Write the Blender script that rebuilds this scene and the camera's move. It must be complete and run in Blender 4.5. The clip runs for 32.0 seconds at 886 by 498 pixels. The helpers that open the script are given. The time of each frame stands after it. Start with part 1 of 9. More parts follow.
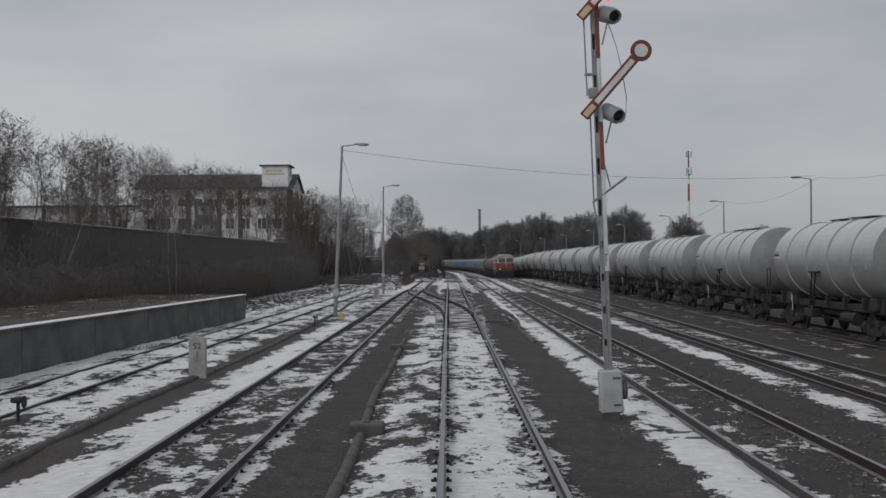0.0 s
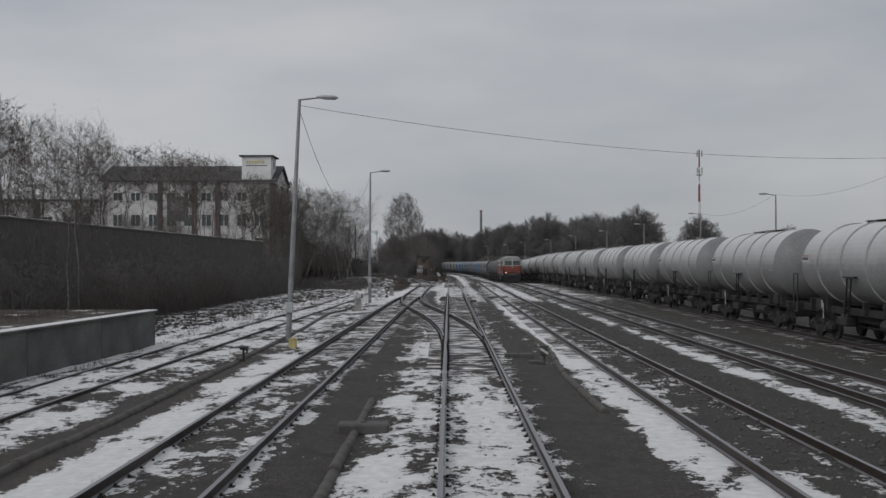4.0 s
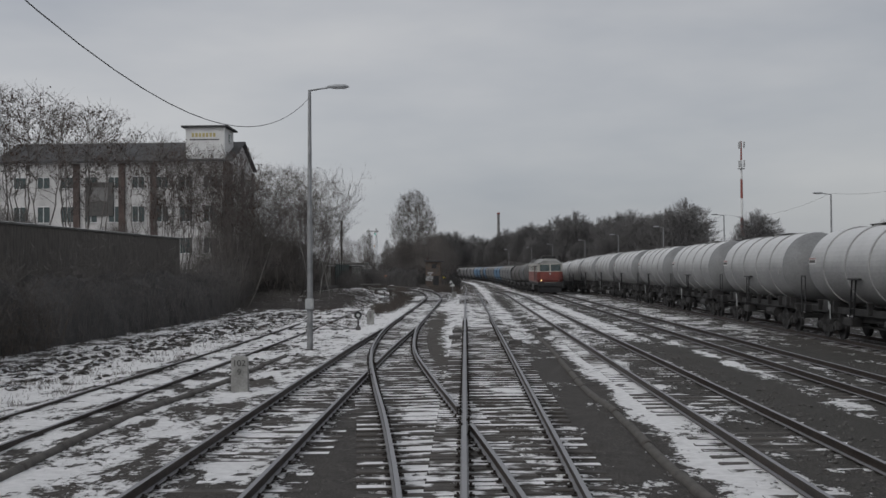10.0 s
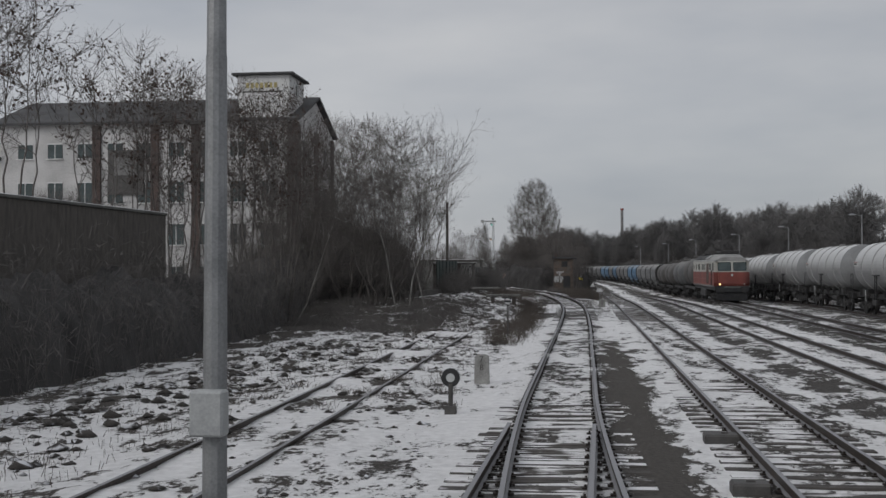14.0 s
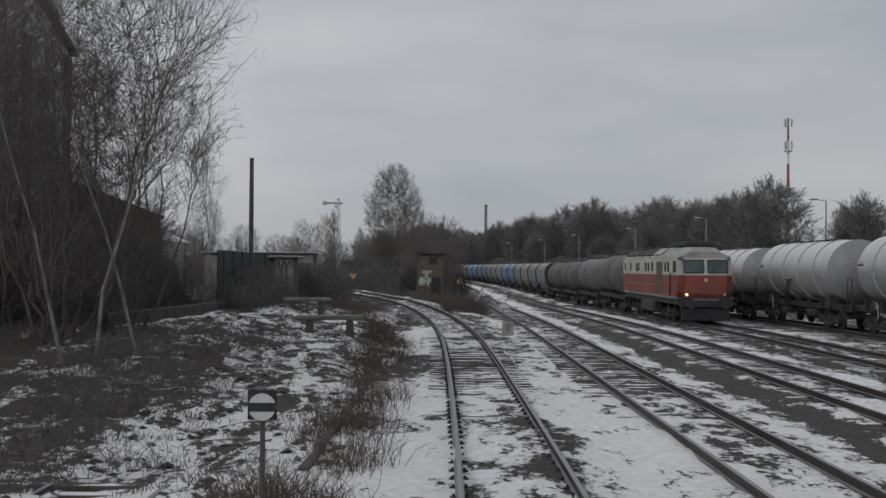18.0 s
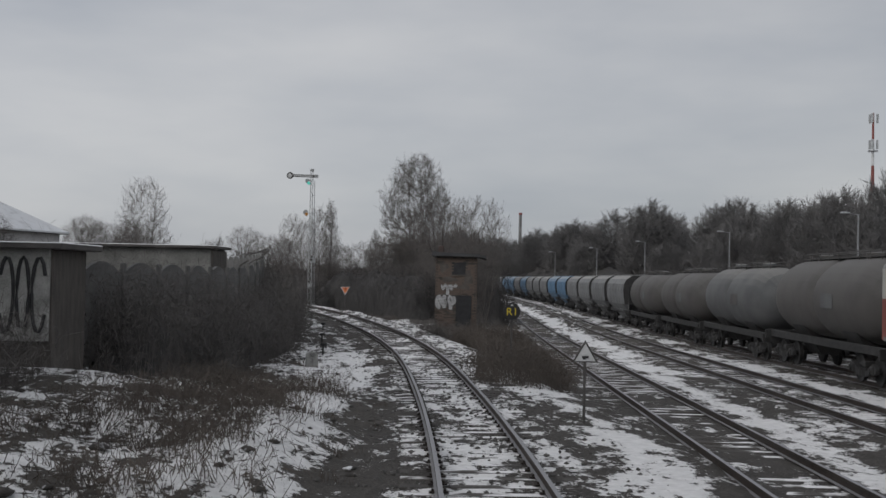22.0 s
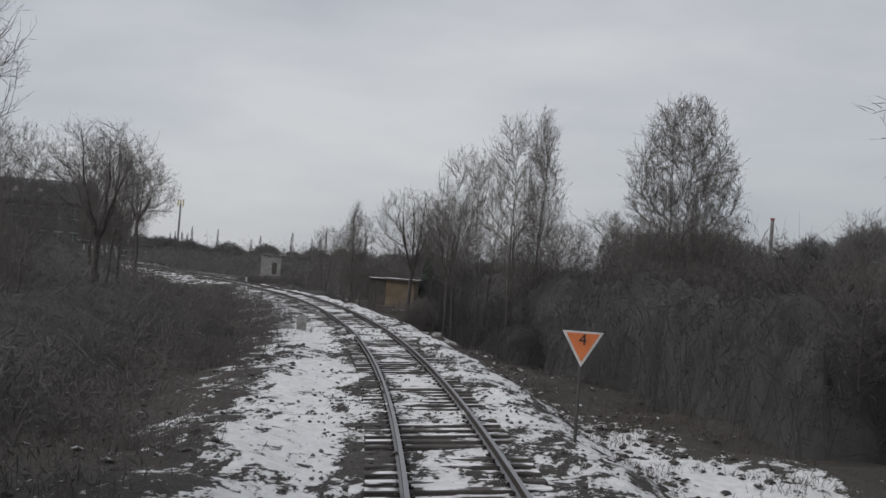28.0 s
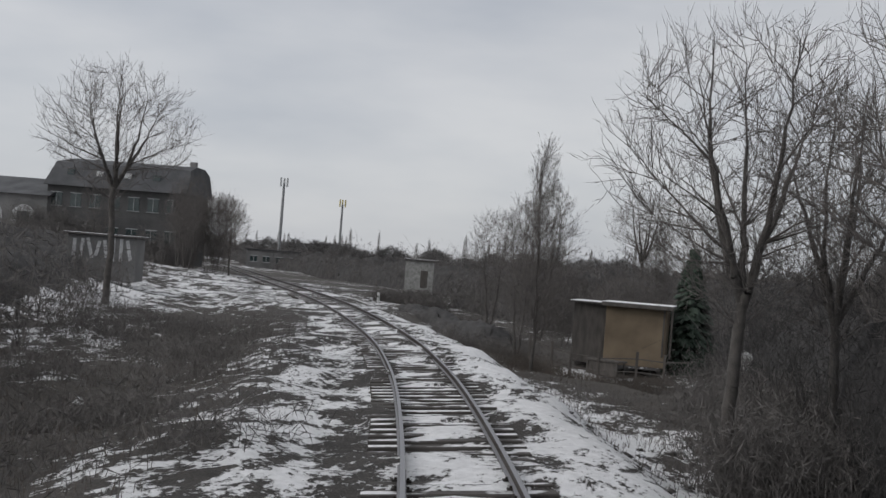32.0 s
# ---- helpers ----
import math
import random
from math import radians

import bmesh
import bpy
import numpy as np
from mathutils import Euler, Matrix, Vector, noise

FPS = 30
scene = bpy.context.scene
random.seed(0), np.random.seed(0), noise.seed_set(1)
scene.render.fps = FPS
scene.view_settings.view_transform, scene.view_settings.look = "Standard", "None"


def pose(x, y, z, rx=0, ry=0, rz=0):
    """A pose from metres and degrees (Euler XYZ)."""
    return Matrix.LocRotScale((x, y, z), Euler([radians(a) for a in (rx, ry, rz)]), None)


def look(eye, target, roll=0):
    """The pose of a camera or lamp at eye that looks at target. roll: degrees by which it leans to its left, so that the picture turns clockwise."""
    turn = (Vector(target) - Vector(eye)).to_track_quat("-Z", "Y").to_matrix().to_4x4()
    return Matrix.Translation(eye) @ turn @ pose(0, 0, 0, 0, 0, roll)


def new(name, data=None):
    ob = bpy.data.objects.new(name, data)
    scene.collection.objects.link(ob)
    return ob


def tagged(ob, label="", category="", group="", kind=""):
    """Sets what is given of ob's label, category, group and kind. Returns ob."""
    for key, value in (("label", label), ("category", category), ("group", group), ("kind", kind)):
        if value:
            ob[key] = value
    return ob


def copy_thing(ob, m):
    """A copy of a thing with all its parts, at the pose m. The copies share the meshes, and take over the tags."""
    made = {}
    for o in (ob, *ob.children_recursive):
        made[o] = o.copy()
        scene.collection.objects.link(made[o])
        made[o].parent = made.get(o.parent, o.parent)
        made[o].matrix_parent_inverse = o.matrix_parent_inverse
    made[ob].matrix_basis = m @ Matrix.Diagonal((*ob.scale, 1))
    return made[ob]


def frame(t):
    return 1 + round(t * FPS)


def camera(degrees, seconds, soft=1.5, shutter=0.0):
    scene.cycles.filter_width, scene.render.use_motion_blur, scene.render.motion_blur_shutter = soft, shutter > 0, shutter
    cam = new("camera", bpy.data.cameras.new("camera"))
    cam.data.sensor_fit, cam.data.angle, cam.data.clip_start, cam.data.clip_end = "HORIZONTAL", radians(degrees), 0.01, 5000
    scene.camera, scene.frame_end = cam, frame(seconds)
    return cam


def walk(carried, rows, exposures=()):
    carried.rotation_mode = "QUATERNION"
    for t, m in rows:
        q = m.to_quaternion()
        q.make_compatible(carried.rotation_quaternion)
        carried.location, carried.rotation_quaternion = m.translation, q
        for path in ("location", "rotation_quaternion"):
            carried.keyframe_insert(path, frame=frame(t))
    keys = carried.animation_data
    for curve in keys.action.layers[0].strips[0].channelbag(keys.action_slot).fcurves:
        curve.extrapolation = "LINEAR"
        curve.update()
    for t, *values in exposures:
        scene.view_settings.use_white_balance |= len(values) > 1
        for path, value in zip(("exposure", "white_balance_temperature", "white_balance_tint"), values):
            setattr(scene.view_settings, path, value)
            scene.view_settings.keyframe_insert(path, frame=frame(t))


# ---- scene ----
cam = camera(42.81, 32.0)
EYE = 2.75
# seconds, x, y, yaw, pitch, roll
ROWS = [
    (0.0, -0.004, 3.282, 0.249, 0.621, 0.327),
    (0.5, 0.001, 4.968, 0.249, 0.624, 0.295),
    (1.0, 0.003, 6.847, 0.315, 0.631, 0.378),
    (1.5, 0.005, 8.915, 0.306, 0.634, 0.251),
    (2.0, 0.001, 11.207, 0.367, 0.677, 0.212),
    (2.5, -0.002, 13.550, 0.342, 0.554, 0.186),
    (3.0, -0.002, 16.039, 0.324, 0.710, 0.036),
    (3.5, -0.003, 18.688, 0.272, 0.777, -0.020),
    (5.5, -0.014, 30.927, 0.265, 0.506, 0.216),
    (6.0, 0.000, 34.153, 0.351, 0.959, 0.126),
    (6.5, 0.008, 37.359, 0.315, 1.085, 0.035),
    (7.0, 0.015, 40.851, 0.487, 1.223, 0.307),
    (7.5, 0.010, 44.432, 0.689, 1.153, 0.111),
    (8.0, -0.001, 48.133, 0.747, 1.167, -0.184),
    (8.5, -0.009, 51.931, 0.726, 1.106, 0.121),
    (9.0, -0.012, 55.847, 0.654, 1.048, -0.051),
    (9.5, -0.019, 59.837, 0.617, 1.005, -0.324),
    (10.0, -0.070, 63.855, 1.077, 1.036, 0.536),
    (10.5, -0.179, 67.834, 1.738, 0.971, -0.076),
    (11.0, -0.368, 71.808, 2.894, 0.819, 0.331),
    (11.5, -0.640, 75.785, 3.958, 0.797, 0.678),
    (12.0, -0.971, 79.830, 5.129, 0.809, 0.038),
    (12.5, -1.362, 83.953, 6.010, 0.828, 0.323),
    (13.0, -1.800, 88.165, 6.639, 0.896, 0.243),
    (13.5, -2.261, 92.445, 7.147, 0.988, 0.178),
    (15.5, -3.674, 110.074, 4.448, 1.015, 0.098),
    (16.0, -3.908, 114.601, 3.185, 1.085, -0.255),
    (16.5, -4.054, 119.241, 2.221, 0.933, -0.407),
    (17.0, -4.109, 123.984, 1.010, 0.865, -0.328),
    (17.5, -4.095, 128.815, 0.217, 0.892, 0.108),
    (18.0, -4.042, 133.733, -0.126, 0.893, -0.361),
    (18.5, -3.979, 138.726, 0.020, 1.079, 0.111),
    (19.0, -3.933, 143.799, 0.029, 1.110, -0.168),
    (19.5, -3.910, 148.918, 0.203, 1.222, -0.110),
    (20.0, -3.885, 154.106, 0.461, 1.254, 0.078),
    (20.5, -3.892, 159.299, 0.678, 1.279, -0.407),
    (21.0, -3.919, 164.535, 0.784, 1.428, -0.523),
    (21.5, -3.976, 169.861, 1.124, 1.515, -0.693),
    (22.0, -4.060, 175.351, 1.426, 1.452, -1.168),
    (22.5, -4.172, 180.976, 1.775, 1.404, -1.156),
    (23.0, -4.353, 186.751, 2.352, 1.759, -1.435),
    (23.5, -4.649, 192.610, 3.189, 1.718, -1.683),
    (24.0, -5.050, 198.555, 3.976, 1.745, -2.067),
    (24.5, -5.490, 204.492, 4.847, 1.711, -2.392),
    (25.0, -6.031, 210.446, 5.972, 1.524, -2.406),
    (25.5, -6.698, 216.456, 7.143, 1.379, -2.217),
    (27.5, -11.211, 240.920, 11.225, 1.004, -4.395),
    (28.0, -12.505, 247.074, 12.417, 1.101, -4.419),
    (28.5, -13.885, 253.243, 13.552, 1.027, -4.650),
    (29.0, -15.409, 259.472, 14.842, 1.222, -4.779),
    (29.5, -17.139, 265.764, 16.019, 1.107, -4.511),
    (30.0, -19.036, 272.115, 17.327, 1.021, -4.532),
    (30.5, -21.076, 278.441, 18.516, 0.983, -4.619),
    (31.0, -23.261, 284.746, 19.585, 0.861, -4.827),
    (31.5, -25.499, 291.025, 20.683, 0.815, -4.710),
    (32.0, -27.892, 297.304, 21.788, 0.820, -4.482),
]
walk(cam, [(t, pose(x, y, EYE, 90 + pitch, roll, yaw)) for t, x, y, yaw, pitch, roll in ROWS],
     ((0.0, 0.02), (10.0, 0.05), (21.0, 0.09), (25.0, 0.20), (28.0, 0.28), (32.0, 0.30)))

# ---------------- sky and light ----------------
world = bpy.data.worlds.new("overcast_sky")
scene.world = world
world.use_nodes = True
wn, wl = world.node_tree.nodes, world.node_tree.links
wn.clear()
w_out = wn.new("ShaderNodeOutputWorld")
w_bg = wn.new("ShaderNodeBackground")
w_co = wn.new("ShaderNodeTexCoord")
w_sky = wn.new("ShaderNodeTexSky")
w_sky.sky_type, w_sky.sun_disc = "NISHITA", False
w_sky.sun_elevation, w_sky.sun_rotation = radians(30), radians(231)
w_dim = wn.new("ShaderNodeVectorMath")
w_dim.operation = "SCALE"
w_dim.inputs["Scale"].default_value = 0.10
wl.new(w_sky.outputs[0], w_dim.inputs[0])
w_map = wn.new("ShaderNodeMapping")
w_map.inputs["Scale"].default_value = (1.0, 1.0, 3.4)
wl.new(w_co.outputs["Generated"], w_map.inputs[0])
w_n1 = wn.new("ShaderNodeTexNoise")
w_n1.inputs["Scale"].default_value, w_n1.inputs["Detail"].default_value, w_n1.inputs["Roughness"].default_value = 2.1, 5, 0.52
wl.new(w_map.outputs[0], w_n1.inputs["Vector"])
w_ramp = wn.new("ShaderNodeValToRGB")
w_ramp.color_ramp.elements[0].position, w_ramp.color_ramp.elements[0].color = 0.32, (0.338, 0.357, 0.394, 1)
w_ramp.color_ramp.elements[1].position, w_ramp.color_ramp.elements[1].color = 0.68, (0.505, 0.507, 0.518, 1)
wl.new(w_n1.outputs["Fac"], w_ramp.inputs[0])
# the cloud cover is thinner towards the low sun, on the side away from the yard
w_dot = wn.new("ShaderNodeVectorMath")
w_dot.operation = "DOT_PRODUCT"
w_dot.inputs[1].default_value = (-0.75, 0.45, 0.25)
wl.new(w_co.outputs["Generated"], w_dot.inputs[0])
w_rng = wn.new("ShaderNodeMapRange")
w_rng.inputs["From Min"].default_value, w_rng.inputs["From Max"].default_value = 0.0, 0.9
w_rng.inputs["To Min"].default_value, w_rng.inputs["To Max"].default_value = 0.86, 1.12
wl.new(w_dot.outputs["Value"], w_rng.inputs[0])
w_mul = wn.new("ShaderNodeVectorMath")
w_mul.operation = "SCALE"
wl.new(w_ramp.outputs[0], w_mul.inputs[0])
# and thinnest round the hidden sun, behind the train
w_sun = wn.new("ShaderNodeVectorMath")
w_sun.operation = "DOT_PRODUCT"
w_sun.inputs[1].default_value = (-0.45, -0.80, 0.40)
wl.new(w_co.outputs["Generated"], w_sun.inputs[0])
w_rn2 = wn.new("ShaderNodeMapRange")
w_rn2.inputs["From Min"].default_value, w_rn2.inputs["From Max"].default_value = -0.1, 1.0
w_rn2.inputs["To Min"].default_value, w_rn2.inputs["To Max"].default_value = 1.0, 1.9
wl.new(w_sun.outputs["Value"], w_rn2.inputs[0])
w_all = wn.new("ShaderNodeMath")
w_all.operation = "MULTIPLY"
wl.new(w_rng.outputs[0], w_all.inputs[0])
wl.new(w_rn2.outputs[0], w_all.inputs[1])
wl.new(w_all.outputs[0], w_mul.inputs["Scale"])
w_mix = wn.new("ShaderNodeMixRGB")
w_mix.inputs[0].default_value = 0.92
wl.new(w_dim.outputs[0], w_mix.inputs[1])
wl.new(w_mul.outputs[0], w_mix.inputs[2])
wl.new(w_mix.outputs[0], w_bg.inputs[0])
w_bg.inputs[1].default_value = 1.0
wl.new(w_bg.outputs[0], w_out.inputs[0])

sun = new("sun", bpy.data.lights.new("sun", "SUN"))
sun.data.energy, sun.data.angle, sun.data.color = 0.7, radians(25), (1.0, 0.97, 0.93)
sun.matrix_world = look((-55, -45, 42), (0, 0, 0))

# ---------------- materials ----------------
def paint(name, dark, light, scale=3.0, rough=0.7, metal=0.0, bump=0.15, fine=40.0, spread=(0.35, 0.65), stretch=(1, 1, 1), rand=0.0):
    """Two-scale procedural surface: broad stains, fine grain, a little relief."""
    m = bpy.data.materials.new(name)
    m.use_nodes = True
    n, l = m.node_tree.nodes, m.node_tree.links
    b = n["Principled BSDF"]
    co = n.new("ShaderNodeTexCoord")
    mp = n.new("ShaderNodeMapping")
    mp.inputs["Scale"].default_value = stretch
    l.new(co.outputs["Object"], mp.inputs[0])
    a = n.new("ShaderNodeTexNoise")
    a.inputs["Scale"].default_value, a.inputs["Detail"].default_value = scale, 5
    f = n.new("ShaderNodeTexNoise")
    f.inputs["Scale"].default_value, f.inputs["Detail"].default_value = fine, 3
    l.new(mp.outputs[0], a.inputs["Vector"])
    l.new(mp.outputs[0], f.inputs["Vector"])
    mix = n.new("ShaderNodeMath")
    mix.operation = "MULTIPLY_ADD"
    mix.inputs[1].default_value = 0.35
    l.new(f.outputs["Fac"], mix.inputs[0])
    sub = n.new("ShaderNodeMath")
    sub.operation = "MULTIPLY"
    sub.inputs[1].default_value = 0.68
    l.new(a.outputs["Fac"], sub.inputs[0])
    l.new(sub.outputs[0], mix.inputs[2])
    last = mix.outputs[0]
    if rand:
        info = n.new("ShaderNodeObjectInfo")
        ad = n.new("ShaderNodeMath")
        ad.operation = "MULTIPLY_ADD"
        ad.inputs[1].default_value = rand
        l.new(info.outputs["Random"], ad.inputs[0])
        l.new(last, ad.inputs[2])
        last = ad.outputs[0]
    r = n.new("ShaderNodeValToRGB")
    r.color_ramp.elements[0].position, r.color_ramp.elements[0].color = spread[0], (*dark, 1)
    r.color_ramp.elements[1].position, r.color_ramp.elements[1].color = spread[1], (*light, 1)
    l.new(last, r.inputs[0])
    l.new(r.outputs[0], b.inputs["Base Color"])
    b.inputs["Roughness"].default_value, b.inputs["Metallic"].default_value = rough, metal
    if bump:
        bp = n.new("ShaderNodeBump")
        bp.inputs["Strength"].default_value, bp.inputs["Distance"].default_value = bump, 0.02
        l.new(f.outputs["Fac"], bp.inputs["Height"])
        l.new(bp.outputs[0], b.inputs["Normal"])
    return m


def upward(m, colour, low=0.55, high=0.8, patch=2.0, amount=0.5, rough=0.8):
    """Lays a second surface (snow, polished steel) or a painted-in light tone on what faces up, broken by noise."""
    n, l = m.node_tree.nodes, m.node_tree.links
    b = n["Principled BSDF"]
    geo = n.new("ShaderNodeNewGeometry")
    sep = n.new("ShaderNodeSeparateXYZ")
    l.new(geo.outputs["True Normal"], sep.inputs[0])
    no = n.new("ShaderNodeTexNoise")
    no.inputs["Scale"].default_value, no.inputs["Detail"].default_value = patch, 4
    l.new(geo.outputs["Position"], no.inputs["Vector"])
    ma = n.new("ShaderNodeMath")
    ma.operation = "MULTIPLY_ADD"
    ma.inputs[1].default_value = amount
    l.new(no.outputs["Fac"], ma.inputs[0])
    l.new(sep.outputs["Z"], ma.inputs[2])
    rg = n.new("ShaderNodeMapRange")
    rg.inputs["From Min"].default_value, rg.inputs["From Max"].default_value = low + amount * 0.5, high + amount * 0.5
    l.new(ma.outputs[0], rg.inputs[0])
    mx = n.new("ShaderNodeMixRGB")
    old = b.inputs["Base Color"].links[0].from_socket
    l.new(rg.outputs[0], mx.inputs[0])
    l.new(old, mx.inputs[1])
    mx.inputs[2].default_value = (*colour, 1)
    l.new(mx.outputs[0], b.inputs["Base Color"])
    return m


def glow(name, colour, strength):
    m = bpy.data.materials.new(name)
    m.use_nodes = True
    b = m.node_tree.nodes["Principled BSDF"]
    b.inputs["Base Color"].default_value = (*colour, 1)
    b.inputs["Emission Color"].default_value = (*colour, 1)
    b.inputs["Emission Strength"].default_value = strength
    return m


SNOW = (0.72, 0.715, 0.72)
M_RAIL = upward(paint("rusty_rail_steel", (0.018, 0.014, 0.012), (0.05, 0.036, 0.028), 6, 0.55, 0.3, 0.2), (0.25, 0.25, 0.262), 0.9, 0.98, 0.6, 0.05)
M_SLEEPER = upward(paint("tarred_wood", (0.022, 0.020, 0.019), (0.065, 0.058, 0.052), 5, 0.85, 0, 0.5, 30, rand=0.15), SNOW, 0.95, 1.07, 1.4, 1.6)
M_SLEEPER_DRY = upward(paint("greyed_track_wood", (0.022, 0.020, 0.019), (0.075, 0.068, 0.061), 5, 0.85, 0, 0.5, 30, rand=0.15), SNOW, 0.98, 1.10, 1.1, 1.6)
M_CLIP = paint("rail_clip_iron", (0.02, 0.017, 0.015), (0.045, 0.035, 0.03), 9, 0.7, 0.4, 0.2)
M_CONC = paint("weathered_concrete", (0.12, 0.12, 0.11), (0.27, 0.265, 0.25), 1.3, 0.9, 0, 0.35, 25)
M_CONC_DARK = upward(paint("mossy_concrete", (0.06, 0.061, 0.058), (0.15, 0.15, 0.14), 0.7, 0.95, 0, 0.35, 14), SNOW, 0.5, 0.8, 0.8, 0.4)
M_RAMP = paint("damp_mossy_concrete", (0.05, 0.051, 0.049), (0.14, 0.14, 0.132), 0.7, 0.95, 0, 0.35, 14)
M_EARTH = upward(paint("bare_brown_earth", (0.030, 0.025, 0.021), (0.075, 0.062, 0.051), 2.5, 0.95, 0, 0.6, 14), SNOW, 1.16, 1.24, 0.9, 1.4)
M_CONC_PALE = paint("pale_concrete", (0.17, 0.17, 0.16), (0.36, 0.355, 0.34), 3.0, 0.9, 0, 0.4, 30)
M_FENCE = paint("grey_fence_concrete", (0.075, 0.075, 0.073), (0.150, 0.148, 0.143), 0.9, 0.92, 0, 0.3, 18)
M_BEIGE = paint("faded_beige_paint", (0.40, 0.35, 0.22), (0.52, 0.46, 0.31), 3, 0.6, 0, 0.1)
M_GALV = paint("galvanised_steel", (0.17, 0.175, 0.18), (0.30, 0.305, 0.31), 2.5, 0.5, 0.35, 0.1)
M_IRON = paint("dark_iron", (0.045, 0.043, 0.042), (0.09, 0.085, 0.08), 4, 0.65, 0.1, 0.2)
M_WHITE = paint("weathered_white_paint", (0.38, 0.39, 0.39), (0.62, 0.62, 0.61), 2, 0.6, 0, 0.1)
M_RED = paint("red_signal_paint", (0.14, 0.032, 0.026), (0.23, 0.058, 0.044), 3, 0.55, 0, 0.1)
M_MAROON = paint("dark_maroon_paint", (0.10, 0.022, 0.020), (0.18, 0.042, 0.037), 3, 0.6, 0, 0.1)
M_GREYBOX = paint("grey_cabinet_paint", (0.27, 0.28, 0.28), (0.42, 0.43, 0.43), 2.5, 0.55, 0, 0.1)
M_YELLOW = paint("faded_yellow_paint", (0.36, 0.30, 0.12), (0.50, 0.42, 0.19), 3, 0.6, 0, 0.1)
M_YELLOW_SIGN = paint("yellow_letter_paint", (0.55, 0.42, 0.02), (0.70, 0.55, 0.04), 3, 0.6, 0, 0.0)
M_ORANGE = paint("faded_orange_paint", (0.55, 0.14, 0.04), (0.70, 0.21, 0.07), 3, 0.6, 0, 0.1)
M_BLACK = paint("black_paint", (0.008, 0.008, 0.009), (0.025, 0.025, 0.027), 4, 0.6, 0, 0.1)
# dirty paint with sky light put into its colour: paler where the barrel turns up
M_TANK = upward(paint("dirty_white_tank_lit_top", (0.15, 0.152, 0.153), (0.29, 0.293, 0.292), 0.55, 0.45, 0.0, 0.04, 12, (0.3, 0.7), (1, 0.35, 1)), (0.54, 0.543, 0.545), -0.15, 0.9, 1.4, 0.5)
# the domed ends get a darker grey than the barrel
M_TANK_END = paint("darker_tank_end_paint", (0.115, 0.117, 0.119), (0.23, 0.233, 0.235), 0.8, 0.6, 0.0, 0.05, 12, (0.3, 0.7))
M_RIB = paint("grimy_tank_band", (0.22, 0.22, 0.22), (0.36, 0.36, 0.355), 2, 0.6, 0, 0.1)
M_LOGO = paint("faded_red_plate", (0.26, 0.13, 0.125), (0.40, 0.22, 0.21), 3, 0.6, 0, 0.0)
M_LOCO_RED = paint("dirty_red_loco_paint", (0.115, 0.030, 0.025), (0.215, 0.056, 0.042), 0.9, 0.5, 0, 0.05)
M_GRILLE = paint("sooty_brown_grille", (0.05, 0.036, 0.030), (0.11, 0.078, 0.066), 2, 0.8, 0, 0.2, 30, (0.35, 0.65), (1, 12, 1))
M_LOCO_CREAM = paint("dirty_cream_loco_paint", (0.27, 0.262, 0.24), (0.44, 0.43, 0.395), 0.9, 0.5, 0, 0.05)
M_LOCO_ROOF = paint("sooty_grey_roof", (0.15, 0.15, 0.145), (0.34, 0.34, 0.33), 0.8, 0.7, 0, 0.1)
M_GLASS = paint("dark_window_glass", (0.02, 0.03, 0.03), (0.05, 0.07, 0.07), 1.5, 0.12, 0, 0.0)
# the four wagon paints turn paler where faces point up
M_WAG_GREY = upward(paint("grey_wagon_paint_pale_top", (0.050, 0.051, 0.053), (0.110, 0.112, 0.113), 0.8, 0.7, 0, 0.08, rand=0.1), (0.17, 0.165, 0.157), 0.45, 0.95, 0.7, 0.4)
M_WAG_HOP = upward(paint("grey_hopper_paint_pale_top", (0.085, 0.087, 0.090), (0.17, 0.173, 0.175), 0.8, 0.7, 0, 0.08, rand=0.1), (0.27, 0.262, 0.25), 0.45, 0.95, 0.7, 0.4)
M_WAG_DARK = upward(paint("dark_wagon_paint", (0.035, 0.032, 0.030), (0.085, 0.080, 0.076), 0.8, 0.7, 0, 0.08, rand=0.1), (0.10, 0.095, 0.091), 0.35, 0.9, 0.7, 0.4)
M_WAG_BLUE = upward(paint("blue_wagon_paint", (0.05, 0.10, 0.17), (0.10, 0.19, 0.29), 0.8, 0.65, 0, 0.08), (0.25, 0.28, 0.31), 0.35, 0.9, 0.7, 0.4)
M_BARK = paint("grey_brown_bark", (0.045, 0.041, 0.038), (0.105, 0.096, 0.088), 4, 0.95, 0, 0.4, 30)
M_TWIG = paint("dark_winter_twigs", (0.085, 0.077, 0.073), (0.155, 0.140, 0.131), 2, 0.95, 0, 0.0)
M_BIRCH = paint("pale_birch_bark", (0.07, 0.065, 0.06), (0.30, 0.29, 0.27), 5, 0.9, 0, 0.2, 30, (0.3, 0.6), (1, 1, 0.3))
M_SEED = paint("withered_seed_heads", (0.05, 0.036, 0.03), (0.10, 0.07, 0.058), 3, 0.95, 0, 0.0)
M_SCRUB = paint("dry_scrub_stems", (0.080, 0.074, 0.071), (0.156, 0.144, 0.136), 0.5, 0.95, 0, 0.0)
# shade deep inside thickets is put into this colour, darker than the scrub stems
M_TANGLE_SHADE = paint("shaded_dead_brushwood", (0.028, 0.027, 0.027), (0.070, 0.066, 0.064), 1.1, 1.0, 0, 1.0, 9, (0.3, 0.7), (1.6, 1.6, 0.5))
M_DRYGRASS = paint("withered_grass", (0.054, 0.046, 0.040), (0.130, 0.110, 0.094), 0.7, 0.95, 0, 0.0)
M_CONIFER = paint("dark_conifer_needles", (0.020, 0.034, 0.024), (0.05, 0.07, 0.05), 2, 0.9, 0, 0.0)
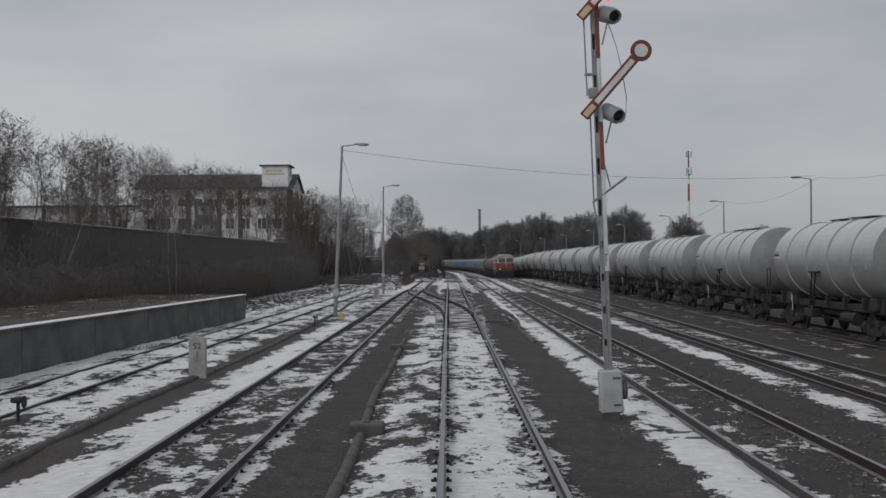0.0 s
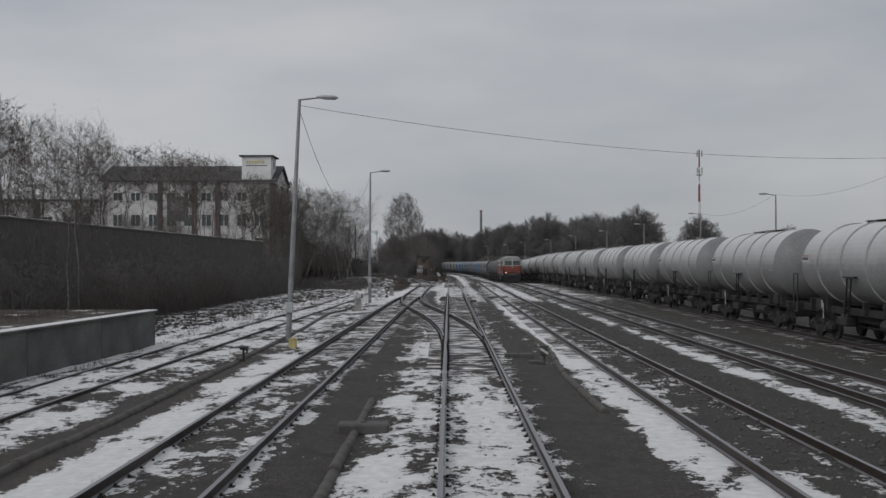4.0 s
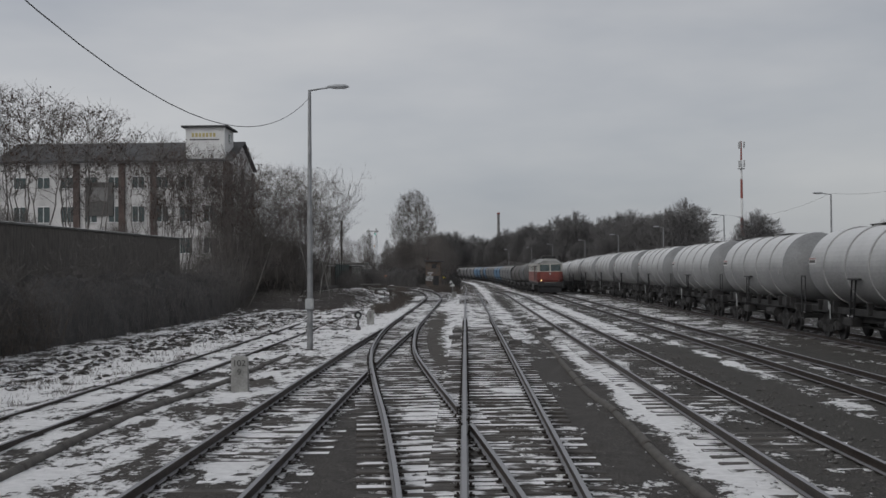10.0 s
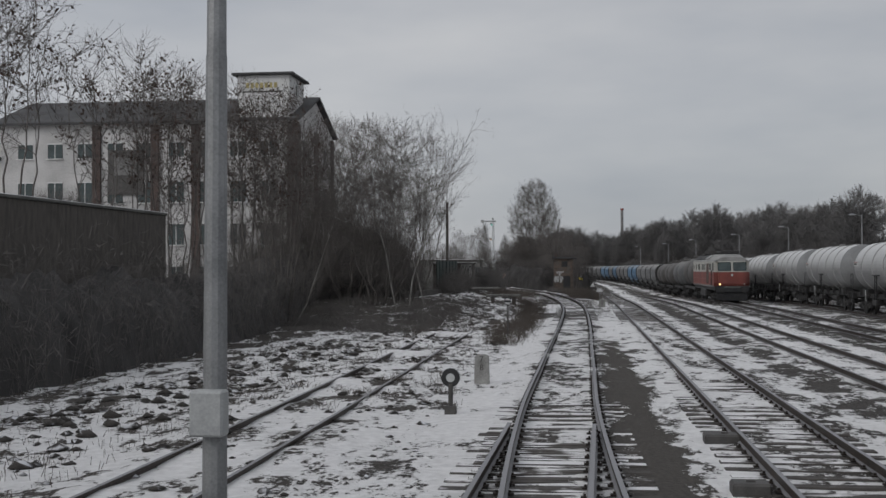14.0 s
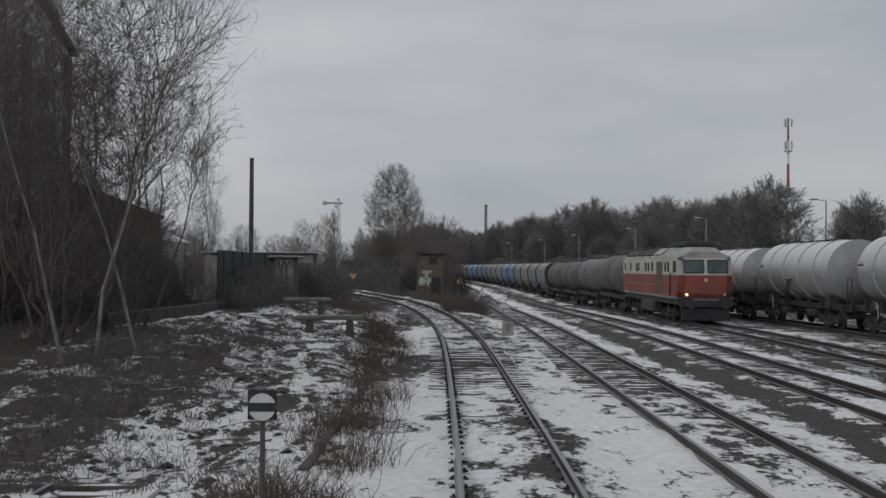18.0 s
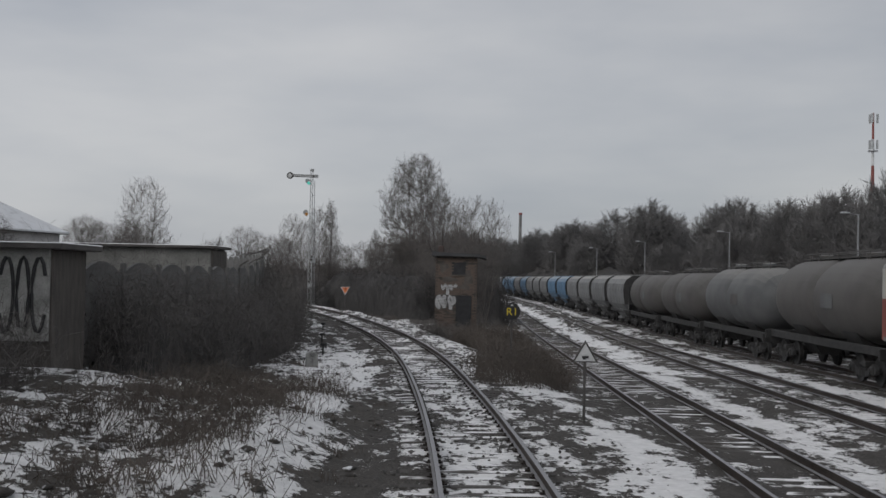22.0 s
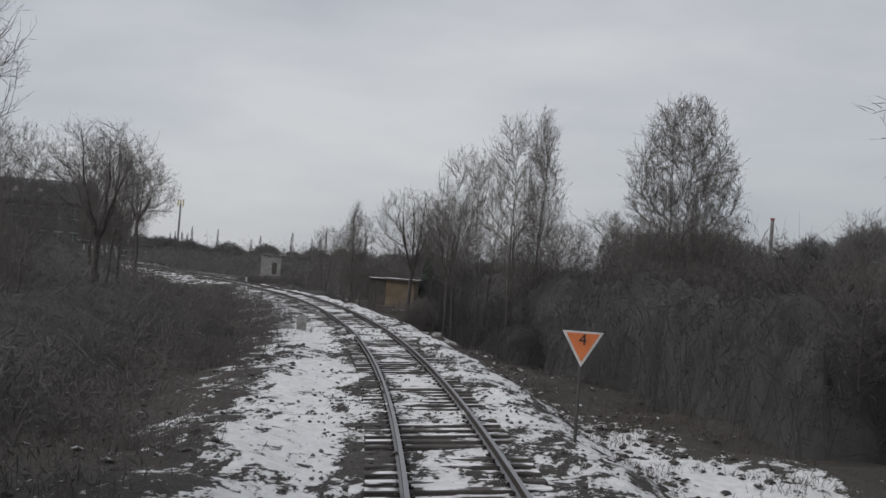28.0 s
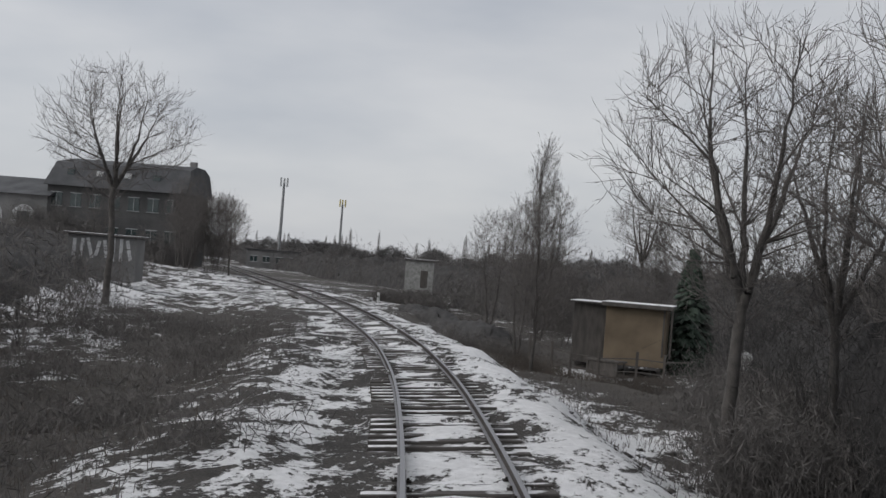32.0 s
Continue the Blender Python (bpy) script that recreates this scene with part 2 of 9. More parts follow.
M_PLASTER = paint("stained_pale_plaster", (0.34, 0.332, 0.328), (0.60, 0.59, 0.58), 0.35, 0.9, 0, 0.2, 9)
M_PLASTER2 = paint("white_tower_plaster", (0.50, 0.50, 0.50), (0.70, 0.70, 0.69), 0.5, 0.9, 0, 0.1, 9)
M_BRICK_DARK = paint("dark_red_brickwork", (0.045, 0.032, 0.029), (0.105, 0.076, 0.067), 1.2, 0.9, 0, 0.3, 22)
M_GRIME = paint("oily_black_running_gear", (0.013, 0.0128, 0.0127), (0.036, 0.0345, 0.034), 3, 0.7, 0.1, 0.2)
M_ROOF_DARK = paint("dark_roof_felt", (0.035, 0.035, 0.037), (0.08, 0.08, 0.082), 0.6, 0.85, 0, 0.2)
M_ROOF_SNOW = upward(paint("snow_dusted_roof", (0.05, 0.048, 0.046), (0.13, 0.12, 0.115), 0.8, 0.9, 0, 0.2), SNOW, 0.3, 0.5, 0.35, 0.5)
M_ROOF_TILE = upward(paint("brown_roof_tiles", (0.08, 0.055, 0.045), (0.17, 0.115, 0.095), 1.5, 0.9, 0, 0.3, 12, (0.35, 0.65), (1, 1, 6)), SNOW, 0.80, 0.9, 0.4, 0.3)
M_ROOF_SNOWY = paint("thin_snow_over_tiles", (0.30, 0.30, 0.31), (0.66, 0.67, 0.69), 1.6, 0.85, 0, 0.2, 14, (0.2, 0.5))
M_BRICK = paint("old_brick", (0.034, 0.028, 0.025), (0.130, 0.098, 0.080), 1.3, 0.92, 0, 0.3, 26, (0.42, 0.72), rand=0.5)
M_OLD_RENDER = paint("flaking_grey_brown_render", (0.060, 0.053, 0.047), (0.125, 0.112, 0.100), 3.0, 0.95, 0, 0.5, 30)
M_MORTAR = paint("grey_mortar", (0.042, 0.037, 0.033), (0.095, 0.084, 0.075), 4, 0.95, 0, 0.3)
M_GREEN = paint("dark_green_sheet_metal", (0.009, 0.020, 0.0175), (0.020, 0.036, 0.031), 0.8, 0.7, 0.0, 0.1)
M_SHED = paint("dark_weathered_boards", (0.055, 0.050, 0.046), (0.11, 0.098, 0.088), 1.5, 0.9, 0, 0.3, 20, (0.35, 0.65), (4, 4, 1))
M_OCHRE = paint("ochre_plaster", (0.10, 0.077, 0.052), (0.20, 0.155, 0.105), 0.8, 0.9, 0, 0.2)
# distance haze is put into this twig colour
M_FARTWIG = paint("haze_grey_far_twigs", (0.095, 0.092, 0.092), (0.160, 0.154, 0.152), 0.3, 0.95, 0, 0.0)
M_DUCT = paint("mossy_brown_duct", (0.05, 0.046, 0.042), (0.12, 0.11, 0.10), 2.5, 0.95, 0, 0.4)
M_CLOD = upward(paint("frozen_earth", (0.028, 0.025, 0.023), (0.07, 0.064, 0.058), 6, 0.95, 0, 0.5), (0.60, 0.61, 0.63), 0.90, 1.0, 3.0, 0.9)
M_STONE = paint("grey_ballast_stone", (0.04, 0.038, 0.036), (0.13, 0.123, 0.116), 9, 0.9, 0, 0.3)
M_LAMP = paint("lamp_cover_plastic", (0.25, 0.26, 0.27), (0.38, 0.39, 0.40), 3, 0.4, 0, 0.0)
M_OLIVE = paint("olive_rendered_wall", (0.085, 0.085, 0.064), (0.150, 0.150, 0.112), 0.5, 0.92, 0, 0.2, 9)
M_GREYWALL = paint("grey_rendered_wall", (0.10, 0.10, 0.10), (0.20, 0.195, 0.19), 0.4, 0.92, 0, 0.2, 9)
M_ROOF_GREY = paint("grey_mansard_roof", (0.045, 0.047, 0.05), (0.10, 0.10, 0.105), 0.5, 0.85, 0, 0.2)
M_GRAF = paint("white_sprayed_paint", (0.30, 0.30, 0.30), (0.5, 0.5, 0.5), 3, 0.8, 0, 0.0)
M_TURQ = glow("green_signal_glass", (0.10, 0.55, 0.45), 0.35)
M_REDLIGHT = glow("red_signal_light", (0.95, 0.06, 0.03), 1.2)
M_HEAD = glow("warm_headlight", (1.0, 0.72, 0.32), 1.5)
M_DARKWALL = paint("sooty_rendered_wall", (0.045, 0.045, 0.046), (0.10, 0.098, 0.096), 0.4, 0.92, 0, 0.2, 9)
M_AMBER = paint("amber_glass", (0.45, 0.20, 0.04), (0.6, 0.3, 0.08), 3, 0.3, 0, 0.0)


# ---------------- mesh helpers ----------------
def box(bm, c, s, bevel=0.0, rot=None):
    r = bmesh.ops.create_cube(bm, size=1.0)
    vs = r["verts"]
    bmesh.ops.scale(bm, vec=s, verts=vs)
    if bevel:
        es = list({e for v in vs for e in v.link_edges})
        rb = bmesh.ops.bevel(bm, geom=es, offset=bevel, segments=1, affect="EDGES")
        vs = list({v for f in rb["faces"] for v in f.verts} | {v for v in vs if v.is_valid})
    if rot is not None:
        bmesh.ops.rotate(bm, cent=(0, 0, 0), matrix=rot, verts=vs)
    bmesh.ops.translate(bm, vec=c, verts=vs)
    return vs


def rod(bm, a, b, r0, r1=None, n=8):
    a, b = Vector(a), Vector(b)
    d = b - a
    r1 = r0 if r1 is None else r1
    m = Matrix.Translation((a + b) / 2) @ d.to_track_quat("Z", "Y").to_matrix().to_4x4()
    return bmesh.ops.create_cone(bm, cap_ends=True, segments=n, radius1=r0, radius2=r1, depth=d.length, matrix=m)["verts"]


def lathe(bm, profile, n=24, axis="Y", at=(0, 0, 0)):
    """Turns (along, radius) pairs round an axis."""
    rings = []
    for u, r in profile:
        ring = []
        for k in range(n):
            a = 2 * math.pi * k / n
            p = {"Y": (r * math.sin(a), u, r * math.cos(a)), "Z": (r * math.cos(a), r * math.sin(a), u), "X": (u, r * math.cos(a), r * math.sin(a))}[axis]
            ring.append(bm.verts.new((p[0] + at[0], p[1] + at[1], p[2] + at[2])))
        rings.append(ring)
    for p, q in zip(rings, rings[1:]):
        for k in range(n):
            bm.faces.new((p[k], p[(k + 1) % n], q[(k + 1) % n], q[k]))
    bm.faces.new(rings[0])
    bm.faces.new(list(reversed(rings[-1])))
    bmesh.ops.recalc_face_normals(bm, faces=bm.faces)


def extrude(bm, outline, a, b, axis="Y"):
    """A prism: outline of (u, v) pairs pushed from a to b along an axis."""
    def at(u, v, w):
        return {"Y": (u, w, v), "X": (w, u, v), "Z": (u, v, w)}[axis]
    p = [bm.verts.new(at(u, v, a)) for u, v in outline]
    q = [bm.verts.new(at(u, v, b)) for u, v in outline]
    fs = [bm.faces.new(p), bm.faces.new(list(reversed(q)))]
    k = len(p)
    for i in range(k):
        fs.append(bm.faces.new((p[i], q[i], q[(i + 1) % k], p[(i + 1) % k])))
    bmesh.ops.recalc_face_normals(bm, faces=fs)


def mesh_of(name, bm, material, smooth=False):
    me = bpy.data.meshes.new(name)
    if smooth:
        for f in bm.faces:
            f.smooth = True
    bm.to_mesh(me)
    bm.free()
    me.materials.append(material)
    if smooth:
        me.set_sharp_from_angle(angle=radians(40))
    return me


def part(name, bm, material, parent, label="", smooth=False):
    ob = new(name, mesh_of(name, bm, material, smooth))
    ob.parent = parent
    if label:
        tagged(ob, label)
    return ob


def share(name, me, parent, at=(0, 0, 0), rz=0.0, ry=0.0):
    ob = new(name, me)
    ob.parent = parent
    ob.matrix_basis = pose(*at, 0, ry, rz)
    return ob


def thing(name, at, label, category, group="", kind="", rz=0.0):
    ob = new(name)
    ob.empty_display_size = 0.2
    ob.matrix_basis = pose(*at, 0, 0, rz)
    return tagged(ob, label, category, group, kind)


def arrays(name, verts, faces, material):
    me = bpy.data.meshes.new(name)
    me.from_pydata(verts, [], faces)
    me.materials.append(material)
    return me


def B():
    return bmesh.new()


def hose(bm, pts, r, n=6):
    """One unbroken tube through points."""
    pts = [Vector(p) for p in pts]
    rings = []
    for i, p in enumerate(pts):
        d = (pts[min(i + 1, len(pts) - 1)] - pts[max(i - 1, 0)]).normalized()
        q = d.to_track_quat("Z", "Y")
        rings.append([bm.verts.new(p + q @ Vector((r * math.cos(6.2832 * k / n), r * math.sin(6.2832 * k / n), 0))) for k in range(n)])
    for a, b in zip(rings, rings[1:]):
        for k in range(n):
            bm.faces.new((a[k], a[(k + 1) % n], b[(k + 1) % n], b[k]))
    bm.faces.new(list(reversed(rings[0])))
    bm.faces.new(rings[-1])

# ---------------- the lie of the land ----------------
def sstep(a, b, v):
    t = np.clip((np.asarray(v, float) - a) / (b - a), 0, 1)
    return t * t * (3 - 2 * t)


def spline(pts, step=1.0):
    """Catmull-Rom through (x, y) points, sampled about every step metres."""
    p = [np.array(q, float) for q in pts]
    p = [2 * p[0] - p[1]] + p + [2 * p[-1] - p[-2]]
    out = []
    for i in range(1, len(p) - 2):
        n = max(1, int(np.linalg.norm(p[i + 1] - p[i]) / step))
        for k in range(n):
            t = k / n
            out.append(0.5 * (2 * p[i] + (p[i + 1] - p[i - 1]) * t + (2 * p[i - 1] - 5 * p[i] + 4 * p[i + 1] - p[i + 2]) * t * t + (3 * p[i] - p[i - 1] - 3 * p[i + 1] + p[i + 2]) * t ** 3))
    out.append(p[-2])
    return np.array(out)


# track centre lines: the running line crosses from track A to track L and curves away to the left
OWN_PTS = [(0.65, 44), (0.65, 52), (0.63, 59.8), (0.47, 67.9), (0.01, 75.8), (-0.72, 84.0), (-1.61, 92.5), (-2.45, 101.5), (-2.90, 110.1), (-3.12, 119.3), (-3.10, 128.8),
           (-3.07, 138.7), (-3.02, 148.9), (-3.02, 159.3), (-3.08, 169.9), (-3.27, 181.0), (-3.80, 192.7), (-4.70, 204.6), (-5.95, 216.6), (-7.85, 229), (-10.22, 241.0), (-13.02, 253.4), (-16.45, 265.9),
           (-20.46, 278.7), (-24.87, 291.3), (-28.65, 300.9), (-32.62, 310.4), (-36.75, 319.5), (-40.2, 326.5), (-44.6, 334.7), (-52.1, 347.3), (-61.6, 362.0), (-73.8, 379.2)]
hx, hy, hd = -73.8, 379.2, radians(36.0)
for _ in range(14):
    hx, hy = hx - 25 * math.sin(hd), hy + 25 * math.cos(hd)
    OWN_PTS.append((hx, hy))
OWN = spline(OWN_PTS, 0.8)
LINE_A = spline([(0.65, -40), (0.65, 60), (0.7, 130), (0.8, 200), (1.0, 260), (0.5, 330), (-3, 420), (-12, 520)], 1.5)
LINE_L = spline([(-3.78, -40), (-3.70, 20), (-3.62, 60), (-3.55, 85), (-3.45, 103), (-3.22, 117)], 1.0)
LINE_B = spline([(5.0, -40), (5.0, 60), (5.1, 130), (5.3, 200), (5.4, 260), (4.6, 330), (1, 420), (-8, 520)], 1.5)
LINE_C = spline([(9.5, -40), (9.5, 60), (9.6, 130), (9.7, 200), (9.7, 260), (9.0, 330), (5.4, 420), (-3.6, 520)], 1.5)
LINE_D = spline([(14.9, -40), (14.9, 60), (14.9, 130), (15.0, 200), (14.8, 260), (14.0, 330), (10, 420)], 1.5)
LINE_K = spline([(-9.5, -40), (-9.3, 0), (-8.8, 60), (-8.25, 110), (-8.35, 139), (-8.3, 149.8)], 1.5)


def away(line, x, y):
    """Signed distance to the right of a line, for arrays of points."""
    shape = np.shape(x)
    x, y = np.ravel(x).astype(float), np.ravel(y).astype(float)
    i = np.clip(np.searchsorted(line[:, 1], y), 1, len(line) - 1)
    a, b = line[i - 1], line[i]
    t = (y - a[:, 1]) / np.maximum(b[:, 1] - a[:, 1], 1e-6)
    slope = (b[:, 0] - a[:, 0]) / np.maximum(b[:, 1] - a[:, 1], 1e-6)
    return ((x - (a[:, 0] + t * (b[:, 0] - a[:, 0]))) / np.sqrt(1 + slope ** 2)).reshape(shape)


def wave(x, y, k, s):
    """A cheap smooth noise from sums of sines, for arrays."""
    x, y = np.asarray(x, float), np.asarray(y, float)
    return (np.sin(k * x + 1.7 * s + 1.3 * np.sin(0.6 * k * y + s)) + np.sin(1.31 * k * y + 0.9 * s + 1.1 * np.sin(0.8 * k * x + 2 * s)) + 0.6 * np.sin(2.3 * k * (x + y) + s)) / 2.6


def cant(y):
    """The outer rail of the curve lies higher than the inner one."""
    return 0.11 * sstep(185, 250, y)


def yard_drop(y, side=0):
    """The yard lies lower than the running line where the two part."""
    return -0.8 * sstep(175, 260, y)


def land(x, y):
    x, y = np.asarray(x, float), np.asarray(y, float)
    d = away(OWN, x, np.clip(y, 45, 640))
    z = -0.22 + 0.03 * wave(x, y, 1.1, 1) + 0.02 * wave(x, y, 3.1, 2)
    # ballast and old snow fill the tracks to about the sleepers' tops, barer at the points and on the curve
    bare = 0.050 * (sstep(48, 60, y) * sstep(135, 112, y) + 0.5 * sstep(150, 160, y) + 0.8 * np.exp(-((y - 168) / 5) ** 2) + 0.42 * sstep(205, 225, y))
    calm = 1 - 0.72 * sstep(200, 216, y)
    for line, c, k in ((OWN, 0.066, 1.25), (LINE_A, 0.074, 1.35), (LINE_L, 0.074, 1.3), (LINE_B, 0.052, 0.6), (LINE_C, 0.048, 0.5), (LINE_K, 0.070, 0.3)):
        inside = sstep(2.0, 1.2, np.abs(away(line, x, np.clip(y, line[0, 1], line[-1, 1])))) * (y > line[0, 1]) * (y < line[-1, 1])
        if line is OWN:
            z = z - 0.05 * inside * sstep(200, 216, y)
        z = np.maximum(z, (-0.22 + c - bare * k + calm * (0.030 * wave(x, y, 0.8, 6) + 0.022 * wave(x, y, 2.6, 8))) * inside + z * (1 - inside))
    z = z + cant(y) * np.clip(d / 1.505, -1.2, 1.2) * sstep(3.2, 2.0, np.abs(d))
    late = sstep(215, 250, y)
    yard = sstep(-6.5, -3.0, away(LINE_A, x, np.clip(y, -40, 520)))
    # the bank behind the retaining wall
    z = z + 3.2 * sstep(-21.0, -24.0, x) * sstep(146, 138, y) * sstep(-60, -20, y)
    # rough ground beside the old siding
    rough = sstep(-5.0, -8.0, x) * sstep(100, 140, y)
    z = z + rough * 0.10 * (wave(x, y, 0.9, 4) + wave(x, y, 2.0, 5))
    # the running line leaves the yard on its own low bank
    z = z - late * (1 - yard) * (0.10 + 0.40 * sstep(285, 312, y)) * sstep(3.2, 9, d) * sstep(60, 30, np.abs(d))
    z = z - late * 0.5 * sstep(-3.4, -7, d) * sstep(-18, -9, d) * sstep(252, 266, y)
    z = z + 0.75 * sstep(-4.6, -6.8, d) * sstep(214, 234, y) * sstep(264, 252, y)
    z = z + late * 0.25 * (wave(x, y, 0.5, 7)) * sstep(3, 8, np.abs(d))
    z = z + yard_drop(y) * sstep(2.6, 4.6, d)
    # raised rough ground before the sheds
    z = z + (0.55 * sstep(-5.8, -8.0, x) + 0.45 * sstep(-8.0, -12.0, x)) * sstep(152, 172, y) * sstep(206, 196, y)
    # rising slope below the grey houses
    z = z + 2.6 * sstep(285, 330, y) * sstep(-7, -28, d)
    z = z + 0.18 * sstep(295, 320, y) * sstep(-5, -12, d) * (wave(x, y, 0.7, 9) + wave(x, y, 1.5, 3))
    return z


def ticks(fine0, fine1, step, far):
    f = list(np.arange(fine0, fine1 + 1e-6, step))
    lo, hi, g = [], [], step
    v = fine0
    while v > far[0]:
        g *= 1.35
        v -= g
        lo.append(v)
    g, v = step, fine1
    while v < far[1]:
        g *= 1.35
        v += g
        hi.append(v)
    return np.array(lo[::-1] + f + hi)


gx, gy = ticks(-46, 24, 0.42, (-2500, 2500)), ticks(6, 352, 0.6, (-600, 3500))
GX, GY = np.meshgrid(gx, gy)
GZ = land(GX, GY)
nx, ny = len(gx), len(gy)
gv = np.stack([GX.ravel(), GY.ravel(), GZ.ravel()], 1)
ii = (np.arange(ny - 1)[:, None] * nx + np.arange(nx - 1)[None]).ravel()
gf = np.stack([ii, ii + 1, ii + nx + 1, ii + nx], 1)
g_me = bpy.data.meshes.new("ground")
g_me.from_pydata(gv.tolist(), [], gf.tolist())
for p in g_me.polygons:
    p.use_smooth = True

# where snow lies thick, where grass or bare cinders show: broad zones that follow the tracks
dO, dA, dL, dB, dC, dK = (away(q, GX, GY) for q in (OWN, LINE_A, LINE_L, LINE_B, LINE_C, LINE_K))


def band(v, c, w):
    return np.exp(-((v - c) / w) ** 2)


def strip_of(v, c, w):
    return np.exp(-((v - c) / w) ** 4)


early, mid, late = sstep(120, 100, GY), sstep(95, 115, GY) * sstep(235, 205, GY), sstep(205, 235, GY)
near = sstep(75, 45, GY)
snow = 0.37 + 0.0 * GX
snow += early * ((0.02 + 0.32 * near) * strip_of(dL, -1.5, 0.55) - 0.50 * strip_of(dL, -2.65, 0.45) * near + 0.14 * strip_of(dL, -0.95, 0.2) + 0.16 * strip_of(dL, 0.98, 0.2) - (0.30 + 0.27 * near) * strip_of(dL, 1.65, 0.50) + 0.06 * strip_of(dL, 2.6, 0.5)
                 - 0.05 * strip_of(dL, 0, 0.5) + 0.18 * strip_of(dA, 0.0, 0.6) + 0.10 * strip_of(dA, -1.25, 0.5) + 0.16 * strip_of(dA, 1.0, 0.22) - (0.36 + 0.2 * near) * strip_of(dA, 1.95, 0.75)
                 + 0.36 * strip_of(dB, -1.30, 0.50) + 0.14 * strip_of(dB, -0.55, 0.25) - 0.24 * strip_of(dB, 0.2, 0.5) - 0.36 * strip_of(dB, 1.45, 0.5) - 0.48 * strip_of(dB, 2.3, 0.42) + 0.36 * strip_of(dB, 2.98, 0.26) - 0.42 * strip_of(dB, 3.6, 0.35)
                 + 0.12 * strip_of(dC, 0.75, 0.25) - 0.14 * strip_of(dC, 0, 0.5) - 0.36 * strip_of(dC, 2.2, 0.9) + 0.12 * strip_of(dC, 1.25, 0.2) - 0.40 * sstep(2.8, 4.0, dC)
                 + 0.30 * strip_of(dK, -2.6, 1.2) + 0.08 * strip_of(dK, 0, 0.7) + 0.10 * strip_of(dK, 2.0, 0.7))
snow += mid * (0.06 * sstep(1, -1, GX) - 0.03 + 0.36 * strip_of(dO, -1.7, 0.8) + 0.08 * strip_of(dO, 0, 0.6) - 0.48 * strip_of(dO, 1.5, 0.36) * sstep(150, 128, GY) + 0.30 * strip_of(dO, 1.7, 0.6) * sstep(135, 150, GY) * sstep(172, 160, GY) + 0.14 * strip_of(dO, 2.8, 0.6) + 0.06 * band(dA, 0, 0.6) + 0.18 * strip_of(dA, 1.7, 0.4) - 0.26 * strip_of(dA, 2.6, 0.5)
               + 0.24 * strip_of(dB, 2.1, 0.45) + 0.06 * band(dB, 0, 0.6) - 0.32 * strip_of(dB, 3.0, 0.5) + 0.20 * strip_of(dC, -1.4, 0.3) + 0.10 * strip_of(dC, 2.6, 0.5) + 0.06 * strip_of(dO, -5.5, 2.4)
               - 0.60 * strip_of(dO, -1.75, 0.75) * strip_of(GY, 196, 9) + 0.25 * strip_of(dO, -3.1, 0.6) * strip_of(GY, 200, 16) + 0.22 * strip_of(dO, 2.6, 0.7) * sstep(185, 195, GY) - 0.50 * strip_of(dO, -1.7, 0.7) * strip_of(GY, 168, 4))
snow += late * (-0.08 + 0.16 * strip_of(dO, -2.4, 1.0) + 0.10 * band(dO, 0.0, 0.5) + 0.16 * strip_of(dO, 2.2, 0.8) - 0.26 * band(dO, -7.5, 3.0) - 0.42 * strip_of(dO, 9.0, 4.5) * (dA < -4) - 0.12 * strip_of(dO, -1.1, 0.35) + 0.20 * strip_of(dB, -2.4, 0.9))
snow += sstep(185, 205, GY) * (-0.34 * strip_of(dA, -2.4, 1.2) * sstep(255, 240, GY) - 0.22 * strip_of(dA, 0.0, 1.3) + 0.20 * strip_of(dB, -2.3, 0.7) + 0.22 * strip_of(dB, 2.2, 0.6) - 0.10 * strip_of(dB, 0, 0.9))
snow += -0.34 * strip_of(dO, -1.45, 0.5) * sstep(203, 210, GY) * sstep(268, 255, GY) - 0.12 * sstep(-4.5, -6.5, dO) * late
snow += sstep(245, 260, GY) * sstep(305, 292, GY) * (0.22 * strip_of(dO, -2.8, 1.1) + 0.12 * strip_of(dO, 0, 0.6))
snow += 0.62 * strip_of(dO, 6.6, 2.4) * strip_of(GY, 264, 11) + 0.02 * sstep(150, 165, GY) * sstep(215, 200, GY) * sstep(0.5, 2, GX)
snow += -0.14 * sstep(146, 152, GY) * sstep(176, 168, GY) * sstep(-8.5, -10, GX) + 0.22 * sstep(-58, -64, GX) * sstep(330, 340, GY) * sstep(-3, -5, dO)
snow += 0.13 * sstep(278, 290, GY) * strip_of(dO, 0, 0.62) + 0.16 * sstep(285, 298, GY) * strip_of(dO, 3.2, 1.3) - 0.10 * sstep(60, 66, GY) * sstep(120, 100, GY) * strip_of(dB, 3.2, 2.6)
snow += 0.15 * sstep(288, 300, GY) * sstep(345, 330, GY) * strip_of(dO, -10, 6) * (0.5 + wave(GX, GY, 0.6, 3))
snow += 0.32 * strip_of(dO, 5.6, 2.6) * strip_of(GY, 268, 13) * (0.8 + 0.4 * wave(GX, GY, 1.1, 2))
snow += 0.26 * strip_of(dO, 6.6, 3.2) * sstep(306, 314, GY) * sstep(345, 332, GY) + 0.08 * early * sstep(-3.4, -4.4, dL)
snow += 0.12 * mid * sstep(165, 145, GY) * sstep(1.9, 2.6, dO) * sstep(9, 7, GX) + 0.08 * mid * sstep(165, 145, GY) * sstep(-2.4, -3.2, dO)
snow += 0.10 * sstep(205, 220, GY) * strip_of(dO, 0, 1.45) + 0.8 * strip_of(GX, -39, 3) * strip_of(GY, 345.3, 1.6)
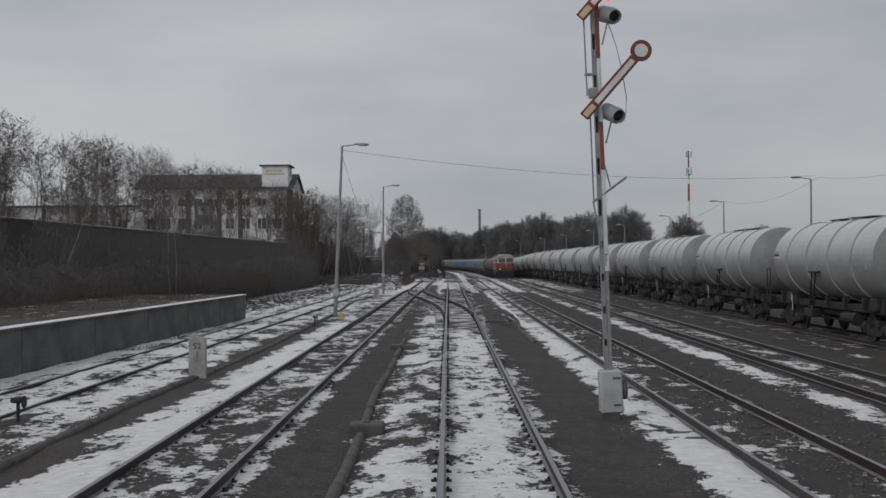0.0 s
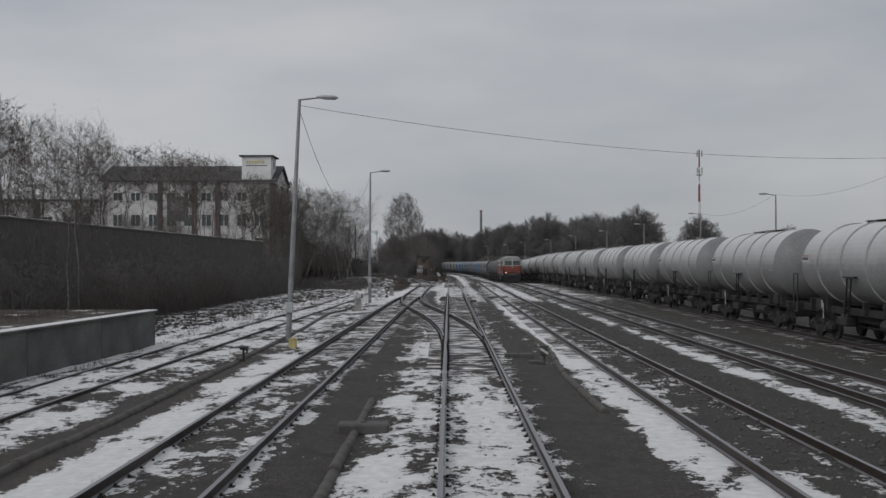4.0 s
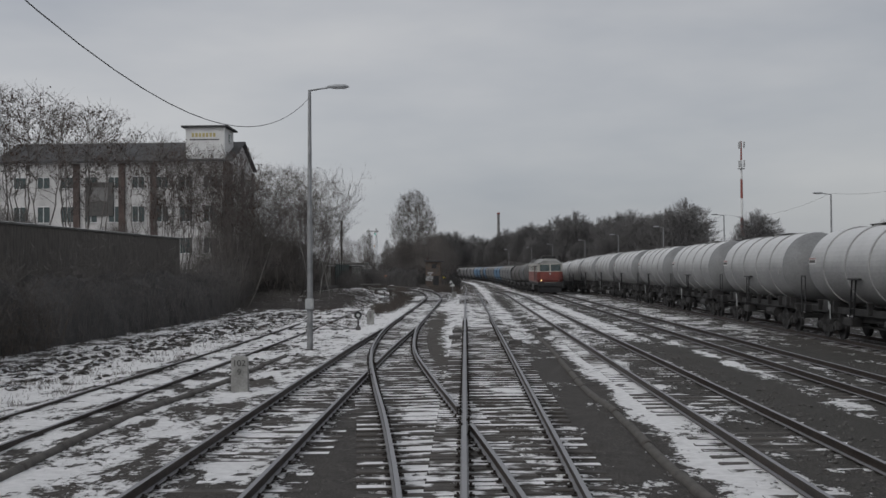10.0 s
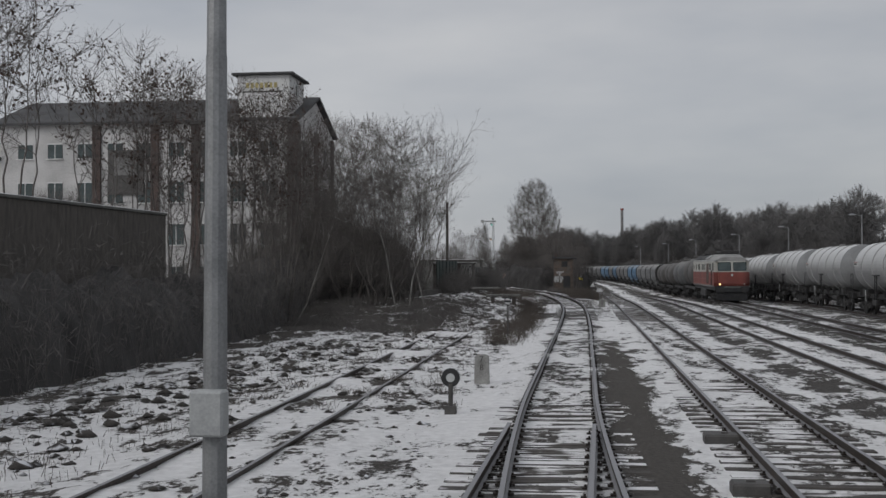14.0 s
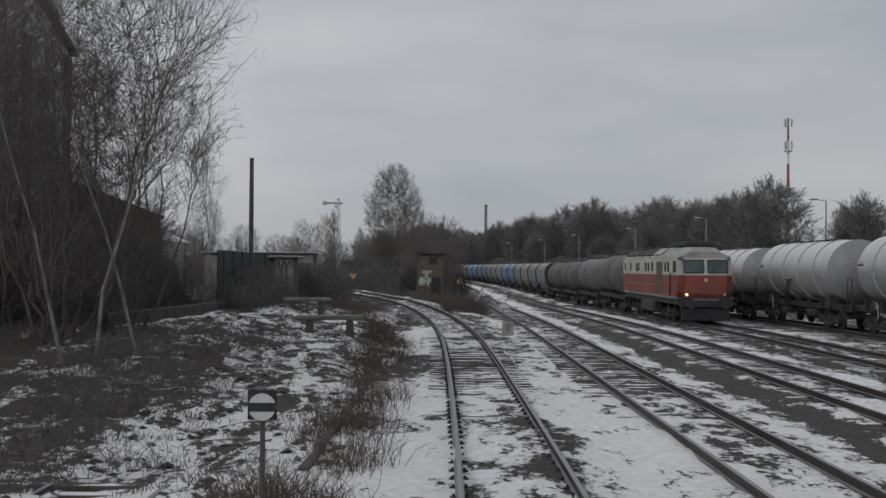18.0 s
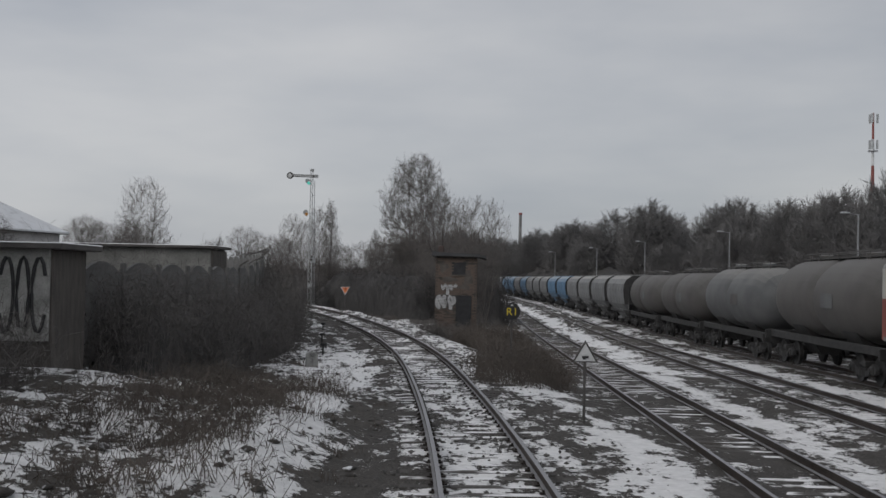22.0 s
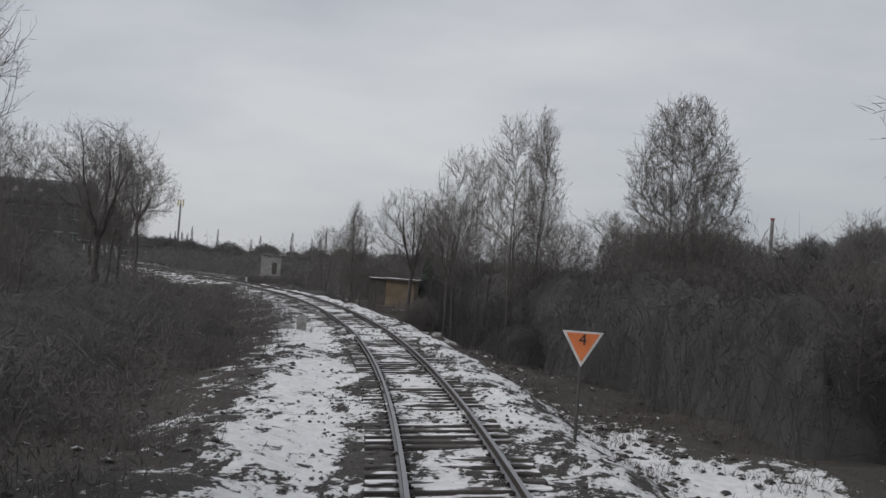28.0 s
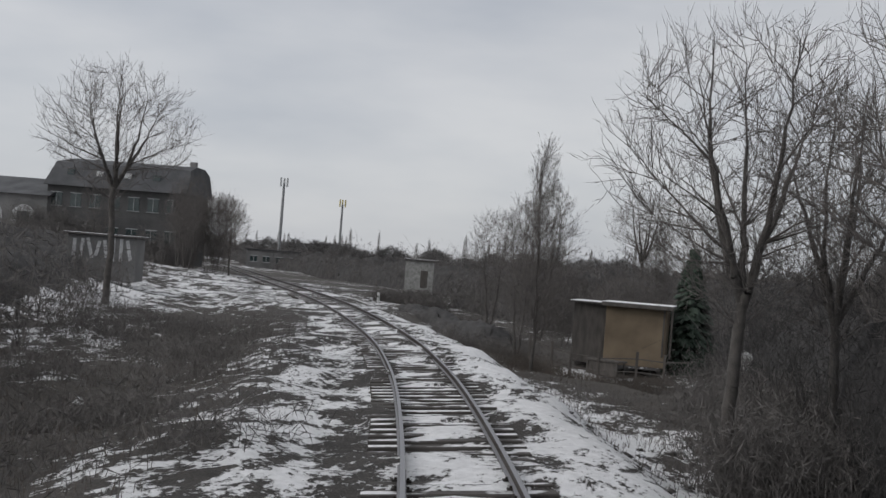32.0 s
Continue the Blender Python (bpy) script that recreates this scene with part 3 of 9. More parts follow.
snow += 0.10 * sstep(54, 62, GY) * sstep(125, 112, GY) * (strip_of(dO, 0, 0.66) + strip_of(dL, 0, 0.66))
snow -= 0.04 * sstep(150, 160, GY) * sstep(206, 196, GY) * sstep(-5.5, -7.0, GX) * sstep(-15, -13, GX)
snow -= 0.42 * strip_of(dA, 0.0, 0.66) * sstep(49, 54, GY) * sstep(84, 74, GY)
snow -= 0.30 * strip_of(dO, 1.5, 0.5) * sstep(78, 86, GY) * sstep(112, 100, GY)
snow += 0.24 * strip_of(dO, 6.0, 2.0) * sstep(298, 308, GY) * sstep(345, 332, GY) + 0.30 * strip_of(dO, -17, 7) * sstep(322, 332, GY) * sstep(372, 360, GY)
snow += 0.10 * sstep(285, 300, GY) * band(dO, -14, 7) - 0.25 * sstep(-13, -18, GX) * sstep(250, 220, GY) - 0.12 * sstep(12, 16, GX)
grass = 0.15 + 0.25 * band(dK, 3.0, 1.5) * early + 0.5 * sstep(-5, -8, GX) * mid + late * (0.6 * sstep(2.5, 5, dO) + 0.5 * sstep(-3, -6, dO)) + 0.75 * strip_of(dO, 1.5, 0.6) * sstep(80, 88, GY) * sstep(155, 130, GY) + 0.25 * sstep(11, 14, GX)
oil = sstep(5.2, 7.0, GX) * (0.75 + 0.25 * wave(GX, GY, 0.5, 4)) + 0.5 * band(dB, 0.0, 0.6)
# away from the line: open fields with broad drifts and thin places
fields = sstep(26, 48, np.minimum(np.abs(dO), np.abs(dC)))
snow = snow * (1 - fields) + (0.46 + 0.16 * wave(GX, GY, 0.045, 2) + 0.08 * wave(GX, GY, 0.16, 5)) * fields
grass = grass * (1 - fields) + (0.5 + 0.3 * wave(GX, GY, 0.03, 8)) * fields
oil = oil * (1 - fields)
for key, val in (("snow", snow), ("grass", np.clip(grass, 0, 1)), ("oil", np.clip(oil, 0, 1))):
    at = g_me.attributes.new(key, "FLOAT", "POINT")
    at.data.foreach_set("value", np.ascontiguousarray(val.ravel(), dtype=np.float32))

M_GROUND = bpy.data.materials.new("snowy_cinders")
M_GROUND.use_nodes = True
n, l = M_GROUND.node_tree.nodes, M_GROUND.node_tree.links
gb = n["Principled BSDF"]
geo = n.new("ShaderNodeNewGeometry")


def noise_node(scale, detail, stretch=(1, 1, 1), rough=0.6):
    mp = n.new("ShaderNodeMapping")
    mp.inputs["Scale"].default_value = stretch
    l.new(geo.outputs["Position"], mp.inputs[0])
    t = n.new("ShaderNodeTexNoise")
    t.inputs["Scale"].default_value, t.inputs["Detail"].default_value, t.inputs["Roughness"].default_value = scale, detail, rough
    l.new(mp.outputs[0], t.inputs["Vector"])
    return t.outputs["Fac"]


def calc(op, a, b=None, c=None):
    t = n.new("ShaderNodeMath")
    t.operation = op
    for k, v in enumerate((a, b, c)):
        if v is None:
            continue
        if isinstance(v, (int, float)):
            t.inputs[k].default_value = v
        else:
            l.new(v, t.inputs[k])
    return t.outputs[0]


def ramp(fac, stops):
    r = n.new("ShaderNodeValToRGB")
    el = r.color_ramp.elements
    el[0].position, el[0].color = stops[0][0], (*stops[0][1], 1)
    el[1].position, el[1].color = stops[-1][0], (*stops[-1][1], 1)
    for p, c in stops[1:-1]:
        e = el.new(p)
        e.color = (*c, 1)
    l.new(fac, r.inputs[0])
    return r.outputs[0]


def blend(f, a, b):
    m = n.new("ShaderNodeMixRGB")
    for k, v in ((0, f), (1, a), (2, b)):
        l.new(v, m.inputs[k])
    return m.outputs[0]


def attribute(key):
    a = n.new("ShaderNodeAttribute")
    a.attribute_name = key
    return a.outputs["Fac"]


def limits(v, a, b):
    r = n.new("ShaderNodeMapRange")
    r.inputs["From Min"].default_value, r.inputs["From Max"].default_value = a, b
    l.new(v, r.inputs[0])
    return r.outputs[0]


big, streak, fine, grit = noise_node(0.55, 3, (1.3, 0.65, 1)), noise_node(1.9, 5, (1.25, 0.62, 1), 0.64), noise_node(9.0, 6, (1.0, 0.75, 1), 0.72), noise_node(30, 4, (1, 1, 1), 0.75)
cover = calc("MULTIPLY_ADD", big, 1.35, calc("MULTIPLY_ADD", streak, 1.7, calc("MULTIPLY", fine, 1.35)))
cover = calc("ADD", calc("ADD", cover, -2.20), attribute("snow"))
s_mask = limits(cover, 0.375, 0.445)
cinder = ramp(noise_node(1.3, 4), [(0.3, (0.0165, 0.0145, 0.013)), (0.7, (0.044, 0.038, 0.0335))])
stone = ramp(grit, [(0.36, (0.010, 0.009, 0.008)), (0.52, (0.050, 0.044, 0.039)), (0.64, (0.150, 0.136, 0.122))])
soil = blend(limits(noise_node(3.5, 4), 0.28, 0.60), cinder, stone)
straw = ramp(noise_node(14, 3), [(0.3, (0.027, 0.0238, 0.021)), (0.7, (0.086, 0.075, 0.064))])
g_mask = limits(calc("ADD", calc("MULTIPLY", noise_node(1.7, 4), 0.9), attribute("grass")), 0.65, 0.95)
white = ramp(noise_node(5, 3), [(0.3, (0.65, 0.645, 0.645)), (0.7, (0.83, 0.825, 0.825))])
tarry = ramp(grit, [(0.36, (0.011, 0.0105, 0.009)), (0.54, (0.042, 0.039, 0.033)), (0.66, (0.105, 0.096, 0.082))])
l.new(blend(s_mask, blend(g_mask, blend(attribute("oil"), soil, tarry), straw), white), gb.inputs["Base Color"])
gb.inputs["Roughness"].default_value = 0.9
bp = n.new("ShaderNodeBump")
bp.inputs["Strength"].default_value, bp.inputs["Distance"].default_value = 0.9, 0.06
l.new(calc("ADD", calc("MULTIPLY", s_mask, 0.8), calc("MULTIPLY", grit, 0.5)), bp.inputs["Height"])
l.new(bp.outputs[0], gb.inputs["Normal"])
g_me.materials.append(M_GROUND)
ground = tagged(new("ground", g_me), "patchy snow over dark cinders, ballast and dry grass", "ground", kind="structure")


def gz(x, y):
    return float(land(np.array([x]), np.array([y]))[0])


# ---------------- tracks ----------------
RAIL_PROFILE = [(-0.035, 0.0), (0.035, 0.0), (0.036, -0.035), (0.010, -0.05), (0.010, -0.135), (0.0625, -0.15), (0.0625, -0.163), (-0.0625, -0.163), (-0.0625, -0.15), (-0.010, -0.135), (-0.010, -0.05), (-0.036, -0.035)]


def normals(line):
    t = np.gradient(line, axis=0)
    t /= np.linalg.norm(t, axis=1)[:, None]
    return np.stack([t[:, 1], -t[:, 0]], 1)


def rail_runs(line, side, avoid=(), lo=-1e9, hi=1e9):
    """One rail's centre, cut where it would lie inside another rail."""
    q = line + normals(line) * (0.7525 * side)
    keep = (q[:, 1] > lo) & (q[:, 1] < hi)
    for other in avoid:
        for s in (-1, 1):
            o = other + normals(other) * (0.7525 * s)
            inside = (q[:, 1] > o[0, 1]) & (q[:, 1] < o[-1, 1])
            keep &= ~((np.abs(away(o, q[:, 0], q[:, 1])) < 0.078) & inside)
    runs, run = [], []
    for p, k in zip(q, keep):
        if k:
            run.append(p)
        elif run:
            runs.append(np.array(run))
            run = []
    if run:
        runs.append(np.array(run))
    return [r for r in runs if len(r) > 2]


def rail_mesh(runs, low, side):
    vs, fs = [], []
    k = len(RAIL_PROFILE)
    for run in runs:
        nn = normals(run)
        base = len(vs)
        for p, nrm in zip(run, nn):
            for u, w in RAIL_PROFILE:
                vs.append((p[0] + nrm[0] * u, p[1] + nrm[1] * u, w + float(low(p[1], side))))
        m = len(run)
        for i in range(m - 1):
            for j in range(k):
                a, b = base + i * k + j, base + i * k + (j + 1) % k
                fs.append((a, b, b + k, a + k))
        fs.append(tuple(base + j for j in range(k)))
        fs.append(tuple(base + (m - 1) * k + j for j in reversed(range(k))))
    return arrays("rail", vs, fs, M_RAIL)


def spaced(line, step, lo, hi):
    d = np.concatenate([[0], np.cumsum(np.linalg.norm(np.diff(line, axis=0), axis=1))])
    s = np.arange(0, d[-1], step)
    x, y = np.interp(s, d, line[:, 0]), np.interp(s, d, line[:, 1])
    nn = normals(line)
    u, v = np.interp(s, d, nn[:, 0]), np.interp(s, d, nn[:, 1])
    k = (y >= lo) & (y <= hi)
    return x[k], y[k], u[k], v[k]


def sleeper_bm(length=2.6, width=0.25, depth=0.15):
    bm = B()
    box(bm, (0, 0, -depth / 2), (length, width, depth), 0.018)
    return bm


SLEEPER_ME = mesh_of("sleeper", sleeper_bm(), M_SLEEPER)


def joined(name, tmpl, places, material):
    """Many copies of one small template mesh (verts, faces) in one mesh; places: x, y, z, turn."""
    tv, tf = tmpl
    tv = np.array(tv)
    vs, fs = [], []
    for x, y, z, a, *tilt in places:
        c, s = math.cos(a), math.sin(a)
        k = len(vs)
        vs.extend(np.stack([tv[:, 0] * c - tv[:, 1] * s + x, tv[:, 0] * s + tv[:, 1] * c + y, tv[:, 2] + z + (tilt[0] if tilt else 0.0) * tv[:, 0]], 1).tolist())
        fs.extend([tuple(i + k for i in f) for f in tf])
    return arrays(name, vs, fs, material)


def template(bm):
    bm.verts.index_update()
    out = ([v.co[:] for v in bm.verts], [tuple(v.index for v in f.verts) for f in bm.faces])
    bm.free()
    return out


def clip_bm():
    bm = B()
    for s in (-1, 1):
        box(bm, (s * 0.098, 0, 0.012), (0.075, 0.10, 0.024))
        box(bm, (s * 0.085, 0, 0.036), (0.035, 0.035, 0.04))
    return bm


CLIP_T = template(clip_bm())
SLEEP_T = template(sleeper_bm())


def track(name, line, label, singles=None, avoid=(), lo=-1e9, hi=1e9, step=0.62, drop=0.0, clips=None, low=yard_drop, wood=None):
    tr = thing(name, (0, 0, 0), label, "railway track", "yard tracks", "structure")
    for s in (-1, 1):
        runs = rail_runs(line, s, avoid, lo, hi)
        if runs:
            ob = new("rail", rail_mesh(runs, low, s))
            ob.parent = tr
    x, y, u, v = spaced(line, step, max(lo, -8), min(hi, 400))
    rest = []
    rng = random.Random(len(line))
    for a, b, c, d in zip(x, y, u, v):
        z, turn = -0.168 - drop - rng.random() * 0.012 + float(low(b)), math.atan2(d, c) + rng.uniform(-0.012, 0.012)
        if singles and singles[0] <= b <= singles[1]:
            share("sleeper", SLEEPER_ME, tr, (a, b, z), math.degrees(turn), -math.degrees(float(low(b, 1) - low(b, -1)) / 1.505))
        else:
            rest.append((a, b, z, turn, float(low(b, 1) - low(b, -1)) / 1.505))
    if rest:
        ob = new("sleepers", joined("sleepers", SLEEP_T, rest, wood or M_SLEEPER))
        ob.parent = tr
        tagged(ob, kind="stuff")
    if clips:
        pl = [(a + c * 0.7525 * s, b + d * 0.7525 * s, -0.165 + float(low(b, s)), math.atan2(d, c)) for a, b, c, d in zip(x, y, u, v) if clips[0] <= b <= clips[1] for s in (-1, 1)]
        ob = new("rail_fastenings", joined("rail_fastenings", CLIP_T, pl, M_CLIP))
        ob.parent = tr
        tagged(ob, kind="stuff")
    return tr


track("running_track", OWN, "rusty steel rails with polished tops on tarred wooden sleepers", (118, 294), (LINE_A,), 52, 640, drop=0.012, clips=(56, 312), low=lambda y, side=0: 0.5 * side * cant(y))
track("straight_track", LINE_A, "straight yard track half buried in patchy snow", (8, 95), (), drop=0.01, clips=(8, 130))
track("joining_track", LINE_L, "yard track with snow between dark sleepers", (10, 60), (OWN,), drop=0.02, clips=(8, 117))
track("middle_track", LINE_B, "yard track in grey ballast and thin snow", None, (), drop=0.015, wood=M_SLEEPER_DRY)
track("train_track", LINE_C, "yard track in dark oily ballast", None, (), drop=0.03, wood=M_SLEEPER_DRY)
track("tank_train_track", LINE_D, "yard track under the standing tank wagons", None, (), drop=0.04)
track("old_siding", LINE_K, "disused siding sunk in snow and dry grass", None, (), -30, 149.5, drop=-0.03, low=lambda y, side=0: -0.085)

# ---------------- rolling stock ----------------
def wheel_me():
    bm = B()
    lathe(bm, [(-0.07, 0.40), (-0.065, 0.46), (0.04, 0.46), (0.05, 0.49), (0.07, 0.49), (0.07, 0.38), (0.03, 0.33), (0.03, 0.12), (0.10, 0.11), (0.10, 0.0001)], 20, "X")
    return mesh_of("wheel", bm, M_GRIME, True)


WHEEL_ME = wheel_me()


def bogie_me():
    bm = B()
    for s in (-1, 1):
        extrude(bm, [(-1.25, 0.52), (-0.95, 0.70), (-0.35, 0.42), (0.35, 0.42), (0.95, 0.70), (1.25, 0.52), (1.25, 0.38), (0.75, 0.34), (0.35, 0.24), (-0.35, 0.24), (-0.75, 0.34), (-1.25, 0.38)], s * 1.02 - 0.06, s * 1.02 + 0.06, "X")
        for y in (-0.9, 0.9):
            box(bm, (s * 1.06, y, 0.46), (0.18, 0.30, 0.30), 0.04)
            rod(bm, (s * 1.12, y, 0.46), (s * 1.20, y, 0.46), 0.09, n=10)
        for y in (-0.18, 0, 0.18):
            rod(bm, (s * 1.04, y, 0.26), (s * 1.04, y, 0.52), 0.07, n=8)
    box(bm, (0, 0, 0.62), (2.1, 0.4, 0.2), 0.03)
    return mesh_of("bogie", bm, M_GRIME)


BOGIE_ME = bogie_me()


def bogie(parent, y):
    b = share("bogie", BOGIE_ME, parent, (0, y, 0))
    for dy in (-0.9, 0.9):
        for s, rz in ((-1, 180), (1, 0)):
            share("wheel", WHEEL_ME, b, (s * 0.76, dy, 0.46), rz)


def buffer_me():
    bm = B()
    lathe(bm, [(0, 0.11), (0.30, 0.11), (0.31, 0.08), (0.50, 0.08), (0.51, 0.23), (0.54, 0.22)], 14, "Y")
    return mesh_of("buffer", bm, M_GRIME, True)


BUFFER_ME = buffer_me()


def tank_wagon():
    w = thing("tank_wagon", (0, 0, 0), "dirty white four-axle tank wagon with dark stiffening bands", "tank wagon", "standing tank train")
    half = 6.6
    bm = B()
    prof = [(-half, 0.02), (-half + 0.06, 0.50), (-half + 0.20, 0.88), (-half + 0.44, 1.17), (-half + 0.78, 1.37), (-half + 1.2, 1.46)]
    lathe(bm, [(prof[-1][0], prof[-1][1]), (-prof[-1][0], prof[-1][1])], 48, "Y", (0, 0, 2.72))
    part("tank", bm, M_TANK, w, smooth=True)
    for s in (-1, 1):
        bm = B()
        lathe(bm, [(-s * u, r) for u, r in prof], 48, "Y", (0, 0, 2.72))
        part("tank_end", bm, M_TANK_END, w, "domed end in a darker grey than the barrel", True)
    for y in (-3.45, -1.1, 1.25, 3.65):
        bm = B()
        lathe(bm, [(y - 0.055, 1.455), (y - 0.05, 1.505), (y + 0.05, 1.505), (y + 0.055, 1.455)], 48, "Y", (0, 0, 2.72))
        part("band", bm, M_RIB, w, smooth=True)
    bm = B()
    for s in (-1, 1):
        box(bm, (s * 0.95, 0, 1.08), (0.12, 13.5, 0.26), 0.02)
        box(bm, (0, s * 6.75, 1.05), (2.6, 0.12, 0.34), 0.02)
        for k in range(-3, 4):
            box(bm, (s * 1.05, k * 1.8, 1.25), (0.22, 0.14, 0.42), 0.02)
    for y in (-4.5, 4.5):
        box(bm, (0, y, 1.24), (2.3, 0.6, 0.42), 0.03)
    part("underframe", bm, M_GRIME, w)
    bm = B()
    box(bm, (0, 0, 0.88), (1.5, 5.4, 0.34), 0.04)
    box(bm, (0, -1.2, 0.62), (0.9, 1.4, 0.5), 0.06)
    for s in (-1, 1):
        rod(bm, (s * 0.6, -3.6, 0.55), (s * 0.6, 3.6, 0.55), 0.035, n=6)
    part("brake_gear", bm, M_GRIME, w)
    for y in (-4.5, 4.5):
        bogie(w, y)
    for sx in (-0.88, 0.88):
        share("buffer", BUFFER_ME, w, (sx, 6.75, 1.06))
        share("buffer", BUFFER_ME, w, (sx, -6.75, 1.06), 180)
    bm = B()
    box(bm, (0, 0, 4.235), (0.5, 4.4, 0.03))
    for k in range(7):
        box(bm, (0, -2.1 + k * 0.7, 4.19), (0.4, 0.06, 0.08))
    part("roof_walkway", bm, M_IRON, w)
    bm = B()
    lathe(bm, [(4.1, 0.28), (4.24, 0.28), (4.25, 0.3), (4.27, 0.3), (4.28, 0.2)], 16, "Z")
    part("manhole", bm, M_RIB, w, smooth=True)
    # end platform with hand rails and ladder
    for s in (-1, 1):
        bm = B()
        y = 6.75
        rod(bm, (s * 1.28, y - 0.15, 0.9), (s * 1.28, y - 0.15, 2.35), 0.025, n=6)
        rod(bm, (s * 1.28, y + 0.35, 0.9), (s * 1.28, y + 0.35, 2.35), 0.025, n=6)
        rod(bm, (s * 1.28, y - 0.15, 2.35), (s * 1.28, y + 0.35, 2.35), 0.025, n=6)
        rod(bm, (s * 1.28, y - 0.15, 1.75), (s * 1.28, y + 0.35, 1.75), 0.02, n=6)
        for z in (0.35, 0.65):
            box(bm, (s * 1.3, y + 0.1, z), (0.1, 0.45, 0.03))
        part("hand_rail", bm, M_BLACK, w)
        bm = B()
        for dy in (0, 0.4):
            rod(bm, (s * 1.32, 0.9 + dy, 0.9), (s * 1.5, 0.1 + dy, 2.25), 0.03, n=6)
        for k in range(5):
            t = k / 4
            rod(bm, (s * (1.32 + 0.18 * t), 0.9 - 0.8 * t, 0.9 + 1.35 * t), (s * (1.32 + 0.18 * t), 1.3 - 0.8 * t, 0.9 + 1.35 * t), 0.018, n=5)
        box(bm, (s * 1.49, 0.3, 2.28), (0.12, 1.1, 0.05))
        part("ladder", bm, M_BLACK, w)
        bm = B()
        box(bm, (s * 1.452, 5.05, 2.94), (0.02, 0.85, 0.26), 0.004)
        plate = part("name_plate", bm, M_WHITE, w, "white plate with faded red and dark bars")
        bm = B()
        box(bm, (s * 1.464, 5.05, 3.03), (0.006, 0.80, 0.05))
        part("red_bar", bm, M_LOGO, plate)
        bm = B()
        box(bm, (s * 1.464, 5.05, 2.92), (0.006, 0.70, 0.11))
        part("dark_bar", bm, M_IRON, plate)
        bm = B()
        box(bm, (s * 1.455, -5.0, 2.62), (0.02, 0.55, 0.06))
        box(bm, (s * 1.455, -4.82, 2.5), (0.02, 0.12, 0.18))
        box(bm, (s * 1.455, -5.2, 2.5), (0.02, 0.12, 0.18))
        part("data_bars", bm, M_RIB, w)
        bm = B()
        box(bm, (s * 1.12, 4.3, 1.25), (0.05, 0.22, 0.30), 0.01)
        rod(bm, (s * 1.16, 3.95, 0.75), (s * 1.16, 3.95, 1.3), 0.025, n=8)
        part("valve_panel", bm, M_GREYBOX, w)
        bm = B()
        rod(bm, (s * 0.9, -2.6, 0.72), (s * 0.9, -1.3, 0.72), 0.2, n=12)
        part("air_tank", bm, M_GRIME, w)
        bm = B()
        box(bm, (s * 0.95, 2.1, 0.72), (0.4, 0.9, 0.32), 0.04)
        part("brake_box", bm, M_GRIME, w)
    return w


def on_line(line, s0, length, count, gap):
    """Poses for a row of vehicles along a line, from y = s0 on."""
    out, y = [], s0
    for _ in range(count):
        c = y + length / 2
        x = np.interp([c - 4, c, c + 4], line[:, 1], line[:, 0])
        out.append(pose(x[1], c, float(yard_drop(c)), 0, 0, -math.degrees(math.atan2(x[2] - x[0], 8))))
        y += gap
    return out


first = tank_wagon()
spots = on_line(LINE_D, 44.5 - 14.6 * 2 - 7.05, 14.1, 19, 14.6)
first.matrix_basis = spots[0]
for m in spots[1:]:
    copy_thing(first, m)


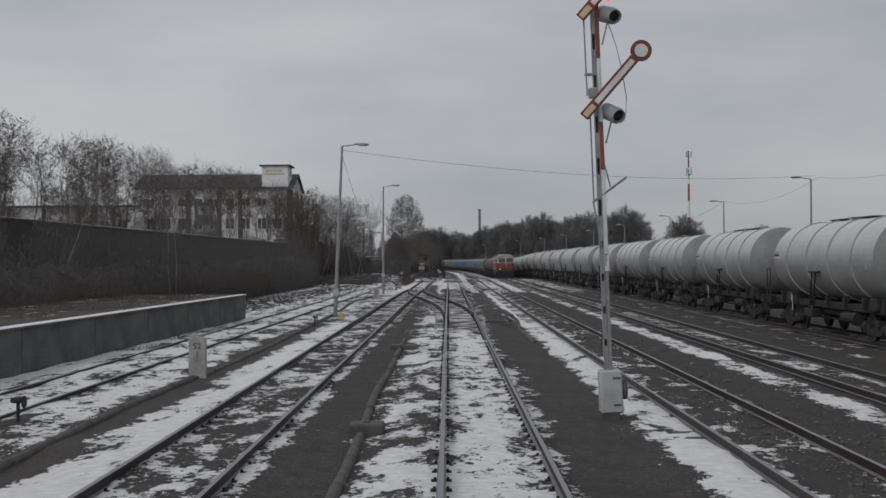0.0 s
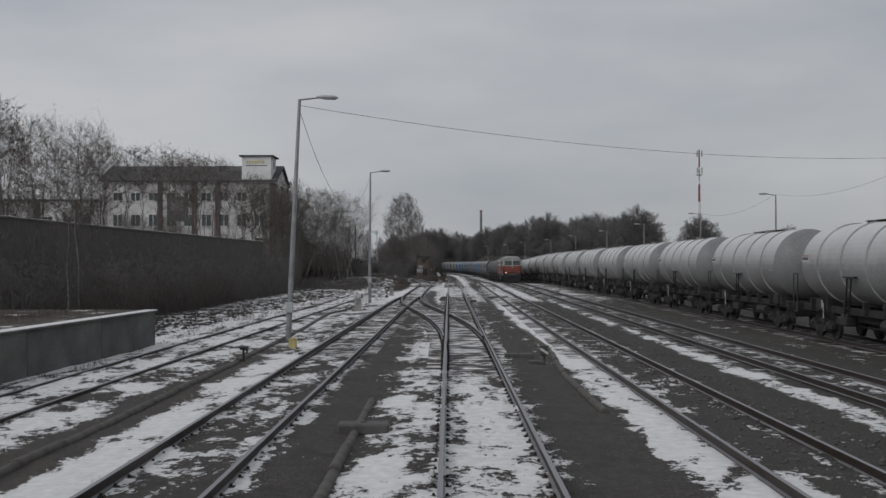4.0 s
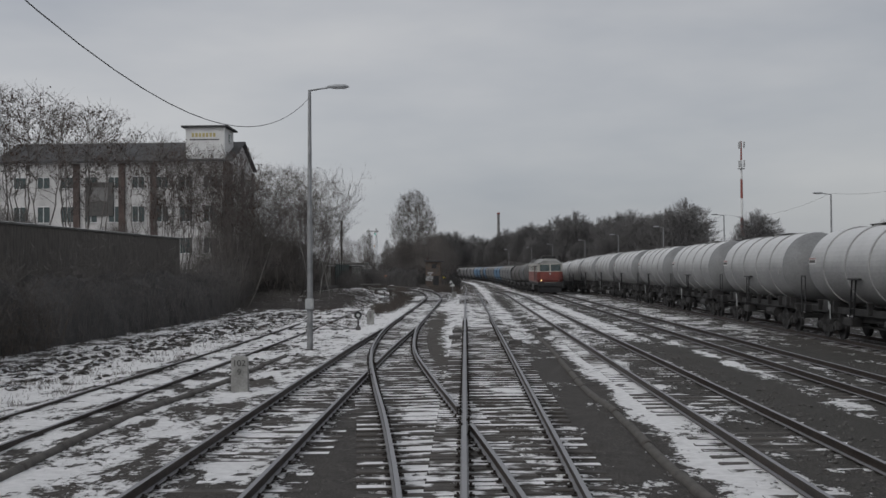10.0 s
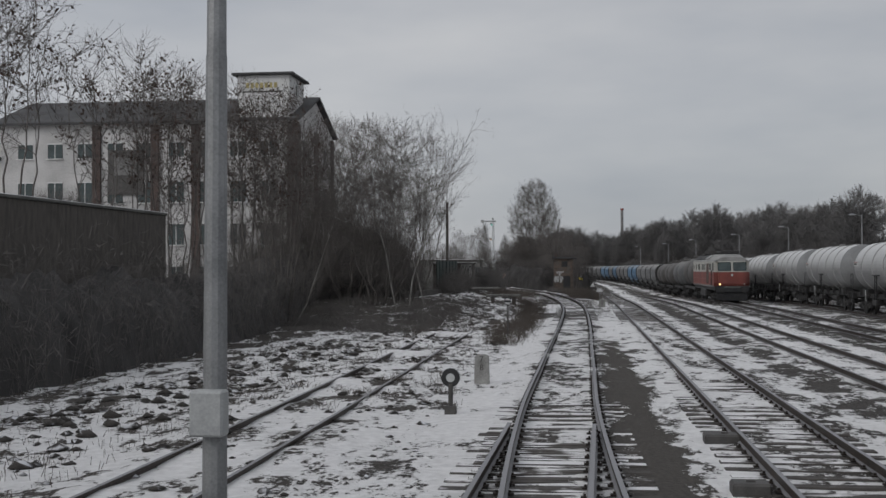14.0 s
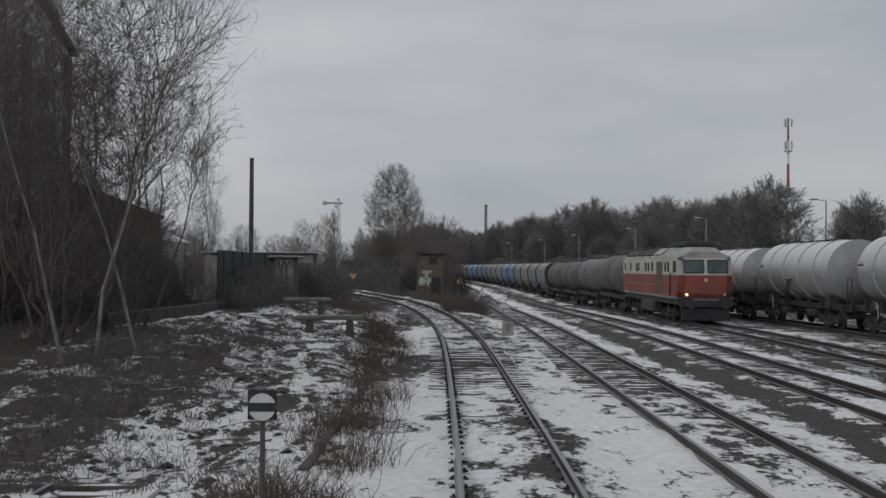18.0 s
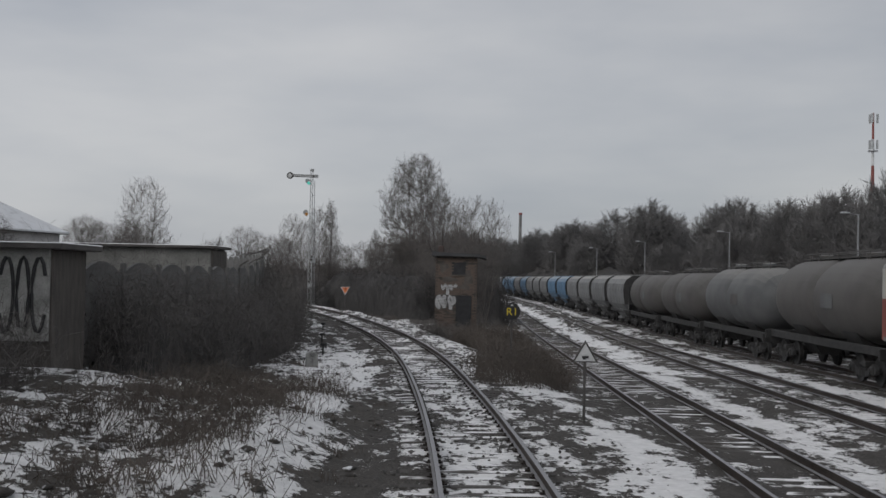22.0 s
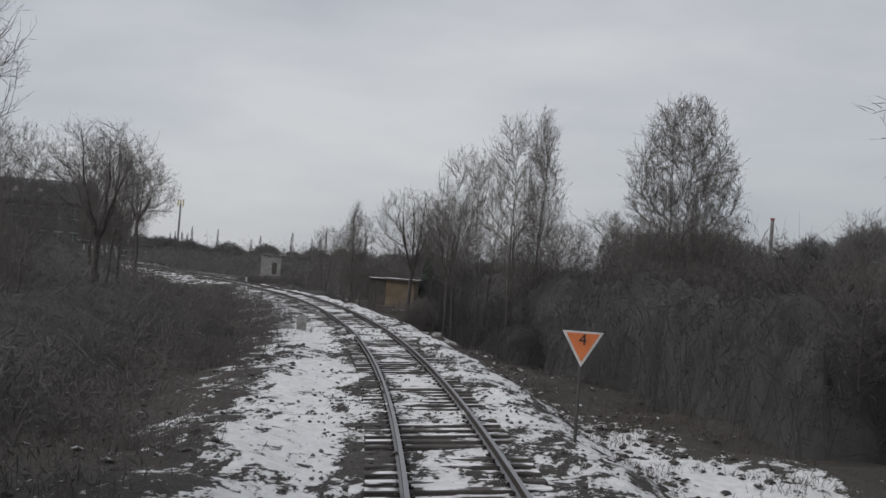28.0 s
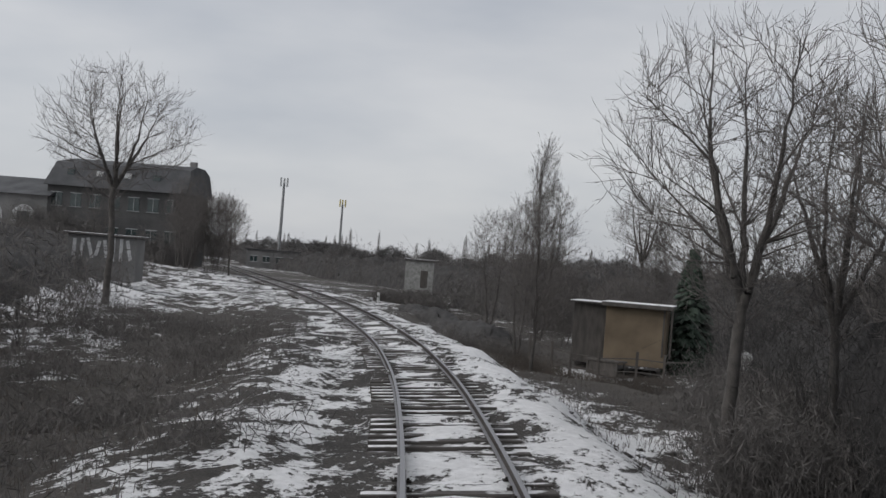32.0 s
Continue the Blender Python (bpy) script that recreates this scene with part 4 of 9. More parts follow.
def locomotive(at):
    w = thing("diesel_locomotive", at, "red and cream diesel locomotive with one lit headlight", "locomotive")
    L = 17.4  # front at local y = 0, facing -y
    bm = B()
    box(bm, (0, L / 2, 1.18), (2.7, L - 0.5, 0.34), 0.03)
    part("frame", bm, M_GRIME, w)
    bm = B()
    outline = [(0.12, 1.34), (0.02, 1.6), (0.0, 2.55), (L, 2.55), (L, 1.34)]
    extrude(bm, outline, -1.44, 1.44, "X")
    bmesh.ops.bevel(bm, geom=[e for e in bm.edges if abs(e.verts[0].co.x - e.verts[1].co.x) < 0.01 and abs(e.verts[0].co.z - e.verts[1].co.z) > 0.2 and e.verts[0].co.y < 1], offset=0.34, segments=4, affect="EDGES")
    part("lower_body", bm, M_LOCO_RED, w, "dirty red lower body")
    bm = B()
    extrude(bm, [(0.0, 2.554), (0.20, 3.45), (L, 3.45), (L, 2.554)], -1.44, 1.44, "X")
    bmesh.ops.bevel(bm, geom=[e for e in bm.edges if abs(e.verts[0].co.x - e.verts[1].co.x) < 0.01 and abs(e.verts[0].co.z - e.verts[1].co.z) > 0.2 and e.verts[0].co.y < 1], offset=0.34, segments=4, affect="EDGES")
    part("upper_body", bm, M_LOCO_CREAM, w, "dirty cream upper body")
    bm = B()
    arc = [(-1.44, 3.452), (-1.40, 3.56), (-0.86, 3.98), (-0.5, 4.07), (0.5, 4.07), (0.86, 3.98), (1.40, 3.56), (1.44, 3.452)]
    nose = [(u * 0.95, 3.452 + (v - 3.452) * 0.55) for u, v in arc]
    extrude(bm, arc, 1.5, L, "Y")
    p0 = [bm.verts.new((u, 0.26, v)) for u, v in nose]
    p1 = [bm.verts.new((u, 1.498, v)) for u, v in arc]
    for q in range(len(p0)):
        bm.faces.new((p0[q], p0[(q + 1) % len(p0)], p1[(q + 1) % len(p0)], p1[q]))
    bm.faces.new(p0)
    bmesh.ops.recalc_face_normals(bm, faces=bm.faces)
    roof = part("roof", bm, M_LOCO_ROOF, w, "sooty grey roof with sloping shoulders")
    for y0, y1, zt in ((1.3, 4.6, 0.26), (13.2, 16.2, 0.12)):
        bm = B()
        box(bm, (0, (y0 + y1) / 2, 4.07 + zt / 2), (1.5, y1 - y0, zt), 0.05)
        part("roof_box", bm, M_GRIME, roof, "soot-black roof box")
    for s in (-1, 1):
        for y0, y1, mt in ((5.0, 7.2, M_LOCO_ROOF), (7.5, 11.8, M_GRIME), (12.2, 16.6, M_GRIME)):
            bm = B()
            extrude(bm, [(s * 1.34, 3.64), (s * 0.90, 3.985), (s * 0.93, 4.03), (s * 1.37, 3.69)], y0, y1, "Y")
            part("roof_grille", bm, mt, roof)
    for y0 in (6.2, 8.6, 10.8):
        bm = B()
        lathe(bm, [(4.03, 0.5), (4.13, 0.5), (4.14, 0.42), (4.10, 0.01)], 20, "Z", (0, y0, 0))
        part("roof_fan", bm, M_GRIME, roof, smooth=True)
    # windscreen: two panes in dark rubber
    for s in (-1, 1):
        bm = B()
        q = Matrix.Rotation(-math.atan2(0.20, 0.9), 3, "X")
        box(bm, (0, 0, 0), (1.06, 0.03, 0.72), 0.05, q)
        bmesh.ops.translate(bm, vec=(s * 0.62, 0.085, 3.0), verts=bm.verts)
        wn_ = part("cab_window", bm, M_GLASS, w, "dark glass windscreen pane")
        bm = B()
        for y0 in (0.9,):
            box(bm, (s * 1.442, y0, 3.0), (0.02, 0.75, 0.62), 0.006)
        part("side_window", bm, M_GLASS, w)
    for y0 in (2.5, 3.3, 7.1, 8.3, 9.1, 11.6, 12.3, 14.4, 16.6):
        for s in (-1, 1):
            bm = B()
            box(bm, (s * 1.442, y0, 2.98), (0.02, 0.46, 0.52), 0.006)
            part("side_window", bm, M_GLASS, w)
    bm = B()
    box(bm, (0, -0.02, 1.15), (2.7, 0.14, 0.5), 0.03)
    box(bm, (0, 0.1, 0.55), (2.5, 0.1, 0.7), 0.03)
    part("buffer_beam", bm, M_BLACK, w)
    for s in (-1, 1):
        share("buffer", BUFFER_ME, w, (s * 0.88, -0.08, 1.06), 180)
        share("buffer", BUFFER_ME, w, (s * 0.88, L + 0.05, 1.06), 0)
        bm = B()
        lathe(bm, [(-0.02, 0.07), (-0.06, 0.07), (-0.07, 0.055)], 16, "Y", (s * 0.98, 0.06, 1.55))
        hl = part("headlight", bm, M_HEAD if s < 0 else M_LOCO_ROOF, w, "lit warm headlight" if s < 0 else "unlit headlight", True)
    for s in (-1, 1):
        for z in (1.96,):
            bm = B()
            box(bm, (s * 1.443, 10.6, z), (0.012, 12.6, 0.03))
            part("side_stripe", bm, M_LOGO, w, "thin faded cream stripe")
        for k in range(3):
            bm = B()
            box(bm, (s * 1.448, 4.35 + 0.62 * k, 2.42), (0.02, 0.5, 1.72), 0.006)
            part("side_grille", bm, M_GRILLE, w, "sooty louvred side panel")
        bm = B()
        box(bm, (s * 1.43, L / 2, 1.37), (0.04, L - 0.3, 0.12))
        part("sill_beam", bm, M_GREYWALL, w, "grimy grey lower edge")
    bm = B()
    box(bm, (0, -0.10, 1.30), (1.3, 0.02, 0.10))
    part("number_plate", bm, M_CONC_DARK, w, "pale unreadable number plate")
    bm = B()
    lathe(bm, [(-0.01, 0.10), (-0.03, 0.08)], 14, "Y", (0, 0.0, 2.30))
    part("badge", bm, M_GREYBOX, w)
    for s in (-1, 1):
        bm = B()
        for y0 in (1.75, 2.1):
            rod(bm, (s * 1.47, y0, 1.45), (s * 1.47, y0, 2.7), 0.02, n=6)
        part("hand_rail", bm, M_GRIME, w)
        for k in range(3):
            bm = B()
            box(bm, (s * 1.38, 1.9, 0.35 + 0.35 * k), (0.25, 0.45, 0.04))
            part("step", bm, M_GRIME, w)
        bm = B()
        box(bm, (s * 1.15, 8.7, 0.72), (0.6, 4.2, 0.65), 0.08)
        part("fuel_tank", bm, M_GRIME, w)
    bogie(w, 3.0)
    bogie(w, 4.6)
    bogie(w, 12.8)
    bogie(w, 14.4)
    return w


def powder_wagon(material, colour):
    w = thing("powder_wagon", (0, 0, 0), f"{colour} rounded tank wagon for powders, paler on top", "goods wagon", "goods train")
    bm = B()
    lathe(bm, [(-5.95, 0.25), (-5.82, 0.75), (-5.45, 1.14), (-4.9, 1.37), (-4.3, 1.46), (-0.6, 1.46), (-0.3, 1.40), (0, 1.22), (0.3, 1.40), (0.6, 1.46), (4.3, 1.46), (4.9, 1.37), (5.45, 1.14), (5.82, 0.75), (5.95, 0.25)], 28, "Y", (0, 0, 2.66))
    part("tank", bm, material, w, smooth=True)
    bm = B()
    for s in (-1, 1):
        box(bm, (s * 1.0, 0, 1.1), (0.14, 13.4, 0.28), 0.02)
        box(bm, (0, s * 6.7, 1.05), (2.6, 0.12, 0.36), 0.02)
    for y in (-3, 3):
        extrude(bm, [(-1.0, 1.6), (1.0, 1.6), (0.3, 0.5), (-0.3, 0.5)], y - 0.8, y + 0.8, "Y")
    part("underframe", bm, M_GRIME, w)
    bm = B()
    box(bm, (0, 0, 4.16), (0.7, 9.0, 0.05))
    for s in (-0.4, 0.4):
        for k in range(9):
            rod(bm, (s, -4.4 + 1.1 * k, 4.0), (s, -4.4 + 1.1 * k, 4.34), 0.018, n=5)
        rod(bm, (s, -4.4, 4.34), (s, 4.4, 4.34), 0.018, n=5)
    part("roof_walkway", bm, M_IRON, w)
    for y in (-2.7, 2.7):
        bm = B()
        lathe(bm, [(4.0, 0.33), (4.28, 0.33), (4.32, 0.2)], 14, "Z", (0, y, 0))
        part("hatch", bm, material, w, smooth=True)
    for s in (-1, 1):
        bm = B()
        box(bm, (s * 1.465, -2.0, 2.6), (0.012, 1.3, 0.5))
        part("data_panel", bm, M_WAG_GREY if material is M_WAG_DARK else M_WAG_DARK, w)
    for y in (-4.6, 4.6):
        bogie(w, y)
    for sx in (-0.88, 0.88):
        share("buffer", BUFFER_ME, w, (sx, 6.75, 1.06))
        share("buffer", BUFFER_ME, w, (sx, -6.75, 1.06), 180)
    return w


def hopper_wagon(material, colour):
    w = thing("hopper_wagon", (0, 0, 0), f"{colour} covered hopper wagon with sloping ends and ribbed sides", "goods wagon", "goods train")
    bm = B()
    side = [(-1.36, 1.7), (-1.46, 2.3), (-1.50, 2.9), (-1.44, 3.35), (-1.20, 3.74), (-0.75, 4.02), (0.75, 4.02), (1.20, 3.74), (1.44, 3.35), (1.50, 2.9), (1.46, 2.3), (1.36, 1.7), (0.9, 1.15), (-0.9, 1.15)]
    ys = [(-5.35, 1.0, 1.75), (-4.2, 1.0, 1.15), (4.2, 1.0, 1.15), (5.35, 1.0, 1.75)]
    rings = []
    for y, k, low in ys:
        rings.append([bm.verts.new((u * k, y, max(v, low))) for u, v in side])
    for p, q in zip(rings, rings[1:]):
        for i in range(len(side)):
            bm.faces.new((p[i], p[(i + 1) % len(side)], q[(i + 1) % len(side)], q[i]))
    bm.faces.new(rings[0])
    bm.faces.new(list(reversed(rings[-1])))
    bmesh.ops.remove_doubles(bm, verts=bm.verts, dist=0.001)
    bmesh.ops.recalc_face_normals(bm, faces=bm.faces)
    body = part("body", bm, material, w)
    # both end walls are nearly black, much darker than the body
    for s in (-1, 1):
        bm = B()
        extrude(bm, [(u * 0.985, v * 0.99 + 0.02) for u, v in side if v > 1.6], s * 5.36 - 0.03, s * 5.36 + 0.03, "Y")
        part("end_wall", bm, M_GRIME, w, "near-black end wall")
    for s in (-1, 1):
        for k in range(6):
            bm = B()
            y = -4.6 + 1.84 * k
            extrude(bm, [(s * 1.34, 1.7), (s * 1.41, 1.7), (s * 1.535, 2.9), (s * 1.46, 3.35), (s * 1.43, 3.35), (s * 1.48, 2.9)], y - 0.035, y + 0.035, "Y")
            part("rib", bm, material, body)
    bm = B()
    for s in (-1, 1):
        box(bm, (s * 0.95, 0, 1.08), (0.14, 12.2, 0.26), 0.02)
        box(bm, (0, s * 6.1, 1.05), (2.6, 0.12, 0.36), 0.02)
        for e in (-1, 1):
            rod(bm, (s * 1.1, e * 6.0, 1.1), (s * 1.1, e * 5.42, 3.0), 0.04, n=6)
    part("underframe", bm, M_GRIME, w)
    for y in (-1.8, 0, 1.8):
        bm = B()
        extrude(bm, [(-1.2, 1.25), (1.2, 1.25), (0.45, 0.4), (-0.45, 0.4)], y - 0.6, y + 0.6, "Y")
        part("chute", bm, material, w)
    bm = B()
    box(bm, (0, 0, 4.06), (1.3, 10.4, 0.09), 0.02)
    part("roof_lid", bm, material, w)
    for y in (-4.6, 4.6):
        bogie(w, y)
    for sx in (-0.88, 0.88):
        share("buffer", BUFFER_ME, w, (sx, 6.15, 1.06))
        share("buffer", BUFFER_ME, w, (sx, -6.15, 1.06), 180)
    return w


LOCO_Y = 192.0
loco = locomotive((9.65, LOCO_Y, float(yard_drop(LOCO_Y + 8))))
kinds = {"d": (powder_wagon(M_WAG_DARK, "dark brown"), 13.9), "p": (powder_wagon(M_WAG_GREY, "pale grey"), 13.9), "g": (hopper_wagon(M_WAG_HOP, "pale-topped grey"), 12.9),
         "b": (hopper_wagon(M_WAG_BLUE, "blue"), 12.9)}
used, y = set(), LOCO_Y + 17.4 + 0.55
for k in "dpddggggbbgggbgbbggggg":
    ob, length = kinds[k]
    c = y + length / 2
    x = np.interp([c - 4, c, c + 4], LINE_C[:, 1], LINE_C[:, 0])
    m = pose(x[1], c, float(yard_drop(c)), 0, 0, -math.degrees(math.atan2(x[2] - x[0], 8)))
    if k in used:
        copy_thing(ob, m)
    else:
        used.add(k)
        ob.matrix_basis = m
    y += length

# ---------------- lamps, cables, signals, signs ----------------
def lamp_post():
    w = thing("street_lamp", (0, 0, 0), "grey steel yard lamp post with one arm", "lamp post", "yard lamps")
    bm = B()
    rod(bm, (0, 0, -0.9), (0, 0, 4.5), 0.118, 0.095, 12)
    rod(bm, (0, 0, 4.5), (0, 0, 9.45), 0.09, 0.06, 12)
    part("pole", bm, M_GALV, w)
    bm = B()
    rod(bm, (-0.05, 0, 9.42), (0.75, 0, 9.54), 0.035, 0.03, 8)
    part("arm", bm, M_GALV, w)
    bm = B()
    lathe(bm, [(0.65, 0.04), (0.75, 0.11), (1.0, 0.17), (1.35, 0.16), (1.5, 0.05)], 12, "X")
    bmesh.ops.scale(bm, vec=(1, 1, 0.55), verts=bm.verts)
    bmesh.ops.translate(bm, vec=(0, 0, 9.57), verts=bm.verts)
    part("lamp_head", bm, M_LAMP, w, smooth=True)
    bm = B()
    box(bm, (0.0, -0.16, 1.35), (0.3, 0.2, 0.4), 0.02)
    part("fuse_box", bm, M_GREYBOX, w)
    return w


lamp = lamp_post()
lamp.matrix_basis = pose(-6.22, 65.4, -0.3, 0, 2.6, 0)
copy_thing(lamp, pose(-5.92, 106.5, 0.15, 0, 0.3, 0))
for x, y in ((26.9, 87), (28.5, 120), (30.5, 158.4), (30, 195), (29.5, 232), (28, 270), (26, 308), (22, 346), (19, 384), (14, 420)):
    copy_thing(lamp, pose(x, y, -0.75, 0, 0, 180))


def cable(name, a, b, sag, r=0.012, label="thin black overhead cable", n=24):
    a, b = Vector(a), Vector(b)
    bm = B()
    pts = [a.lerp(b, k / n) - Vector((0, 0, 4 * sag * (k / n) * (1 - k / n))) for k in range(n + 1)]
    hose(bm, pts, r, 5)
    ob = new(name, mesh_of(name, bm, M_BLACK))
    tagged(ob, label, "cable", "overhead cables")


cable("overhead_cable", (-5.82, 65.4, 8.9), (27.5, 88, 9.0), 0.75, 0.009)
cable("overhead_cable", (-5.82, 65.4, 8.8), (-5.90, 106.4, 9.25), 2.95, 0.010)
for (x, y), (u, v) in zip(((27.5, 87), (28.5, 120), (30.5, 158.4), (30, 195)), ((28.5, 120), (30.5, 158.4), (30, 195), (29.5, 232))):
    cable("overhead_cable", (x, y, 8.8), (u, v, 8.8), 0.9, 0.008)
cable("overhead_cable", (27.5, 87, 8.8), (26.5, 52, 8.8), 0.9, 0.008)


def km_stone(at, rz, lean=0.0, h=0.72, w=0.36):
    t = thing("kilometre_stone", at, "weathered pale concrete kilometre stone with painted figures", "marker stone", "kilometre stones", rz=rz)
    bm = B()
    extrude(bm, [(-w / 2, -0.3), (w / 2, -0.3), (w / 2 - 0.02, h - 0.06), (w / 4, h), (-w / 4, h), (-w / 2 + 0.02, h - 0.06)], -0.09, 0.09, "Y")
    bmesh.ops.bevel(bm, geom=bm.edges[:], offset=0.012, segments=1, affect="EDGES")
    s = part("stone", bm, M_CONC_PALE, t)
    return t


def text_on(parent, words, size, at, rx, rz, material, label=""):
    c = bpy.data.curves.new("lettering", "FONT")
    c.body, c.size, c.align_x, c.align_y, c.extrude = words, size, "CENTER", "CENTER", 0.004
    c.resolution_u = 3
    tmp = bpy.data.objects.new("tmp", c)
    scene.collection.objects.link(tmp)
    me = bpy.data.meshes.new_from_object(tmp.evaluated_get(bpy.context.evaluated_depsgraph_get()))
    me.name = "lettering"
    bpy.data.objects.remove(tmp)
    me.materials.clear()
    me.materials.append(material)
    ob = new("lettering", me)
    ob.parent = parent
    ob.matrix_basis = pose(*at, rx, 0, rz)
    if label:
        tagged(ob, label)
    return ob


for (x, y, z, words, h, w) in ((-6.44, 32.3, -0.2, "52\n1", 1.05, 0.46), (-5.63, 91.7, -0.2, "102\n9", 0.87, 0.44), (-5.25, 126.0, -0.15, "7\n8", 0.68, 0.40), (-9.19, 212.1, -0.32, "52\n2", 0.56, 0.42), (-29.1, 294.4, -0.6, "", 0.92, 0.44), (-1.14, 182.3, -0.3, "103\n0", 0.72, 0.52)):
    ks = km_stone((x, y, z), 0 if y < 200 else 14, 0, h, w)
    if words:
        text_on(ks, words, 0.22 if h > 0.6 else 0.17, (0, -0.098, h * 0.66), 90, 0, M_IRON, "dark painted figures")


def semaphore_near(at):
    """Two-armed semaphore on a slim red and white post with a machine box at its foot."""
    t = thing("semaphore_signal", at, "red and white two-arm semaphore signal with a grey machine box", "railway signal")
    bm = B()
    box(bm, (0, 0, -0.02), (0.62, 0.5, 0.1), 0.02)
    box(bm, (0, 0, 0.12), (0.3, 0.3, 0.25), 0.02)
    part("foot", bm, M_IRON, t)
    bm = B()
    box(bm, (0, 0, 0.60), (0.42, 0.34, 0.80), 0.03)
    mb = part("machine_box", bm, M_GREYBOX, t, "grey painted steel box")
    bm = B()
    for z in (0.36, 0.86):
        box(bm, (0.1, -0.175, z), (0.14, 0.03, 0.03))
    part("hinge", bm, M_IRON, mb)
    bm = B()
    lathe(bm, [(0.21, 0.02), (0.22, 0.17), (0.26, 0.19), (0.30, 0.17), (0.31, 0.02)], 16, "X", (0, 0, 0.62))
    part("cable_wheel", bm, M_IRON, mb, smooth=True)
    # a slotted steel channel with a painted plate beside it
    for x in (-0.092, -0.024):
        bm = B()
        box(bm, (x, 0, 4.8), (0.016, 0.09, 7.7), 0.004)
        part("post_flange", bm, M_GALV, t)
    z, k = 0.97, 0
    while z < 8.5:
        gap = 0.13 if z < 2.9 else 0.30
        bm = B()
        box(bm, (-0.058, -0.034, z + 0.24), (0.053, 0.012, 0.48), 0.003)
        part("post_batten", bm, M_GALV, t)
        z += 0.48 + gap
    bm = B()
    box(bm, (-0.058, 0.036, 4.8), (0.053, 0.012, 7.66), 0.003)
    part("post_back", bm, M_IRON, t)
    bm = B()
    box(bm, (0.018, 0.0, 1.98), (0.066, 0.08, 2.06), 0.010)
    part("post_section", bm, M_GALV, t)
    for k, (z0, z1, mt) in enumerate(((3.0, 4.75, M_WHITE), (4.75, 5.65, M_RED), (5.65, 6.85, M_WHITE), (6.85, 7.9, M_RED), (7.9, 8.7, M_WHITE))):
        bm = B()
        box(bm, (0.022, -0.008, (z0 + z1) / 2), (0.075 - 0.002 * k, 0.085, z1 - z0), 0.008)
        part("post_section", bm, mt, t)
    bm = B()
    box(bm, (0.024, -0.056, 3.05), (0.080, 0.008, 0.40), 0.003)
    plate = part("letter_plate", bm, M_WHITE, t, "small white plate with the letter F")
    bm = B()
    box(bm, (0.004, -0.062, 3.06), (0.012, 0.004, 0.22))
    box(bm, (0.026, -0.062, 3.16), (0.046, 0.004, 0.018))
    box(bm, (0.021, -0.062, 3.07), (0.034, 0.004, 0.018))
    part("letter", bm, M_BLACK, plate)
    for zp, lens in ((6.0, M_GREYBOX), (7.85, M_REDLIGHT)):
        # the arm: a white board in a red rim, rising to the right, with a round end
        a = Matrix.Translation((-0.07, -0.16, zp)) @ Matrix.Rotation(radians(-47), 4, "Y")
        bm = B()
        box(bm, (0.42, 0, 0), (1.55, 0.035, 0.19), 0.01)
        lathe(bm, [(-0.018, 0.20), (0.018, 0.20)], 24, "Y", (1.28, 0, 0))
        bmesh.ops.transform(bm, matrix=a, verts=bm.verts)
        arm = part("arm", bm, M_MAROON, t, "maroon rimmed white arm with a round end")
        bm = B()
        box(bm, (0.52, -0.022, 0), (1.05, 0.01, 0.10))
        lathe(bm, [(-0.028, 0.125), (-0.02, 0.125)], 20, "Y", (1.28, 0, 0))
        bmesh.ops.transform(bm, matrix=a, verts=bm.verts)
        part("arm_face", bm, M_WHITE, arm)
        bm = B()
        box(bm, (-0.2, -0.022, 0), (0.26, 0.012, 0.11))
        bmesh.ops.transform(bm, matrix=a, verts=bm.verts)
        part("arm_tail", bm, M_BEIGE, arm)
        # lamp drum on the right
        bm = B()
        m = Matrix.Translation((0.24, -0.12, zp - 0.22)) @ Matrix.Rotation(radians(18), 4, "X") @ Matrix.Rotation(radians(14), 4, "Z")
        lathe(bm, [(0.34, 0.10), (0.32, 0.155), (-0.18, 0.155), (-0.30, 0.125), (-0.26, 0.10), (-0.1, 0.10)], 20, "Y")
        bmesh.ops.transform(bm, matrix=m, verts=bm.verts)
        drum = part("lamp_drum", bm, M_GALV, t, "grey lamp drum with a hooded lens", True)
        bm = B()
        lathe(bm, [(-0.20, 0.09), (-0.22, 0.01)], 16, "Y")
        bmesh.ops.transform(bm, matrix=m, verts=bm.verts)
        part("lens", bm, M_BLACK, drum)
        if lens is M_REDLIGHT:
            bm = B()
            lathe(bm, [(-0.03, 0.13), (-0.05, 0.12)], 20, "Y", (0.20, -0.35, zp + 0.12))
            part("red_lens", bm, M_REDLIGHT, drum, "glowing red lens")
        bm = B()
        box(bm, (0.12, -0.02, zp - 0.27), (0.3, 0.06, 0.05), 0.01)
        rod(bm, (0.1, 0, zp - 0.75), (0.22, -0.08, zp - 0.3), 0.018, n=6)
        part("lamp_bracket", bm, M_GALV, t)
    bm = B()
    rod(bm, (-0.24, -0.1, 7.75), (-0.22, -0.05, 6.15), 0.016, n=6)
    rod(bm, (-0.18, -0.05, 5.75), (-0.17, 0, 4.15), 0.018, n=6)
    rod(bm, (-0.18, 0, 4.16), (-0.04, 0, 3.2), 0.016, n=6)
    box(bm, (-0.17, 0, 6.55), (0.16, 0.04, 0.05))
    box(bm, (-0.1, 0, 6.2), (0.18, 0.12, 0.2), 0.02)
    part("pull_rod", bm, M_GALV, t)
    bm = B()
    rod(bm, (-0.19, -0.03, 4.15), (0.46, -0.03, 4.6), 0.024, n=6)
    rod(bm, (0.15, -0.03, 4.42), (0.02, -0.02, 5.0), 0.015, n=6)
